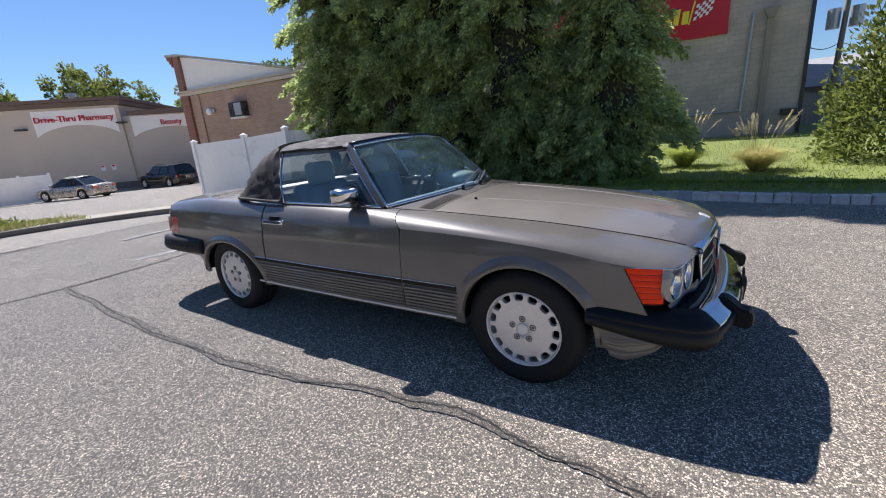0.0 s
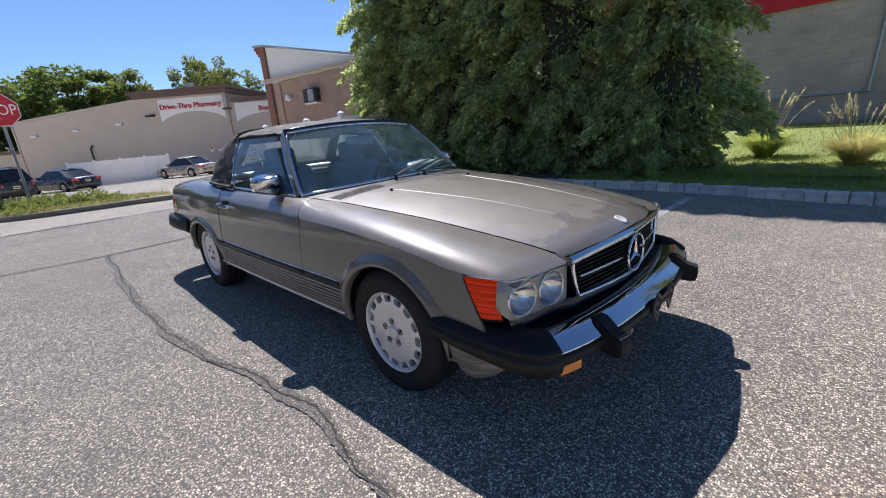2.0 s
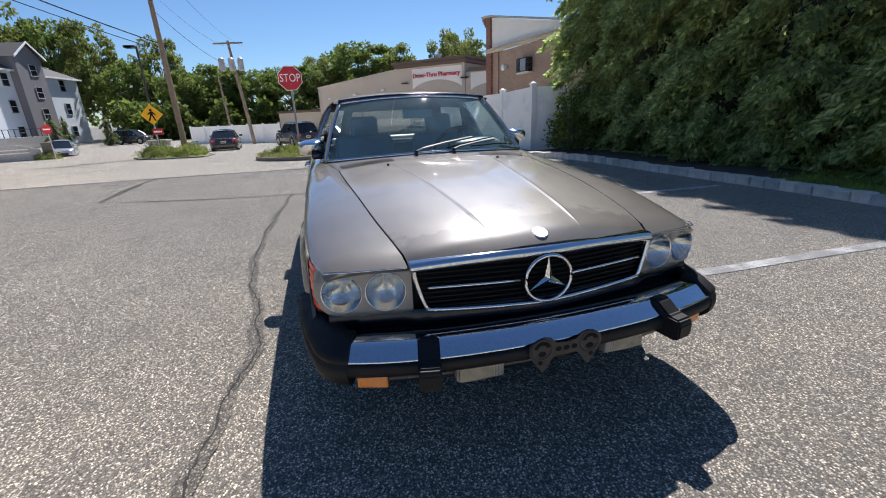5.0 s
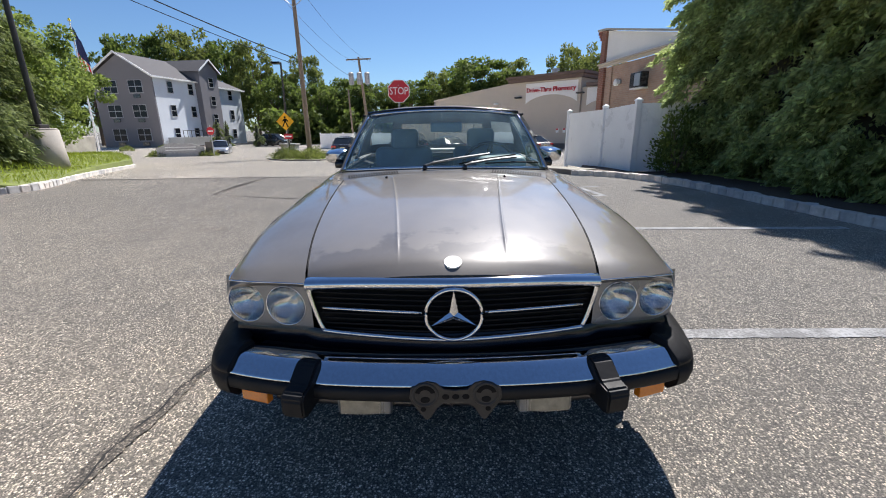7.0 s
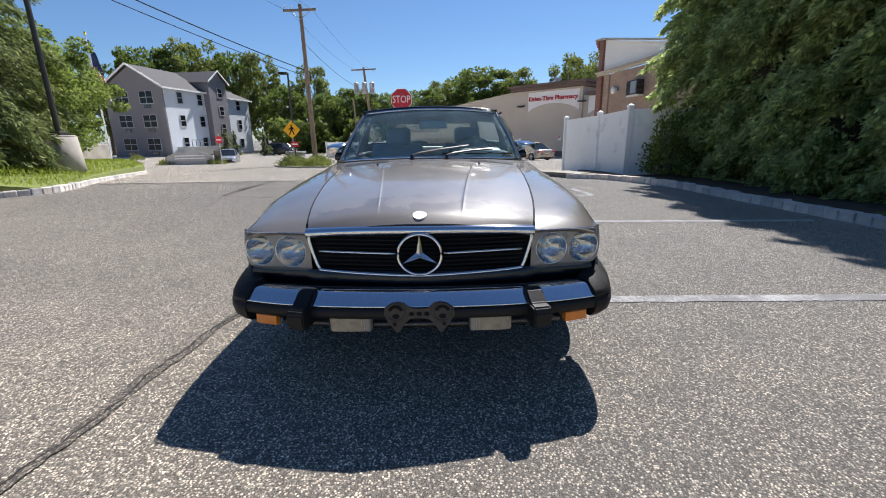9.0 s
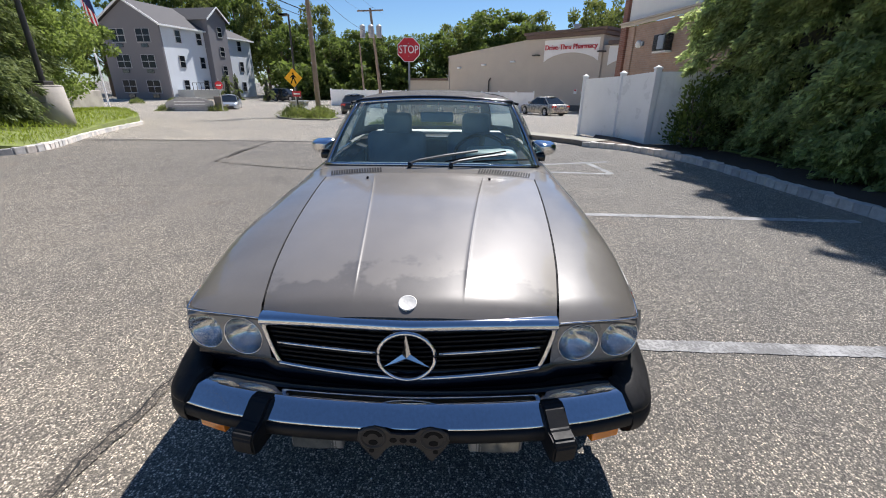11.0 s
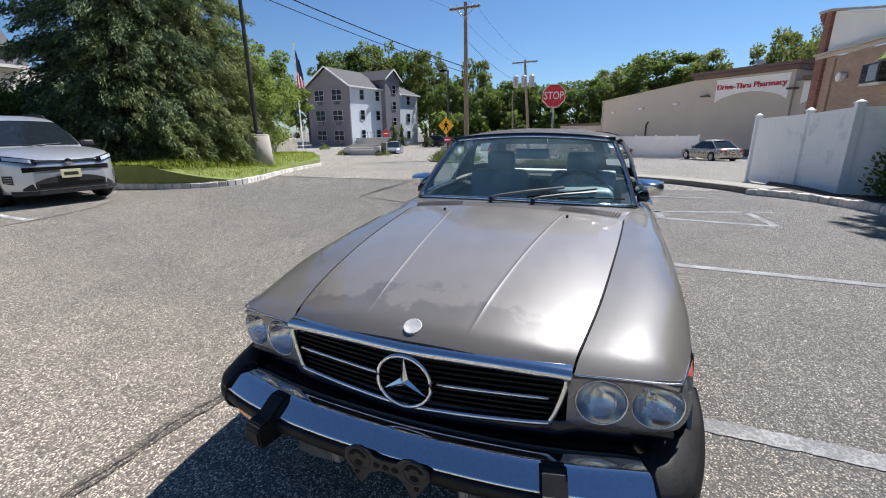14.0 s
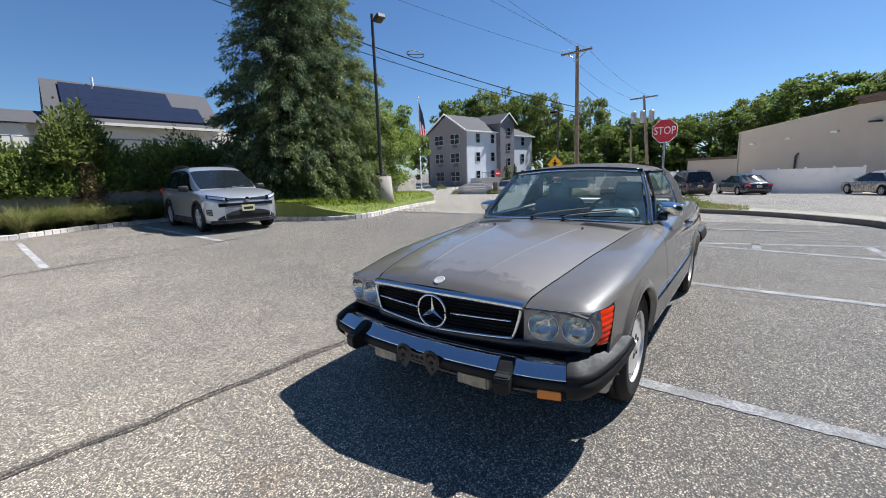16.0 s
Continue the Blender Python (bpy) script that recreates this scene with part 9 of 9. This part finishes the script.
        pocket = part("fog_pocket", band(s * 0.775, s * 0.866, lambda y: 0.425 + 0.03 * (abs(y) - 0.775) / 0.09, lambda y: 0.585, 0.008, 7), M["plastic"], root, "black fog lamp pocket")
        for z in (0.465, 0.505, 0.545):
            part("pocket_bar", band(s * 0.785, s * 0.858, lambda y: z, lambda y: z + 0.010, 0.014, 5), M["galv"], pocket)
        part("tail_lamp", moved(box(-0.05, 0.20, -0.10, 0.03, -0.10, 0.10, 0.03), pose(-2.20, s * 0.80, 1.00)), M["lens_tail"], root)
    part("rear_bumper", box(-2.33, -2.14, -0.74, 0.74, 0.34, 0.60, 0.05), M["plastic"], root)
    pl = part("number_plate", moved(box(-0.006, 0.006, -0.155, 0.155, -0.078, 0.078, 0.004), pose(hx + 0.022, 0, 0.585)), M["plate_cream"], root)
    part("plate_bar", moved(box(-0.008, 0.008, -0.11, 0.11, -0.03, 0.03), pose(hx + 0.022, 0, 0.585)), M["plastic"], pl)
    return root


compact_suv("silver_suv", "silver compact suv with black lower trim, parked by the retaining wall", (-3.55, -11.25, 0), 82)

parked("dark_suv", "dark grey suv parked beyond the island", 4.75, 1.88, 1.75, "car_grey", "suv", (-33.4, -2.6, gz(-33.4)), 204)
parked("navy_sedan", "dark blue sedan parked beside the white fence", 4.7, 1.82, 1.44, "car_navy", "sedan", (-35.4, 0.6, gz(-35.4)), 206)
parked("green_sedan", "dark grey-green sedan parked before the white fence", 4.6, 1.8, 1.45, "car_grey", "sedan", (-32.4, -7.4, gz(-32.4)), 186)
parked("beige_sedan", "champagne sedan parked along the pharmacy wall", 4.6, 1.78, 1.45, "car_beige", "sedan", (-34.4, 7.6, gz(-34.2)), 205)
parked("black_suv", "black suv parked along the pharmacy wall", 4.7, 1.88, 1.70, "car_black", "suv", (-35.4, 13.7, gz(-35.4)), 190)
parked("white_sedan", "pale sedan parked near the apartment house", 4.5, 1.78, 1.42, "car_silver", "sedan", (-40.5, -21.4, -1.25), 20)
parked("far_jeep", "dark old off-road car beyond the corner island", 4.2, 1.75, 1.70, "car_grey", "suv", (-58.5, -22.6, -1.12), 75)

# ---- chain-link fence with vines, dry grasses along the wall ----
chain = thing("chain_fence", "old chain-link fence with a top rail on the retaining wall", "fence")
for k in range(5):
    part("post", tube((4.6 - 2.4 * k, -15.3, 1.2), (4.6 - 2.4 * k, -15.3, 2.72), 0.03, None, 8), M["galv"], chain)
part("rail", tube((4.8, -15.3, 2.70), (-5.2, -15.3, 2.70), 0.022, None, 8), M["galv"], chain)
vine = bush("vine", "leafy green vine over the chain-link fence", 3.4, 0.9, 1.55, 51, M["leaf_mid"], 9000, 0.075, "vine", 0.7)
row_of(vine, [(0.6, -15.25, 1.2, 0), (-2.2, -15.3, 1.15, 180), (-4.9, -15.35, 1.2, 5), (3.4, -15.25, 1.1, 175), (-0.8, -15.2, 1.0, 4), (2.0, -15.3, 1.15, 10), (-3.6, -15.2, 1.05, 184), (-6.2, -15.8, 1.1, 2), (4.6, -15.3, 1.1, 7)], "vines on the fence")
vine2 = bush("vine", "sunlit yellow-green vine climbing above the fence rail", 1.5, 0.9, 1.5, 53, M["leaf_light"], 2200, 0.085, "vine", 0.7)
row_of(vine2, [(-1.75, -15.3, 2.2, 0), (1.6, -15.1, 1.5, 90), (-1.2, -15.1, 1.9, 40), (2.6, -15.1, 1.6, 10)], "vines on the fence")
dead = bush("dead_vine", "hanging clump of dry brown vine on the wall", 0.75, 0.5, 1.5, 55, M["dry_leaf"], 1300, 0.06, "vine", 0.5)
place(dead, -1.6, -15.0, 0.75)
tallg = tuft("tall_grass", "tall uncut grass growing along the retaining wall", 1.45, 0.95, 900, M["wild_grass"], 61)
row_of(tallg, [(2.6 - 0.62 * k, -14.55 - 0.12 * k * 0.3 + 0.25 * math.sin(k * 2.1), 0.0, 47 * k) for k in range(11)], "tall grass by the wall")
tallg2 = tuft("tall_grass", "dark green uncut grass growing along the retaining wall", 1.4, 0.9, 800, M["leaf_mid"], 63)
for k in range(4):
    place(bush("dry_brush", "dry brown brush on top of the wall", 1.5, 0.7, 0.75, 90 + k, M["dry_stem"], 1500, 0.05, "shrub", 0.8), 3.4 - 0.9 * k, -15.05, 1.25)
row_of(tallg2, [(2.2 - 0.75 * k, -14.95 + 0.1 * math.sin(k * 3.0), 0.0, 61 * k) for k in range(9)], "tall grass by the wall")
back_bush = bush("shrub", "dark leafy growth behind the parked suv", 3.2, 1.6, 2.0, 65, M["leaf"], 4000, 0.09)
place(back_bush, -5.0, -16.2, 0.9)

# low planting on the islands
low_p = bush("groundcover", "low green groundcover on the stop sign island", 2.0, 1.3, 0.34, 71, M["leaf_light"], 1500, 0.05, "shrub", 0.6)
row_of(low_p, [(-13.4, -1.7, gz(-13.4) + 0.1, 10), (-13.2, -0.5, gz(-13.2) + 0.1, 70), (-14.4, -2.0, gz(-14.4) + 0.1, 40), (-14.8, -1.2, gz(-14.8) + 0.1, 0)], "island groundcover")
low_q = bush("groundcover", "rounded green shrub on the corner island", 1.8, 1.5, 0.6, 73, M["leaf_light"], 1200, 0.06, "shrub", 0.5)
row_of(low_q, [(-21.5, -7.1, gz(-21.5) + 0.05, 10), (-22.0, -8.3, gz(-22.0) + 0.05, 80), (-23.1, -7.3, gz(-23.1) + 0.05, 50), (-23.9, -9.3, gz(-23.9) + 0.05, 130), (-34.5, -19.5, -1.0, 0), (-33.2, -23.0, -1.0, 60), (-50, -33, -1.1, 50), (-48, -36, -1.1, 0)], "island shrubs")
young = column_tree("young_conifer", "small young spruce by the apartment house", 3.6, 0.9, 75, M["conifer"], 3000, (0.2, 0.04), "cone")
row_of(young, [(-52.5, -27.5, -1.1, 0), (-60, -30, -1.1, 90), (-57, -24.5, -1.1, 200)], "young conifers")
